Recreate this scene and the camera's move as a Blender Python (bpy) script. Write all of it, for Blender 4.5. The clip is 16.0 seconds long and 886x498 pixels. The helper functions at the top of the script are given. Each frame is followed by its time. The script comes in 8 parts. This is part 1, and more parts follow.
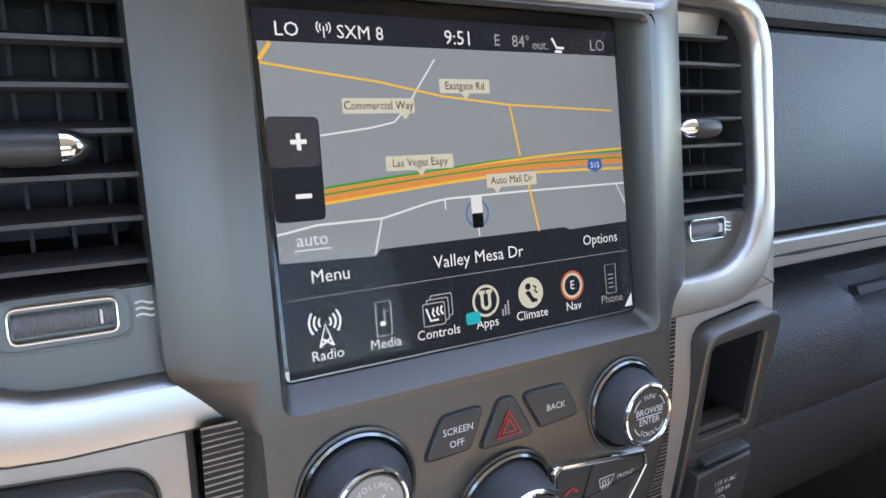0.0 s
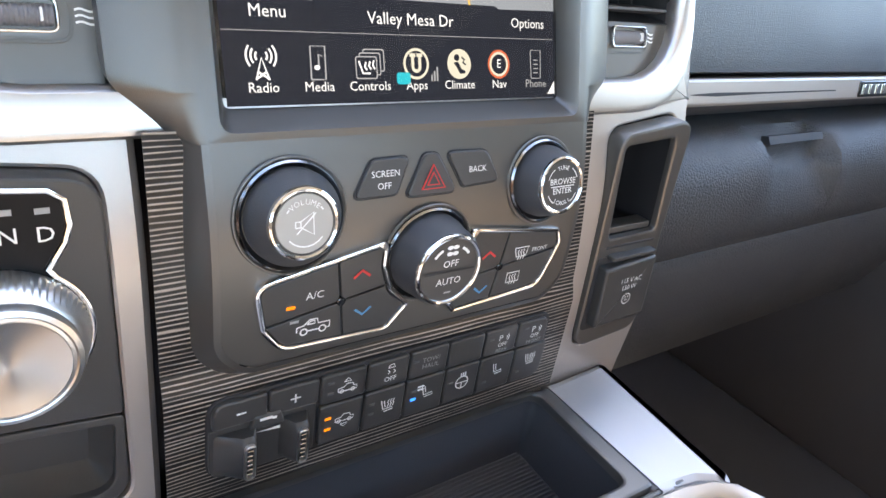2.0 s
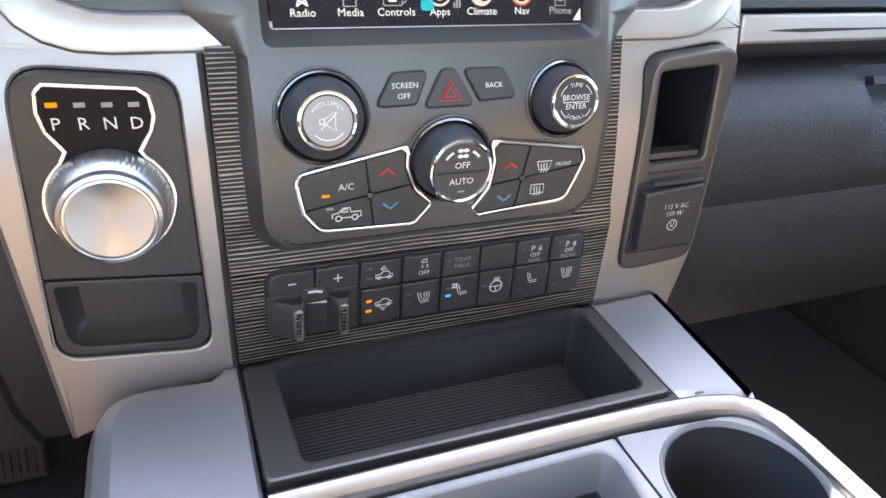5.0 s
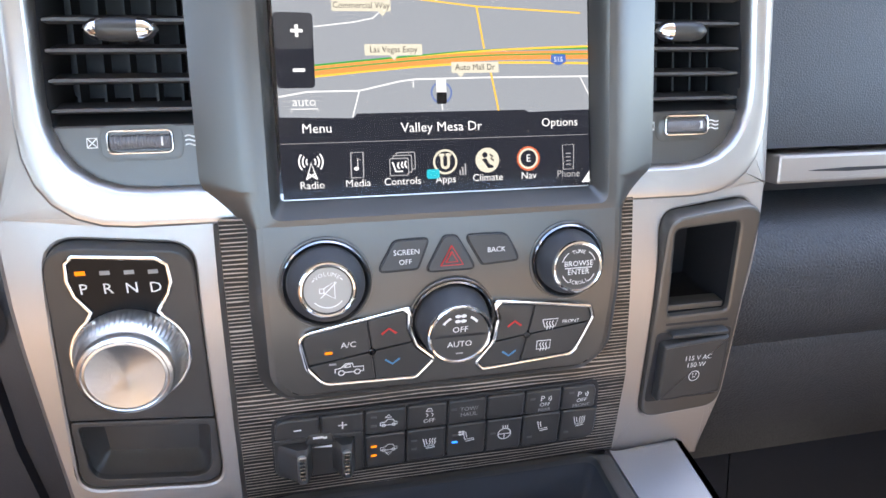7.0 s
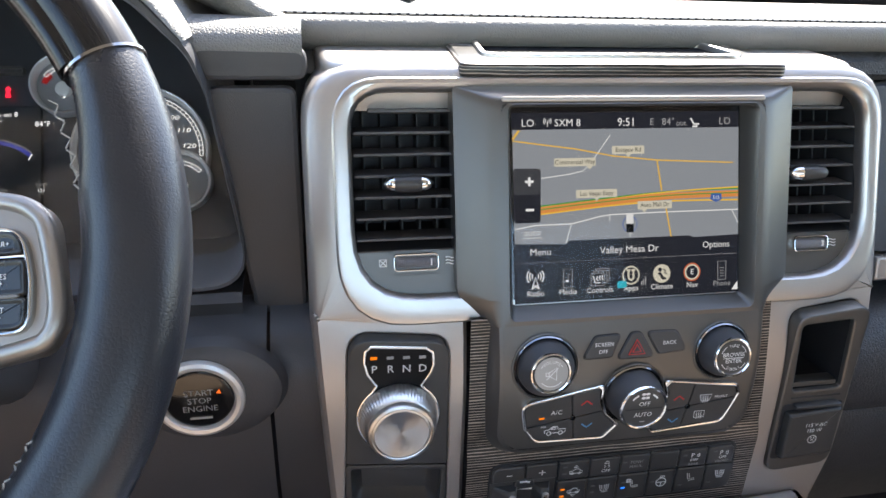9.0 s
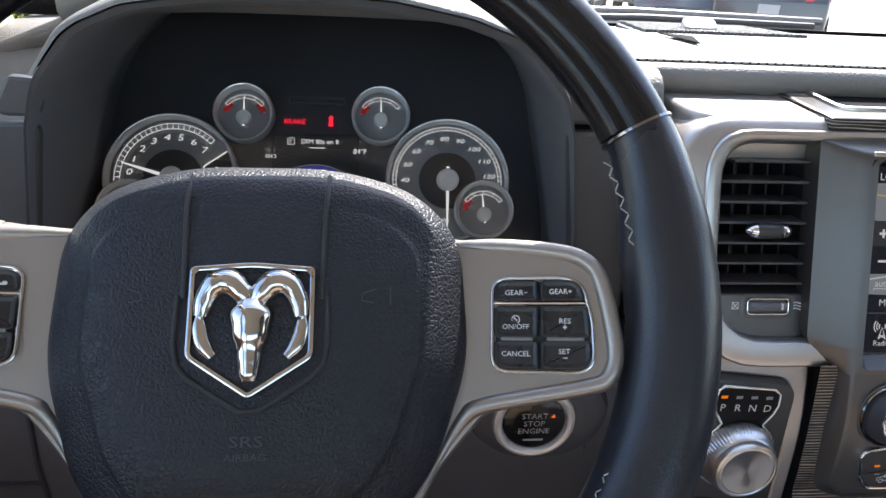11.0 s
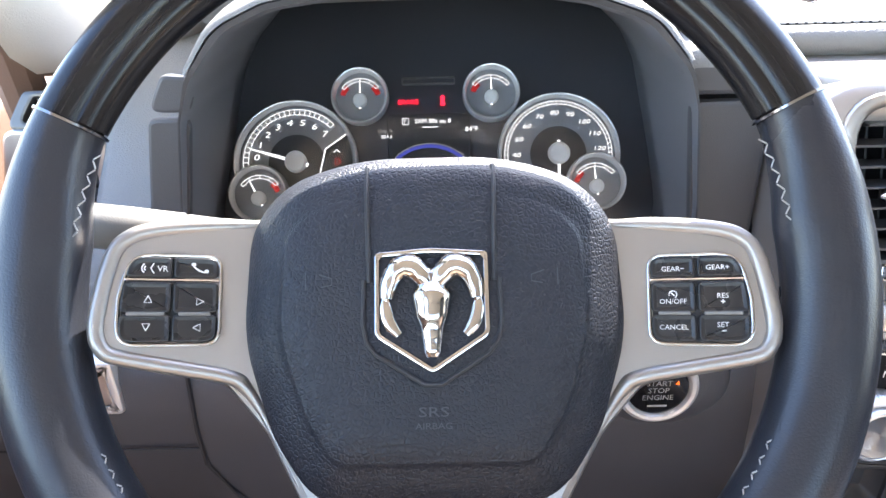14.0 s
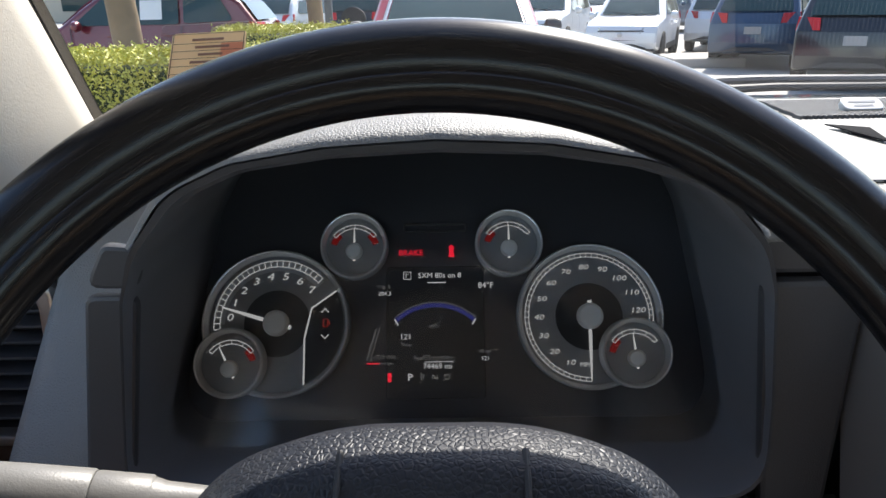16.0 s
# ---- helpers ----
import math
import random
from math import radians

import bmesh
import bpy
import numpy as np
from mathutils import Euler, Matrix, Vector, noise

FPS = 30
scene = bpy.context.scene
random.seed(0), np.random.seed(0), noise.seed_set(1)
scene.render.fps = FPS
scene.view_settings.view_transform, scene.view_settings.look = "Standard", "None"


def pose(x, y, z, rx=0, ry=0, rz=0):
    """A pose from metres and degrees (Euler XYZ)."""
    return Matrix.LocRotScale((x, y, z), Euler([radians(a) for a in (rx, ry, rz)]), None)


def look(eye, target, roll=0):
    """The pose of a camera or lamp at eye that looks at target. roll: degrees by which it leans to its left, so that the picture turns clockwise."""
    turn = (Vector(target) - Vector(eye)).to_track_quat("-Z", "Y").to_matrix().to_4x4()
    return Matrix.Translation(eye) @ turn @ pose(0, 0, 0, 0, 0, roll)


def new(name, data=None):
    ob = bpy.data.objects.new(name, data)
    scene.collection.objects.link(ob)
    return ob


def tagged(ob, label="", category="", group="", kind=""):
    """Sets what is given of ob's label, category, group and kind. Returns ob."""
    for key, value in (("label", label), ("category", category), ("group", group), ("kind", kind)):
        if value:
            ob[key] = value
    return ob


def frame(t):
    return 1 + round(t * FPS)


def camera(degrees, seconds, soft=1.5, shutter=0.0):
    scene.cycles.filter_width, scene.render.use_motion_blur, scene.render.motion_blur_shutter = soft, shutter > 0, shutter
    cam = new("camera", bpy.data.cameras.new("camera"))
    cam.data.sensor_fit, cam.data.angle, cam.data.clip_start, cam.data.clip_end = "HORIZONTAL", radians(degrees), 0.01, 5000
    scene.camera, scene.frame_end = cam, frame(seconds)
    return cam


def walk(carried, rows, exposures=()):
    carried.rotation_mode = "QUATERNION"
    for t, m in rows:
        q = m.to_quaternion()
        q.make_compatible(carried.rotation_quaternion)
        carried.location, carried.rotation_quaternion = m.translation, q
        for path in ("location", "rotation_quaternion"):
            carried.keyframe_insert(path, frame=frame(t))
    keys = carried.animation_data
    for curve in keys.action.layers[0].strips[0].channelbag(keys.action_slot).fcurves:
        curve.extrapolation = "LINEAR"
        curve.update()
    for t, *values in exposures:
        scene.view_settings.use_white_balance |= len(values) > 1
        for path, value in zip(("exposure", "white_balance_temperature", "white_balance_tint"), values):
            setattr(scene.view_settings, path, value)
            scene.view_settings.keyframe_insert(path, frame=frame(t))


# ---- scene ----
cam = camera(65.8, 16.0)
PATH = [
    (0, (-0.16, -0.182, 1.373), (0.848, 1.391, 0.66), 5.6),
    (0.5, (-0.166, -0.196, 1.359), (0.878, 1.349, 0.636), 6.8),
    (1, (-0.168, -0.211, 1.341), (0.9, 1.297, 0.576), 7.0),
    (1.5, (-0.17, -0.217, 1.331), (0.915, 1.242, 0.497), 9.3),
    (2, (-0.174, -0.231, 1.319), (0.935, 1.163, 0.409), 9.8),
    (2.5, (-0.177, -0.256, 1.308), (0.932, 1.1, 0.342), 9.0),
    (3, (-0.171, -0.278, 1.307), (0.785, 1.153, 0.288), 6.4),
    (5.3, (-0.124, -0.327, 1.317), (0.5, 1.296, 0.329), 4.1),
    (5.5, (-0.115, -0.328, 1.319), (0.468, 1.32, 0.347), 3.7),
    (6, (-0.097, -0.323, 1.334), (0.402, 1.371, 0.397), 1.9),
    (6.5, (-0.091, -0.316, 1.349), (0.358, 1.402, 0.429), 2.0),
    (7, (-0.087, -0.318, 1.374), (0.357, 1.419, 0.487), 2.5),
    (7.5, (-0.093, -0.324, 1.403), (0.363, 1.413, 0.522), 2.2),
    (8, (-0.117, -0.341, 1.424), (0.353, 1.38, 0.52), 2.5),
    (8.5, (-0.166, -0.369, 1.445), (0.29, 1.373, 0.576), 2.1),
    (9, (-0.222, -0.384, 1.469), (0.132, 1.403, 0.645), 2.1),
    (9.5, (-0.274, -0.385, 1.482), (0.021, 1.429, 0.695), 1.2),
    (10, (-0.326, -0.387, 1.491), (-0.062, 1.432, 0.703), 1.5),
    (10.2, (-0.355, -0.383, 1.496), (-0.102, 1.433, 0.698), 2.1),
    (12.3, (-0.478, -0.367, 1.477), (-0.393, 1.453, 0.652), 1.2),
    (12.5, (-0.481, -0.366, 1.476), (-0.4, 1.451, 0.643), 0.8),
    (13, (-0.486, -0.365, 1.475), (-0.436, 1.452, 0.642), -0.3),
    (13.5, (-0.485, -0.367, 1.48), (-0.472, 1.45, 0.644), -0.9),
    (14, (-0.482, -0.384, 1.506), (-0.494, 1.4, 0.603), -1.5),
    (14.5, (-0.479, -0.391, 1.531), (-0.49, 1.387, 0.615), -1.0),
    (15, (-0.474, -0.379, 1.557), (-0.522, 1.471, 0.799), -1.1),
    (15.5, (-0.473, -0.336, 1.555), (-0.521, 1.549, 0.889), -1.2),
    (16, (-0.482, -0.256, 1.531), (-0.51, 1.622, 0.842), -1.2),
]
EXPOSURES = ((0.0, 2.8, 6500, 10), (1.0, 3.15, 6800, 10), (2.5, 3.5, 7000, 10), (5.5, 3.4, 6800, 10), (7.0, 3.5, 6650, 12), (8.0, 3.3, 6600, 12), (8.5, 3.15, 6650, 12), (9.0, 2.6, 6700, 10), (9.5, 1.5, 6800, 10), (10.2, 1.4, 6700, 10), (12.3, 3.4, 6450, 13), (14.5, 3.4, 6500, 12), (15.0, 2.15, 6600, 10), (15.5, 1.2, 6600, 10), (16.0, 1.15, 6500, 10))
walk(cam, [(t, look(eye, target, roll)) for t, eye, target, roll in PATH], EXPOSURES)

# ---- world and sun ----
SUN_AZ, SUN_EL = 24.0, 46.0  # degrees to the right of straight ahead, and up
world = bpy.data.worlds.new("sky")
scene.world = world
world.use_nodes = True
wn = world.node_tree.nodes
sky = wn.new("ShaderNodeTexSky")
sky.sky_type, sky.sun_disc = "NISHITA", False
sky.sun_elevation, sky.sun_rotation = radians(SUN_EL), radians(SUN_AZ)
wn["Background"].inputs[1].default_value = 0.15
world.node_tree.links.new(sky.outputs[0], wn["Background"].inputs[0])
sun_data = bpy.data.lights.new("sun", "SUN")
sun_data.energy, sun_data.angle, sun_data.color = 4.5, radians(0.5), (1.0, 0.95, 0.87)
sun = new("sun", sun_data)
sun.matrix_world = look((math.sin(radians(SUN_AZ)) * 9, math.cos(radians(SUN_AZ)) * 9, 12), (0, 0, 12 - 9 * math.tan(radians(SUN_EL))))


# ---- materials ----
def material(name, base, rough=0.5, metal=0.0, grain=0.0, grain_size=400.0, vary=0.0, vary_size=14.0, cells=False, coat=0.0, ior=1.5):
    m = bpy.data.materials.new(name)
    m.use_nodes = True
    n, l = m.node_tree.nodes, m.node_tree.links
    b = n["Principled BSDF"]
    b.inputs["Base Color"].default_value = (*base, 1)
    b.inputs["Roughness"].default_value, b.inputs["Metallic"].default_value = rough, metal
    b.inputs["IOR"].default_value = ior
    b.inputs["Coat Weight"].default_value, b.inputs["Coat Roughness"].default_value = coat, 0.08
    place = n.new("ShaderNodeTexCoord")
    if vary:
        t = n.new("ShaderNodeTexNoise")
        t.inputs["Scale"].default_value, t.inputs["Detail"].default_value = vary_size, 6
        l.new(place.outputs["Object"], t.inputs["Vector"])
        mix = n.new("ShaderNodeMix")
        mix.data_type = "RGBA"
        mix.inputs[6].default_value = (*[c * (1 - vary) for c in base], 1)
        mix.inputs[7].default_value = (*[min(1, c * (1 + vary)) for c in base], 1)
        l.new(t.outputs["Fac"], mix.inputs[0])
        l.new(mix.outputs[2], b.inputs["Base Color"])
        r = n.new("ShaderNodeMapRange")
        r.inputs["To Min"].default_value, r.inputs["To Max"].default_value = max(0.02, rough - 0.10), min(1, rough + 0.10)
        l.new(t.outputs["Fac"], r.inputs["Value"])
        l.new(r.outputs[0], b.inputs["Roughness"])
    if grain:
        t = n.new("ShaderNodeTexVoronoi" if cells else "ShaderNodeTexNoise")
        t.inputs["Scale"].default_value = grain_size
        l.new(place.outputs["Object"], t.inputs["Vector"])
        height = t.outputs[0]
        if cells:
            # creased leather: cells with worn, uneven borders
            t.feature = "DISTANCE_TO_EDGE"
            wob, add = n.new("ShaderNodeTexNoise"), n.new("ShaderNodeMix")
            wob.inputs["Scale"].default_value, wob.inputs["Detail"].default_value = grain_size * 0.8, 2
            add.data_type, add.blend_type = "RGBA", "ADD"
            add.inputs[0].default_value = 0.35 / grain_size
            l.new(place.outputs["Object"], wob.inputs["Vector"])
            l.new(place.outputs["Object"], add.inputs[6])
            l.new(wob.outputs["Color"], add.inputs[7])
            l.new(add.outputs[2], t.inputs["Vector"])
            span = n.new("ShaderNodeMapRange")
            span.interpolation_type = "SMOOTHSTEP"
            span.inputs["From Min"].default_value, span.inputs["From Max"].default_value = 0.0, 0.28
            l.new(t.outputs[0], span.inputs["Value"])
            height = span.outputs[0]
        bump = n.new("ShaderNodeBump")
        bump.inputs["Strength"].default_value, bump.inputs["Distance"].default_value = grain, 0.00045 if cells else 0.0006
        l.new(height, bump.inputs["Height"])
        l.new(bump.outputs[0], b.inputs["Normal"])
    return m


def brushed(name, base, rough, metal, axis, size=900.0, strength=0.15):
    """Satin metal with fine lines that run along one axis."""
    m = material(name, base, rough, metal)
    n, l = m.node_tree.nodes, m.node_tree.links
    place, scale, t = n.new("ShaderNodeTexCoord"), n.new("ShaderNodeMapping"), n.new("ShaderNodeTexNoise")
    scale.inputs["Scale"].default_value = [8.0 if k == axis else size for k in range(3)]
    t.inputs["Scale"].default_value, t.inputs["Detail"].default_value = 1.0, 3
    l.new(place.outputs["Object"], scale.inputs[0])
    l.new(scale.outputs[0], t.inputs["Vector"])
    bump = n.new("ShaderNodeBump")
    bump.inputs["Strength"].default_value, bump.inputs["Distance"].default_value = strength, 0.0003
    l.new(t.outputs["Fac"], bump.inputs["Height"])
    l.new(bump.outputs[0], n["Principled BSDF"].inputs["Normal"])
    return m


def glow(name, color, strength):
    m = bpy.data.materials.new(name)
    m.use_nodes = True
    b = m.node_tree.nodes["Principled BSDF"]
    b.inputs["Base Color"].default_value = (0.01, 0.01, 0.01, 1)
    b.inputs["Emission Color"].default_value, b.inputs["Emission Strength"].default_value = (*color, 1), strength
    b.inputs["Roughness"].default_value, b.inputs["Specular IOR Level"].default_value = 0.5, 0.0
    return m


def clear(name, rough=0.02, gloss=1.0, ior=1.45, tint=(1, 1, 1)):
    """A thin pane: clear, with the mirror of its surface."""
    m = bpy.data.materials.new(name)
    m.use_nodes = True
    n, l = m.node_tree.nodes, m.node_tree.links
    n.remove(n["Principled BSDF"])
    a, b, f, mix = n.new("ShaderNodeBsdfTransparent"), n.new("ShaderNodeBsdfGlossy"), n.new("ShaderNodeFresnel"), n.new("ShaderNodeMixShader")
    a.inputs[0].default_value = (*tint, 1)
    b.inputs["Roughness"].default_value, b.inputs[0].default_value = rough, (gloss, gloss, gloss, 1)
    f.inputs[0].default_value = ior
    l.new(f.outputs[0], mix.inputs[0])
    l.new(a.outputs[0], mix.inputs[1])
    l.new(b.outputs[0], mix.inputs[2])
    l.new(mix.outputs[0], n["Material Output"].inputs[0])
    return m


def wood_trim(name):
    """Near-black wood veneer with fine level grain lines, under lacquer."""
    m = material(name, (0.03, 0.026, 0.024), 0.32)
    n, l = m.node_tree.nodes, m.node_tree.links
    b = n["Principled BSDF"]
    place = n.new("ShaderNodeTexCoord")

    def streak(across, along, detail, tilt):
        """Noise drawn out along the grain."""
        sc, t = n.new("ShaderNodeMapping"), n.new("ShaderNodeTexNoise")
        sc.inputs["Scale"].default_value, sc.inputs["Rotation"].default_value = (along, across * 0.2, across), (0, radians(tilt), 0)
        t.inputs["Scale"].default_value, t.inputs["Detail"].default_value, t.inputs["Roughness"].default_value = 1.0, detail, 0.6
        l.new(place.outputs["Object"], sc.inputs[0])
        l.new(sc.outputs[0], t.inputs["Vector"])
        return t.outputs["Fac"]

    def combine(kind, p, q):
        k = n.new("ShaderNodeMath")
        k.operation = kind
        l.new(p, k.inputs[0])
        if isinstance(q, float):
            k.inputs[1].default_value = q
        else:
            l.new(q, k.inputs[1])
        return k.outputs[0]

    bend, squeeze, wave = streak(22, 12, 2, 0), n.new("ShaderNodeMapping"), n.new("ShaderNodeTexWave")
    squeeze.inputs["Scale"].default_value = (0.09, 0.25, 1)
    wave.wave_type, wave.bands_direction = "BANDS", "Z"
    wave.inputs["Scale"].default_value, wave.inputs["Distortion"].default_value = 132, 4.5
    wave.inputs["Detail"].default_value, wave.inputs["Detail Scale"].default_value = 4, 1.1
    l.new(place.outputs["Object"], squeeze.inputs[0])
    l.new(squeeze.outputs[0], wave.inputs["Vector"])
    lines = combine("POWER", wave.outputs["Fac"], 4.0)
    broken = combine("MULTIPLY", lines, combine("MULTIPLY", combine("MULTIPLY", streak(420, 60, 5, 0.6), streak(60, 10, 2, 1.5)), 2.7))
    grain = combine("ADD", broken, combine("MULTIPLY", combine("MULTIPLY", streak(1500, 40, 3, -0.5), bend), 0.50))
    ramp = n.new("ShaderNodeValToRGB")
    ramp.color_ramp.elements[0].position, ramp.color_ramp.elements[0].color = 0.20, (0.008, 0.0072, 0.0068, 1)
    ramp.color_ramp.elements[1].position, ramp.color_ramp.elements[1].color = 0.78, (0.34, 0.295, 0.255, 1)
    bump = n.new("ShaderNodeBump")
    bump.inputs["Strength"].default_value, bump.inputs["Distance"].default_value = 0.35, 0.0005
    l.new(grain, ramp.inputs[0])
    l.new(ramp.outputs[0], b.inputs["Base Color"])
    l.new(grain, bump.inputs["Height"])
    l.new(bump.outputs[0], b.inputs["Normal"])
    b.inputs["Coat Weight"].default_value, b.inputs["Coat Roughness"].default_value, b.inputs["Specular IOR Level"].default_value = 0.22, 0.14, 0.3
    return m


def rim_wood(name, centre):
    """Near-black lacquered wood whose grain runs round the wheel."""
    m = material(name, (0.008, 0.008, 0.010), 0.22, ior=1.42)
    n, l = m.node_tree.nodes, m.node_tree.links
    b = n["Principled BSDF"]
    place, off, far, split, pack, t, ramp = (n.new("ShaderNode" + k) for k in ("TexCoord", "VectorMath", "VectorMath", "SeparateXYZ", "CombineXYZ", "TexNoise", "ValToRGB"))
    off.operation, far.operation = "SUBTRACT", "LENGTH"
    off.inputs[1].default_value = centre
    l.new(place.outputs["Object"], off.inputs[0])
    l.new(off.outputs[0], far.inputs[0])
    l.new(off.outputs[0], split.inputs[0])
    round_, slow = n.new("ShaderNodeMath"), n.new("ShaderNodeMath")
    round_.operation = slow.operation = "MULTIPLY"
    round_.inputs[1].default_value, slow.inputs[1].default_value = 1300, 55
    l.new(far.outputs["Value"], round_.inputs[0])
    l.new(split.outputs[0], slow.inputs[0])
    l.new(round_.outputs[0], pack.inputs[0])
    l.new(slow.outputs[0], pack.inputs[1])
    t.inputs["Scale"].default_value, t.inputs["Detail"].default_value = 1.0, 4
    l.new(pack.outputs[0], t.inputs["Vector"])
    ramp.color_ramp.elements[0].position, ramp.color_ramp.elements[0].color = 0.50, (0.006, 0.006, 0.007, 1)
    ramp.color_ramp.elements[1].position, ramp.color_ramp.elements[1].color = 0.82, (0.026, 0.022, 0.019, 1)
    l.new(t.outputs["Fac"], ramp.inputs[0])
    l.new(ramp.outputs[0], b.inputs["Base Color"])
    rough = n.new("ShaderNodeMapRange")
    rough.inputs["To Min"].default_value, rough.inputs["To Max"].default_value = 0.16, 0.32
    l.new(t.outputs["Fac"], rough.inputs["Value"])
    l.new(rough.outputs[0], b.inputs["Roughness"])
    return m


RIM_GLOSS = rim_wood("lacquered_dark_rim", (-0.4895, -0.096, 1.343))
SILVER = material("silver_paint", (0.43, 0.395, 0.365), 0.37, 0.65, 0.06, 1800, 0.06, 9)
RING = material("bright_satin_silver", (0.55, 0.525, 0.50), 0.32, 0.95, 0.03, 1500, 0.03, 10)
CHROME = material("chrome", (0.86, 0.86, 0.86), 0.07, 1.0)
BEZEL = material("graphite_soft_paint", (0.128, 0.123, 0.116), 0.34, 0.7, 0.08, 2200, 0.10, 12)
PLASTIC = material("black_grained_plastic", (0.062, 0.062, 0.067), 0.46, 0.0, 0.35, 900, 0.12, 16)
BUTTON = material("black_button_plastic", (0.044, 0.043, 0.042), 0.36, 0.0, 0.12, 1600, 0.10, 30)
GLOSSY = material("piano_black", (0.008, 0.008, 0.009), 0.12, 0.0, coat=0.5)
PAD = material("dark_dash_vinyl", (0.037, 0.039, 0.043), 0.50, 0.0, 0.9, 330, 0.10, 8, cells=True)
# black vinyl again, its base paled to carry the sun's glare in colour
TOP_PAD = material("sunlit_tone_dash_vinyl", (0.18, 0.176, 0.167), 0.55, 0.0, 0.55, 430, 0.12, 8, cells=True)
LEATHER = material("black_leather", (0.028, 0.030, 0.038), 0.36, 0.0, 0.45, 420, 0.12, 12, cells=True)
SMOOTH_LEATHER = material("smooth_black_leather", (0.019, 0.021, 0.027), 0.30, 0.0, 0.10, 500, 0.10, 12, cells=True)
AIRBAG = material("dark_blue_black_grained_cover", (0.014, 0.0155, 0.021), 0.44, 0.0, 0.6, 440, 0.12, 10, cells=True, ior=1.40)
WOOD = wood_trim("dark_wood_veneer")
RUBBER = material("black_rubber", (0.024, 0.024, 0.025), 0.6, 0.0, 0.2, 600)
GRIP = material("dark_grey_ribbed_rubber", (0.045, 0.046, 0.050), 0.5, 0.0, 0.2, 1500, 0.1, 30)
GEAR_WINDOW = material("black_gear_window", (0.006, 0.006, 0.007), 0.30, 0.0, 0.05, 1500, ior=1.25)
DARK = material("dark_inner_plastic", (0.020, 0.020, 0.022), 0.6)
CARPET = material("black_carpet", (0.025, 0.025, 0.027), 0.95, 0.0, 0.8, 500)
CREAM = material("cream_woven_trim", (0.60, 0.54, 0.45), 0.8, 0.0, 0.3, 700, 0.06, 5)
WHITE = material("white_print", (0.75, 0.75, 0.74), 0.5)
GREY_PRINT = material("grey_print", (0.32, 0.32, 0.32), 0.5)
RED_PRINT = material("red_print", (0.55, 0.03, 0.03), 0.5)
BLUE_PRINT = material("blue_print", (0.08, 0.25, 0.45), 0.5)
THREAD = material("pale_grey_thread", (0.33, 0.325, 0.31), 0.8)
MESH = material("black_speaker_mesh", (0.015, 0.015, 0.016), 0.95, 0.0, 0.6, 900, ior=1.15)
SPOKE = material("warm_satin_spoke_paint", (0.34, 0.315, 0.29), 0.36, 0.7, 0.05, 1800, 0.05, 9)
KEY = material("satin_black_key", (0.014, 0.014, 0.015), 0.28, 0.0, 0.05, 1600, 0.1, 30)
SMOKED = material("smoked_chrome", (0.30, 0.30, 0.31), 0.16, 1.0)
CHARCOAL = material("charcoal_matt_plastic", (0.16, 0.16, 0.175), 0.55, 0.0, 0.2, 900, 0.10, 16)
CLUSTER_BLACK = material("black_cluster_face", (0.040, 0.040, 0.047), 0.42, 0.0, 0.1, 1500, 0.1, 12)
EMBLEM = material("emblem_chrome", (0.58, 0.57, 0.56), 0.09, 1.0)
MARK = material("embossed_mark", (0.036, 0.039, 0.048), 0.45)
KEY_RIM = material("bright_key_rim", (0.55, 0.54, 0.53), 0.18, 1.0)
BIN = material("charcoal_bin_plastic", (0.045, 0.047, 0.055), 0.42, 0.0, 0.2, 900, 0.1, 12)
SPUN = brushed("spun_aluminium", (0.72, 0.71, 0.70), 0.28, 1.0, 0)
KNURL = material("knurled_aluminium", (0.74, 0.735, 0.72), 0.30, 0.95, 0.1, 2600)
SATIN = material("satin_aluminium", (0.66, 0.655, 0.64), 0.30, 1.0, 0.05, 1500)
# pale base puts the sunlight on the black stalk into its colour
STALK = material("paled_black_plastic", (0.17, 0.165, 0.155), 0.42, 0.0, 0.2, 900, 0.12, 20)
AMBER = glow("amber_lamp", (1.0, 0.24, 0.006), 0.17)
DARK_LAMP = material("unlit_lamp", (0.09, 0.09, 0.09), 0.4)
BLUE_LAMP = glow("blue_lamp", (0.02, 0.2, 1.0), 0.30)
RED_LAMP = glow("red_lamp", (1.0, 0.02, 0.05), 0.32)
PANE = clear("windscreen_glass", 0.0, 1.0, 1.42)
SCREEN_COVER = clear("display_cover", 0.03, 0.22, 1.33)
LENS = clear("cluster_lens", 0.10, 0.7, 1.42)


# ---- geometry helpers ----
def rpoly(pts, r=0.0, n=5, k=1):
    """A closed outline with rounded corners; each corner may carry a radius of its own; k: pieces per straight side."""
    out, count = [], len(pts)
    ends = []
    for i in range(count):
        p, a, b = Vector(pts[i][:2]), Vector(pts[i - 1][:2]), Vector(pts[(i + 1) % count][:2])
        rad = pts[i][2] if len(pts[i]) > 2 else r
        da, db = (a - p).normalized(), (b - p).normalized()
        ang = max(0.05, math.acos(max(-1, min(1, da.dot(db)))))
        cut = min(rad / math.tan(ang / 2), 0.49 * (a - p).length, 0.49 * (b - p).length)
        s, e = p + da * cut, p + db * cut
        ends.append([s.lerp(p, t).lerp(p.lerp(e, t), t) for t in [j / n for j in range(n + 1)]])
    for i in range(count):
        out += ends[i]
        s, e = ends[i][-1], ends[(i + 1) % count][0]
        out += [s.lerp(e, j / k) for j in range(1, k)]
    return [(v.x, v.y) for v in out]


def oval(cx, cy, rx, ry, n=48, start=0.0):
    return [(cx + rx * math.cos(start + 2 * math.pi * i / n), cy + ry * math.sin(start + 2 * math.pi * i / n)) for i in range(n)]


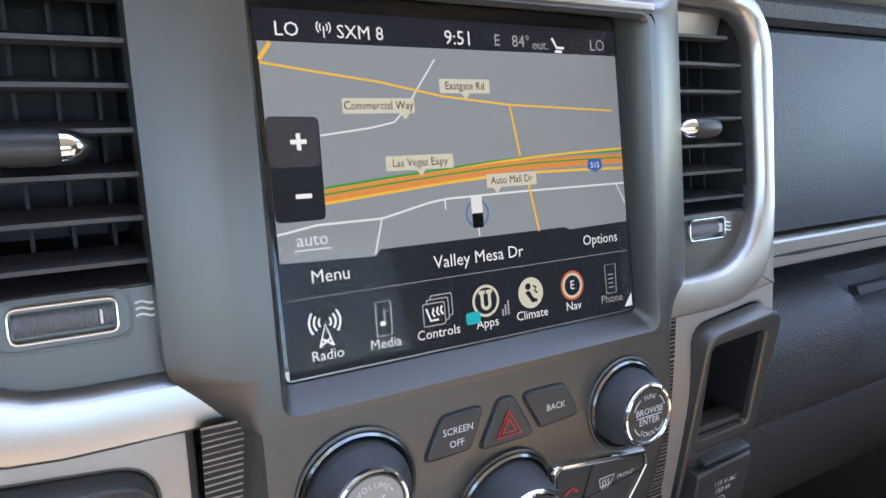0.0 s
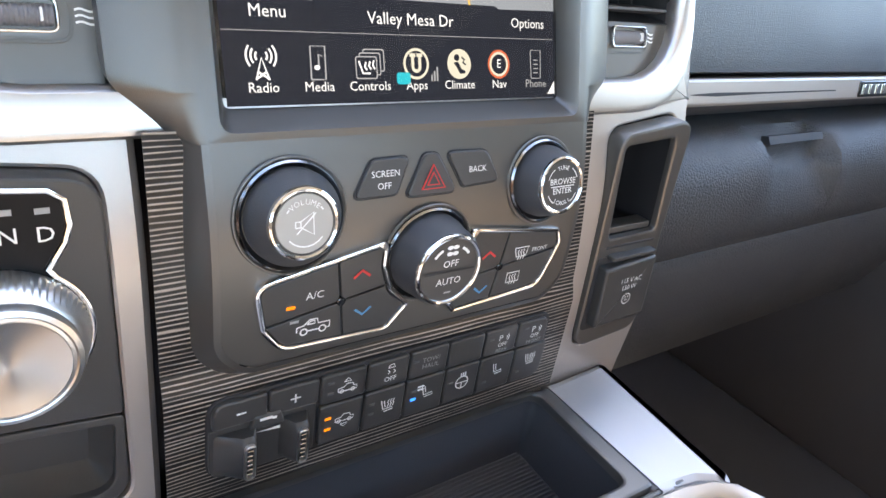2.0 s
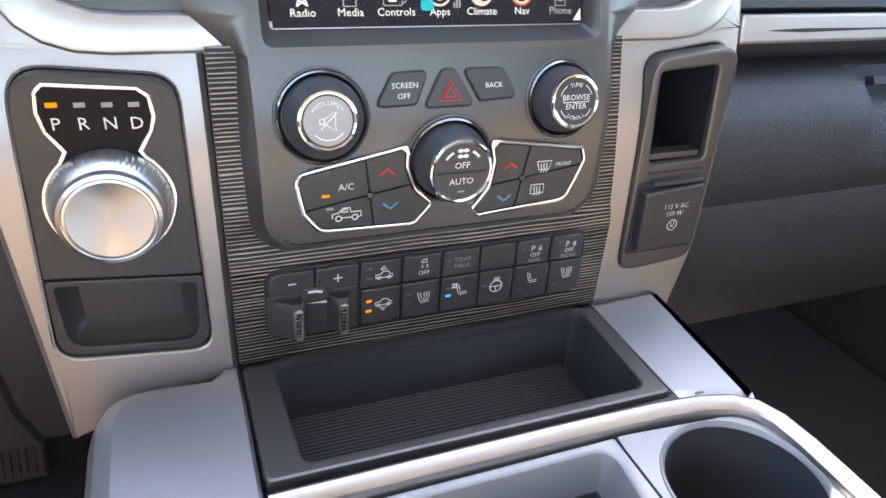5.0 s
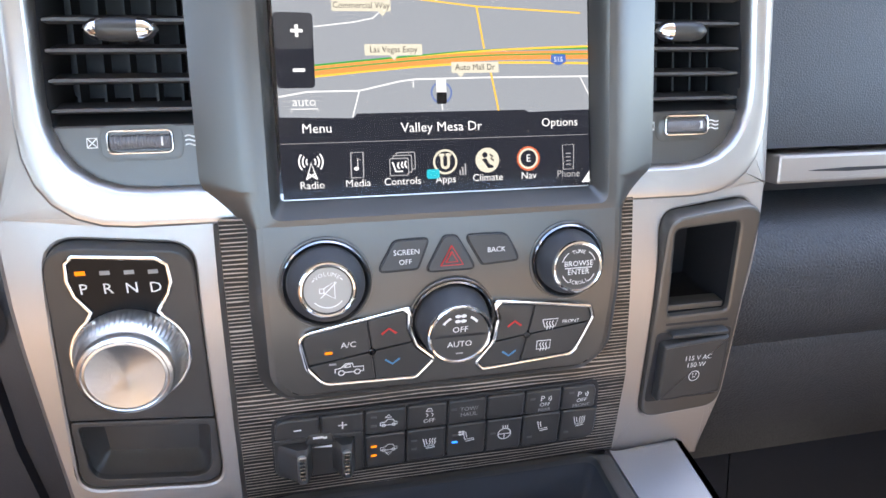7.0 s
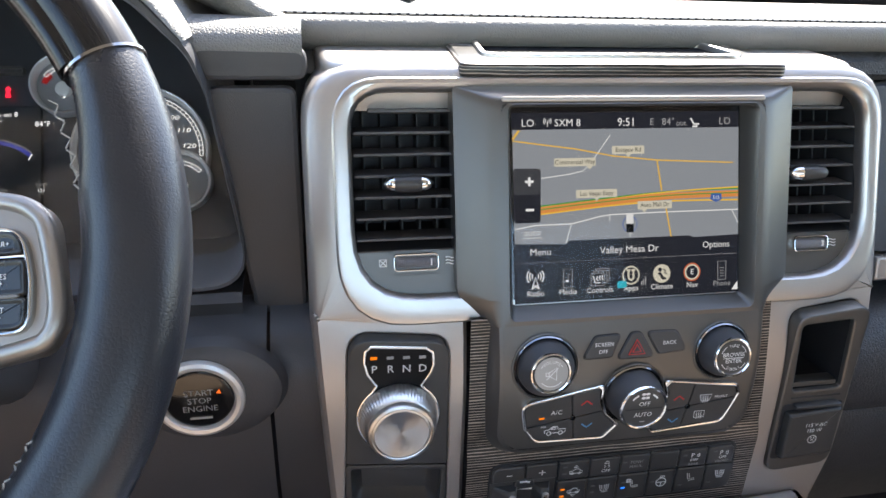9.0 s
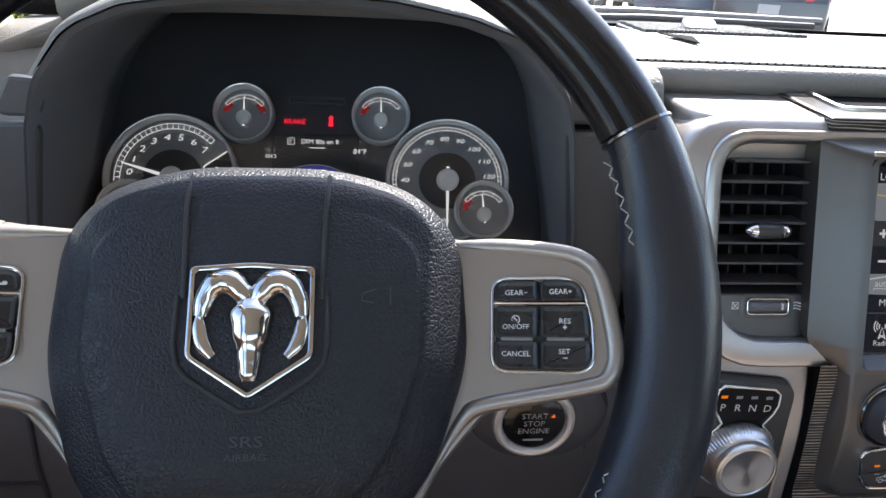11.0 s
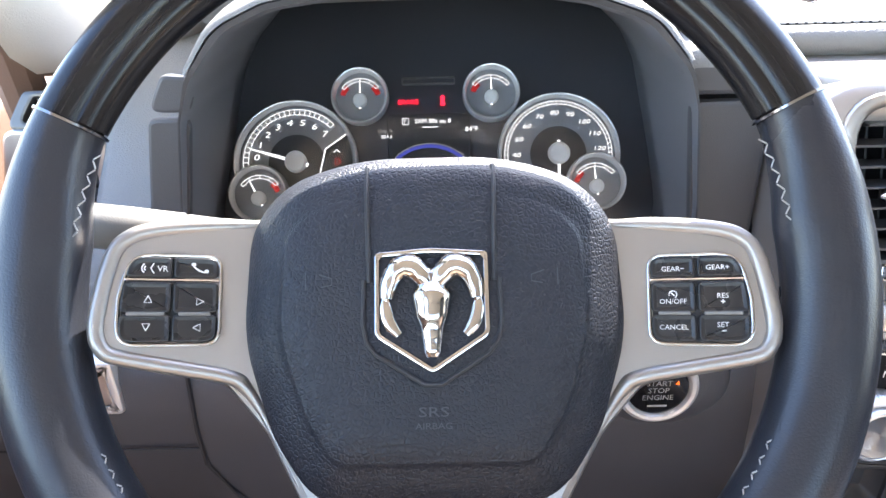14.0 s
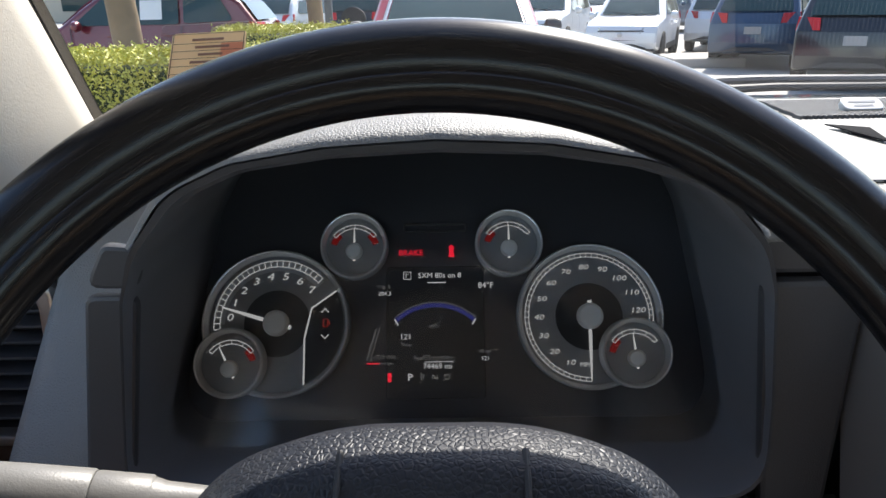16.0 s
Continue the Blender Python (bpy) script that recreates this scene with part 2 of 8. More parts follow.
def box2(x0, y0, x1, y1):
    return [(x0, y0), (x1, y0), (x1, y1), (x0, y1)]


def inset(loop, d):
    """The outline moved inwards by d (loops run anticlockwise)."""
    area = sum(a[0] * b[1] - b[0] * a[1] for a, b in zip(loop, loop[1:] + loop[:1]))
    s, out, n = (1 if area > 0 else -1), [], len(loop)
    for i in range(n):
        j = i - 1
        while (Vector(loop[i]) - Vector(loop[j])).length < 1e-7:
            j -= 1
        k = (i + 1) % n
        while (Vector(loop[k]) - Vector(loop[i])).length < 1e-7:
            k = (k + 1) % n
        e1, e2 = (Vector(loop[i]) - Vector(loop[j])).normalized(), (Vector(loop[k]) - Vector(loop[i])).normalized()
        nv = Vector((-e1.y - e2.y, e1.x + e2.x))
        c = max(0.35, nv.length / 2)
        nv = nv.normalized() * (s * d / c)
        out.append((loop[i][0] + nv.x, loop[i][1] + nv.y))
    return out


def loft(loops, cap0=False, cap1=False, ring=True):
    n, verts, faces = len(loops[0]), [tuple(p) for lp in loops for p in lp], []
    for a in range(len(loops) - 1):
        for i in range(n if ring else n - 1):
            j = (i + 1) % n
            faces.append((a * n + i, a * n + j, (a + 1) * n + j, (a + 1) * n + i))
    if cap0:
        faces.append(tuple(reversed(range(n))))
    if cap1:
        faces.append(tuple((len(loops) - 1) * n + i for i in range(n)))
    return verts, faces


def join(*geos):
    verts, faces = [], []
    for v, f in geos:
        o = len(verts)
        verts += list(v)
        faces += [tuple(i + o for i in q) for q in f]
    return verts, faces


def moved(geo, m):
    return [tuple(m @ Vector(v)) for v in geo[0]], geo[1]


def mesh(name, geo, mat, sharp=32, fix=True):
    me = bpy.data.meshes.new(name)
    me.from_pydata(geo[0], [], geo[1])
    if fix:
        bm = bmesh.new()
        bm.from_mesh(me)
        bmesh.ops.recalc_face_normals(bm, faces=bm.faces)
        bm.to_mesh(me)
        bm.free()
    me.set_sharp_from_angle(angle=radians(sharp))
    me.polygons.foreach_set("use_smooth", [len(p.vertices) < 7 for p in me.polygons])
    me.materials.append(mat)
    return me


def thing(name, at, label, category, group="", kind=""):
    ob = new(name)
    ob.empty_display_size = 0.02
    ob.location = at
    return tagged(ob, label, category, group, kind)


def put_under(ob, parent):
    ob.parent = parent
    if parent.type == "EMPTY":
        ob.matrix_parent_inverse = Matrix.Translation(-Vector(parent.location))
    return ob


def part(name, geo, mat, parent, label="", sharp=32, fix=True):
    ob = put_under(new(name, mesh(name, geo, mat, sharp, fix)), parent)
    return tagged(ob, label) if label else ob


def solid(name, geo, mat, label, category, kind="", group="", sharp=32, fix=True):
    return tagged(new(name, mesh(name, geo, mat, sharp, fix)), label, category, group, kind)


class Face:
    """A surface y = f(z), the same for all x, that looks to the rear; w is the height above it."""

    def __init__(self, f):
        self.f = f

    def slope(self, z):
        return (self.f(z + 1e-4) - self.f(z - 1e-4)) / 2e-4

    def at(self, x, z, w=0.0):
        d = self.slope(z)
        s = math.sqrt(1 + d * d)
        return (x, self.f(z) - w / s, z + w * d / s)

    def loop(self, loop, w=0.0):
        return [self.at(x, z, w) for x, z in loop]

    def m(self, x, z, w=0.0):
        d = self.slope(z)
        s = math.sqrt(1 + d * d)
        r = Matrix(((1, 0, 0), (0, d / s, -1 / s), (0, 1 / s, d / s))).to_4x4()
        return Matrix.Translation(self.at(x, z, w)) @ r


def soft_bend(t, w):
    return w * math.log(1 + math.exp(max(-30, min(30, t / w))))


def flat(a, b=0.0):
    return Face(lambda z: a + b * (z - 1.2))


class Plane(Face):
    """A surface with a frame of its own: x to the right, z upwards in it, w out of it."""

    def __init__(self, m):
        self.frame = m

    def at(self, x, z, w=0.0):
        return tuple(self.frame @ Vector((x, z, w)))

    def m(self, x, z, w=0.0):
        return self.frame @ Matrix.Translation((x, z, w))


def plate(face, loop, w0, w1, bev=0.0008, steps=2):
    loops = [face.loop(loop, w0)]
    for i in range(steps + 1):
        a = math.pi / 2 * i / steps
        loops.append(face.loop(inset(loop, bev * (1 - math.cos(a))), w1 - bev * (1 - math.sin(a))))
    return loft(loops, True, True)


def frame_ring(face, outer, inner, w0, w1, bev=0.001, back=0.0, deep=None):
    """A ring between two outlines of the same count, with rounded edges; deep: how far the inner wall goes back."""
    deep = w0 if deep is None else deep
    grown = [inset(inner, -bev * c) for c in (0.3, 1.0)]
    loops = [face.loop(outer, w0), face.loop(outer, w1 - bev), face.loop(inset(outer, 0.3 * bev), w1 - 0.3 * bev), face.loop(inset(outer, bev), w1), face.loop(inset(outer, bev * 1.15), w1)]
    loops += [face.loop(inset(inner, -bev * 1.15), w1), face.loop(grown[1], w1), face.loop(grown[0], w1 - 0.3 * bev), face.loop(inner, w1 - bev), face.loop(inner, deep)]
    return loft(loops)


def dish(face, loop, depth, w=0.0, slope=0.002, bottom=True):
    return loft([face.loop(loop, w), face.loop(inset(loop, slope * 0.5), w - depth * 0.7), face.loop(inset(loop, slope), w - depth)], False, bottom)


def lathe(profile, m, n=64, knurl=0.0, cap0=False, cap1=True, sx=1.0, sy=1.0):
    """Rings of (radius, height) about the local z axis; knurl: a fine up and down of the radius."""
    loops = []
    for j, (r, h) in enumerate(profile):
        k = knurl if 0 < j < len(profile) - 1 and r > 1e-5 and knurl else 0
        loops.append([m @ Vector(((r + (k if i % 2 else 0)) * math.cos(2 * math.pi * i / n) * sx, (r + (k if i % 2 else 0)) * math.sin(2 * math.pi * i / n) * sy, h)) for i in range(n)])
    return loft(loops, cap0, cap1)


def ribbon(pts, width, m, h=0.0002, closed=False):
    """A flat stroke of the given width along points of the plane m."""
    n, left, right = len(pts), [], []
    for i in range(n):
        a = pts[i - 1] if (i or closed) else pts[i]
        b = pts[(i + 1) % n] if (i < n - 1 or closed) else pts[i]
        d = (Vector(b) - Vector(a)).normalized()
        left.append((pts[i][0] - d.y * width / 2, pts[i][1] + d.x * width / 2))
        right.append((pts[i][0] + d.y * width / 2, pts[i][1] - d.x * width / 2))
    verts = [tuple(m @ Vector((*p, h))) for q in zip(left, right) for p in q]
    faces = [(2 * i, 2 * i + 1, 2 * ((i + 1) % n) + 1, 2 * ((i + 1) % n)) for i in range(n if closed else n - 1)]
    return verts, faces


def arc(cx, cy, r, a0, a1, n=16):
    return [(cx + r * math.cos(radians(a0 + (a1 - a0) * i / n)), cy + r * math.sin(radians(a0 + (a1 - a0) * i / n))) for i in range(n + 1)]


def sheet(loop, m, h=0.0002):
    return [tuple(m @ Vector((x, y, h))) for x, y in loop], [tuple(range(len(loop)))]


def tube(path, radius, n=10, caps=True):
    """A round bar along 3D points; radius may be a list."""
    loops = []
    for i, p in enumerate(path):
        d = (Vector(path[min(i + 1, len(path) - 1)]) - Vector(path[max(i - 1, 0)])).normalized()
        up = Vector((0, 0, 1)) if abs(d.z) < 0.9 else Vector((0, 1, 0))
        a = d.cross(up).normalized()
        b = d.cross(a)
        r = radius[i] if isinstance(radius, (list, tuple)) else radius
        loops.append([Vector(p) + (a * math.cos(2 * math.pi * k / n) + b * math.sin(2 * math.pi * k / n)) * r for k in range(n)])
    return loft(loops, caps, caps)


def block(x0, y0, z0, x1, y1, z1, bev=0.004):
    """An upright box with rounded edges all round."""
    loop = rpoly(box2(x0, y0, x1, y1), bev, 3)
    rows = [(z0, bev), (z0 + 0.3 * bev, 0.3 * bev), (z0 + bev, 0), (z1 - bev, 0), (z1 - 0.3 * bev, 0.3 * bev), (z1, bev)]
    return loft([[(x, y, z) for x, y in (inset(loop, d) if d else loop)] for z, d in rows], True, True)


def words(text, size, m, mat, parent, name="lettering", align="CENTER", wide=1.0, spacing=1.0):
    """Lettering in the built-in font, as a mesh in the plane m, centred on its height."""
    c = bpy.data.curves.new(name, "FONT")
    c.body, c.size, c.align_x, c.align_y, c.space_character = text, size, align, "CENTER", spacing
    c.resolution_u = 2
    ob = bpy.data.objects.new(name, c)
    scene.collection.objects.link(ob)
    me = bpy.data.meshes.new_from_object(ob.evaluated_get(bpy.context.evaluated_depsgraph_get()))
    bpy.data.objects.remove(ob)
    bpy.data.curves.remove(c)
    me.transform(m @ Matrix.Diagonal((wide, 1, 1, 1)))
    me.materials.clear()
    me.materials.append(mat)
    return put_under(new(name, me), parent)


def strokes(name, lines, width, m, mat, parent, h=0.0002):
    """A small printed sign made of strokes."""
    return part(name, join(*[ribbon(p, width, m, h) for p in lines]), mat, parent, fix=False)


# ---- the cab's shell ----
HALF = 0.97


def slab(name, x0, y0, z0, x1, y1, z1, mat, label, category="wall"):
    return solid(name, block(min(x0, x1), min(y0, y1), min(z0, z1), max(x0, x1), max(y0, y1), max(z0, z1), 0.012), mat, label, category, "structure")


HEADLINER = material("pale_headliner", (0.62, 0.55, 0.46), 0.9, 0.0, 0.3, 500, 0.05, 5)
TAN = material("brown_partition", (0.25, 0.185, 0.135), 0.85, 0.0, 0.3, 300, 0.06, 6)
DOOR_TRIM = material("brown_door_trim", (0.12, 0.070, 0.047), 0.6, 0.0, 0.4, 500, 0.1, 8)
slab("floor", -HALF, -1.75, 0.52, HALF, 0.9, 0.56, CARPET, "black carpeted cab floor", "floor")
slab("ceiling", -HALF - 0.03, -1.8, 1.96, HALF + 0.03, -0.17, 2.0, HEADLINER, "pale cloth cab headliner", "ceiling")
slab("wall_front", -HALF, 0.90, 0.52, HALF, 0.94, 1.33, DARK, "dark bulkhead behind the dashboard")
slab("wall_rear", -HALF, -1.80, 0.52, HALF, -1.75, 1.45, CREAM, "plain rear cab wall below the window")
for s in (-1, 1):
    n = "left" if s < 0 else "right"
    slab("wall_" + n, s * HALF, -1.8, 0.52, s * (HALF + 0.06), 0.94, 1.32, DOOR_TRIM if s < 0 else PLASTIC, "brown door trim below the side window" if s < 0 else "dark door trim below the side window")
    slab("post_" + n, s * (HALF - 0.02), -0.72, 1.32, s * (HALF + 0.04), -0.58, 1.97, CREAM, "cream door post between the side windows")
    slab("corner_" + n, s * (HALF - 0.10), -1.80, 1.32, s * (HALF + 0.04), -1.60, 1.97, CREAM, "cream rear corner post")
    slab("header_" + n, s * (HALF - 0.04), -1.8, 1.88, s * (HALF + 0.04), -0.17, 1.97, CREAM, "cream roof rail above the side window")
# not a part of the truck: added out of view to cut light from the right
slab("wall_far_side", HALF, -1.60, 1.325, HALF + 0.05, -0.715, 1.875, PLASTIC, "unseen dark wall added to block light from the far rear window")
slab("header_rear", -HALF, -1.80, 1.85, HALF, -1.75, 1.97, CREAM, "cream rear roof rail")


# windscreen, raked back from the cowl to the roof
def screen_point(x, t):
    """t runs from the foot (0) to the roof (1)."""
    foot = 0.66 - 0.30 * (x / 0.86) ** 2
    return (x * (1 - 0.10 * t), foot + (-0.17 - foot) * t, 1.385 + 0.03 * (x / 0.86) ** 2 + (1.965 - 1.385 - 0.03 * (x / 0.86) ** 2) * t + 0.05 * math.sin(math.pi * t))


# seat-high tan partition added behind the camera, unseen: closes the place, bounces warm sunlight
slab("wall_partition", -HALF, -0.95, 0.52, HALF, -0.90, 1.30, TAN, "unseen brown partition added in place of seats to bounce warm light", "wall")
rows = [[screen_point(-0.86 + 1.72 * i / 24, t / 10) for i in range(25)] for t in range(11)]
pane = solid("windscreen", loft(rows, ring=False), PANE, "clear raked windscreen glass", "window", "structure", fix=False)
pane.visible_shadow = False
# black frit band along the foot and the sides
frit = []
for x0, x1, t0, t1 in ((-0.86, 0.86, 0.0, 0.024),):
    frit.append(loft([[tuple(Vector(screen_point(x0 + (x1 - x0) * i / 24, t)) + Vector((0, -0.003, -0.003))) for i in range(25)] for t in (t0, t1)], ring=False))
for s in (-1, 1):
    frit.append(loft([[tuple(Vector(screen_point(s * xx, t / 12)) + Vector((0, -0.003, -0.003))) for xx in (0.803, 0.828, 0.858)] for t in range(13)], ring=False))
solid("windscreen_border", join(*frit), GLOSSY, "black border band round the windscreen", "window", "structure", fix=False)
slab("header_front", -0.80, -0.20, 1.945, 0.80, -0.12, 1.985, CREAM, "cream roof rail above the windscreen")


def pillar(s):
    p = thing("pillar_trim", (s * 0.83, 0.35, 1.41), "cream windscreen pillar trim lit by the sun", "pillar", "windscreen pillars")
    secs = []
    for i in range(15):
        t = -0.04 + 1.02 * i / 14
        a, b = Vector(screen_point(s * 0.802, t)), Vector(screen_point(s * 0.802, t))
        inner = a + Vector((0, -0.012, -0.010))
        w = 0.055 + 0.02 * (1 - t)
        pts = [(0.012, 0.0, 0), (-0.004, -0.012, -0.006), (-0.006, -0.035, -0.02), (0.004, -0.075 - w * 0.4, -0.045), (0.018, -0.105 - w * 0.6, -0.065), (0.032, -0.112 - w * 0.6, -0.072), (0.050, -0.05, -0.03), (0.06, 0.0, 0.0)]
        sec = [inner + Vector((s * -1 * -px if s > 0 else -px, py, pz)) for px, py, pz in pts]
        secs.append([(q.x, q.y, max(q.z, 1.382)) for q in sec])
    part("trim", loft(secs, True, True), CREAM, p, sharp=50)
    return p


for s in (-1, 1):
    pillar(s)
# brown door frame seal beside the driver's pillar
seal = [(-0.905, 0.312, 1.31), (-0.90, 0.292, 1.39), (-0.897, 0.264, 1.475), (-0.893, 0.20, 1.56), (-0.887, 0.06, 1.70), (-0.875, -0.10, 1.86), (-0.87, -0.17, 1.94)]
solid("door_seal", tube(seal, 0.022, 10), DOOR_TRIM, "dark brown door frame and seal", "door", "structure")

# grab handle on the driver's pillar
grab = thing("grab_handle", (-0.74, 0.06, 1.55), "black leather grab handle with pale cross stitching on the pillar", "handle")
hp = [(-0.785, 0.130, 1.545), (-0.735, 0.065, 1.535), (-0.716, 0.035, 1.553), (-0.719, 0.000, 1.600), (-0.722, -0.06, 1.68), (-0.726, -0.12, 1.75), (-0.736, -0.15, 1.785), (-0.775, -0.135, 1.815)]
part("grip", tube(hp, [0.012, 0.021, 0.0235, 0.0215, 0.020, 0.021, 0.021, 0.014], 16), SMOOTH_LEATHER, grab)
st = []
for i in range(34):
    t = i / 33
    a = Vector(hp[2]).lerp(Vector(hp[5]), t)
    c = a + Vector((0.012, -0.0165, -0.0125))
    st.append(tube([c + Vector((-0.004, -0.001, 0.003)), c + Vector((0.004, 0.001, -0.003))] if i % 2 else [c + Vector((0.004, 0.0, 0.003)), c + Vector((-0.004, 0.0, -0.003))], 0.0008, 5))
part("stitching", join(*st), THREAD, grab, "pale cross stitching")["kind"] = "stuff"


# ---- centre stack ----
WING = Face(lambda z: 0.016 + 0.03 * (z - 1.2) + 0.29 * soft_bend(z - 1.183, 0.012))
CENTRE = Face(lambda z: 0.32 * soft_bend(z - 1.1875, 0.010))
DISPLAY = flat(0.0152, 0.364)
TRIM = flat(0.004)


def mirror(loop):
    return [(-x, z) for x, z in reversed(loop)]


stack = thing("centre_stack", (0, 0.02, 1.03), "satin silver and graphite centre stack with dark wood trim", "dashboard")
# the upper silver frame round vents and display
outer = rpoly([(-0.229, 1.225), (0.213, 1.225), (0.214, 1.3925, 0.042), (-0.229, 1.3925, 0.042)], 0.002, 6, 14)
mid = rpoly([(-0.211, 1.222, 0.05), (0.206, 1.222, 0.05), (0.206, 1.3835, 0.034), (-0.211, 1.3835, 0.034)], 0.03, 6, 14)
hole = rpoly([(-0.198, 1.241, 0.045), (0.194, 1.241, 0.045), (0.193, 1.3745, 0.026), (-0.198, 1.3745, 0.026)], 0.03, 6, 14)
back = [(x, y + 0.06, z - 0.004) for x, y, z in WING.loop(inset(outer, -0.003), -0.02)]
part("upper_frame", loft([back, WING.loop(inset(outer, -0.002), -0.014), WING.loop(outer, -0.004), WING.loop(inset(outer, 0.004), 0.0), WING.loop(mid, 0.0015), WING.loop(mid, -0.01)]), SILVER, stack, "", 75)
ring_loops = [WING.loop(mid, -0.004), WING.loop(mid, 0.0032), WING.loop(inset(mid, 0.0012), 0.0045), WING.loop(inset(mid, 0.004), 0.0052),
              WING.loop(inset(hole, -0.003), 0.0040), WING.loop(inset(hole, -0.001), 0.002), WING.loop(hole, -0.002), WING.loop(hole, -0.0075)]
part("bright_ring", loft(ring_loops), RING, stack, "bright satin silver ring round the vents")
# lower wings, each with an opening for its inlay
SHIFT_OUT = rpoly([(-0.2125, 1.064, 0.014), (-0.1330, 1.0555, 0.012), (-0.1345, 1.2125, 0.014), (-0.206, 1.2195, 0.016)], 0.012, 6, 10)
left_out = rpoly([(-0.216, 1.006), (-0.121, 1.036), (-0.121, 1.2285), (-0.229, 1.2335)], 0.002, 6, 10)
right_out = rpoly([(0.122, 1.036), (0.196, 1.022), (0.212, 1.2335), (0.1135, 1.2285)], 0.002, 6, 10)
POCKET_OUT = rpoly([(0.1405, 1.064, 0.014), (0.2025, 1.068, 0.014), (0.2015, 1.2215, 0.013), (0.1365, 1.214, 0.013)], 0.012, 6, 10)
for name, o, h in (("left_wing", left_out, SHIFT_OUT), ("right_wing", right_out, POCKET_OUT)):
    rear = [(x, y + 0.06, z) for x, y, z in WING.loop(inset(o, -0.003), -0.02)]
    part(name, loft([rear, WING.loop(inset(o, -0.002), -0.012), WING.loop(o, -0.003), WING.loop(inset(o, 0.003), 0.0), WING.loop(inset(h, -0.0012), 0.0), WING.loop(h, -0.0008), WING.loop(h, -0.02)]), SILVER, stack)
# wood veneer behind the controls


def veneer_y(z):
    """Depth of the veneer: upright round the switches, rolling back under the control field."""
    k = max(0.0, min(1.0, (z - 1.1100) / 0.016))
    return 0.0045 + 0.0040 * k * k * (3 - 2 * k) + 0.011 * max(0, (z - 1.13) / 0.1) ** 1.5


part("wood_veneer", loft([[(x, veneer_y(z) + w, z) for x in [x0 + (x1 - x0) * i / 8 for i in range(9)]] for z, w in [(1.0455, 0.03), (1.0455, 0.001), (1.0465, 0.0)] + [(1.048 + 0.0040 * j, 0.0) for j in range(45)] + [(1.2275, 0.0)] for x0, x1 in ((-0.1205, 0.1210 if z < 1.12 else 0.1210 - 0.0082 * (z - 1.12) / 0.1075),)], ring=False), WOOD, stack, "dark grained wood veneer panel")
# graphite bezel with the display opening
bez0 = rpoly([(-0.096, 1.1165, 0.018), (0.096, 1.1165, 0.018), (0.1085, 1.131, 0.022), (0.1095, 1.224, 0.012), (0.1285, 1.242, 0.012), (0.129, 1.379, 0.004), (-0.129, 1.379, 0.004), (-0.1285, 1.242, 0.012), (-0.1095, 1.224, 0.012), (-0.1085, 1.131, 0.022)], 0.02, 5, 8)
bez1 = rpoly([(-0.088, 1.1215, 0.016), (0.088, 1.1215, 0.016), (0.1005, 1.135, 0.02), (0.1015, 1.224, 0.012), (0.1015, 1.242, 0.012), (0.1015, 1.373, 0.008), (-0.1015, 1.373, 0.008), (-0.1015, 1.242, 0.012), (-0.1015, 1.224, 0.012), (-0.1005, 1.135, 0.02)], 0.02, 5, 8)
bez_loops = [[(x, max(WING.f(z) + 0.014, CENTRE.f(z) + 0.022), z) for x, z in bez0], [(x, max(WING.f(z) - 0.004, CENTRE.f(z) + 0.008), z) for x, z in bez0], CENTRE.loop([(a[0] * 0.25 + b[0] * 0.75, a[1] * 0.25 + b[1] * 0.75) for a, b in zip(bez0, bez1)], -0.0025),
             CENTRE.loop(bez1, -0.0004), CENTRE.loop(inset(bez1, 0.003), 0.0)]
part("bezel_edge", loft(bez_loops), BEZEL, stack)
# face of the bezel: the lower control field and the frame of the display
top_face = rpoly([(-0.0986, 1.2245), (0.0986, 1.2245), (0.0986, 1.3702, 0.008), (-0.0986, 1.3702, 0.008)], 0.001, 5, 12)
edge4 = rpoly([(-0.094, 1.2275), (0.094, 1.2275), (0.094, 1.3695), (-0.094, 1.3695)], 0.006, 5, 12)
in4 = rpoly([(-0.0885, 1.2325), (0.0885, 1.2325), (0.0885, 1.3665), (-0.0885, 1.3665)], 0.003, 5, 12)
part("display_frame", loft([CENTRE.loop(top_face, 0.0), CENTRE.loop(edge4, 0.0005), CENTRE.loop(inset(edge4, 0.0015), -0.0015), DISPLAY.loop(in4, 0.001), DISPLAY.loop(in4, -0.002)]), BEZEL, stack, "graphite frame sunk to the display")
zs = [1.1250 + (1.2246 - 1.1250) * i / 24 for i in range(25)]


def bez_half(z):
    """Half the width of the control field at height z."""
    best = 0.0
    lp = inset(bez1, 0.003)
    for a, b in zip(lp, lp[1:] + lp[:1]):
        if (a[1] - z) * (b[1] - z) <= 0 and abs(a[1] - b[1]) > 1e-9:
            best = max(best, abs(a[0] + (b[0] - a[0]) * (z - a[1]) / (b[1] - a[1])))
    return best


control_field = loft([[CENTRE.at(bez_half(z) * (2 * j / 16 - 1), z, 0.0) for j in range(17)] for z in zs], ring=False)
part("control_field", control_field, BEZEL, stack, "graphite control field")
part("bright_edge", plate(CENTRE, rpoly(box2(-0.098, 1.3712, 0.098, 1.3745), 0.0015, 3), -0.004, 0.0006), RING, stack, "bright line along the top of the display frame")

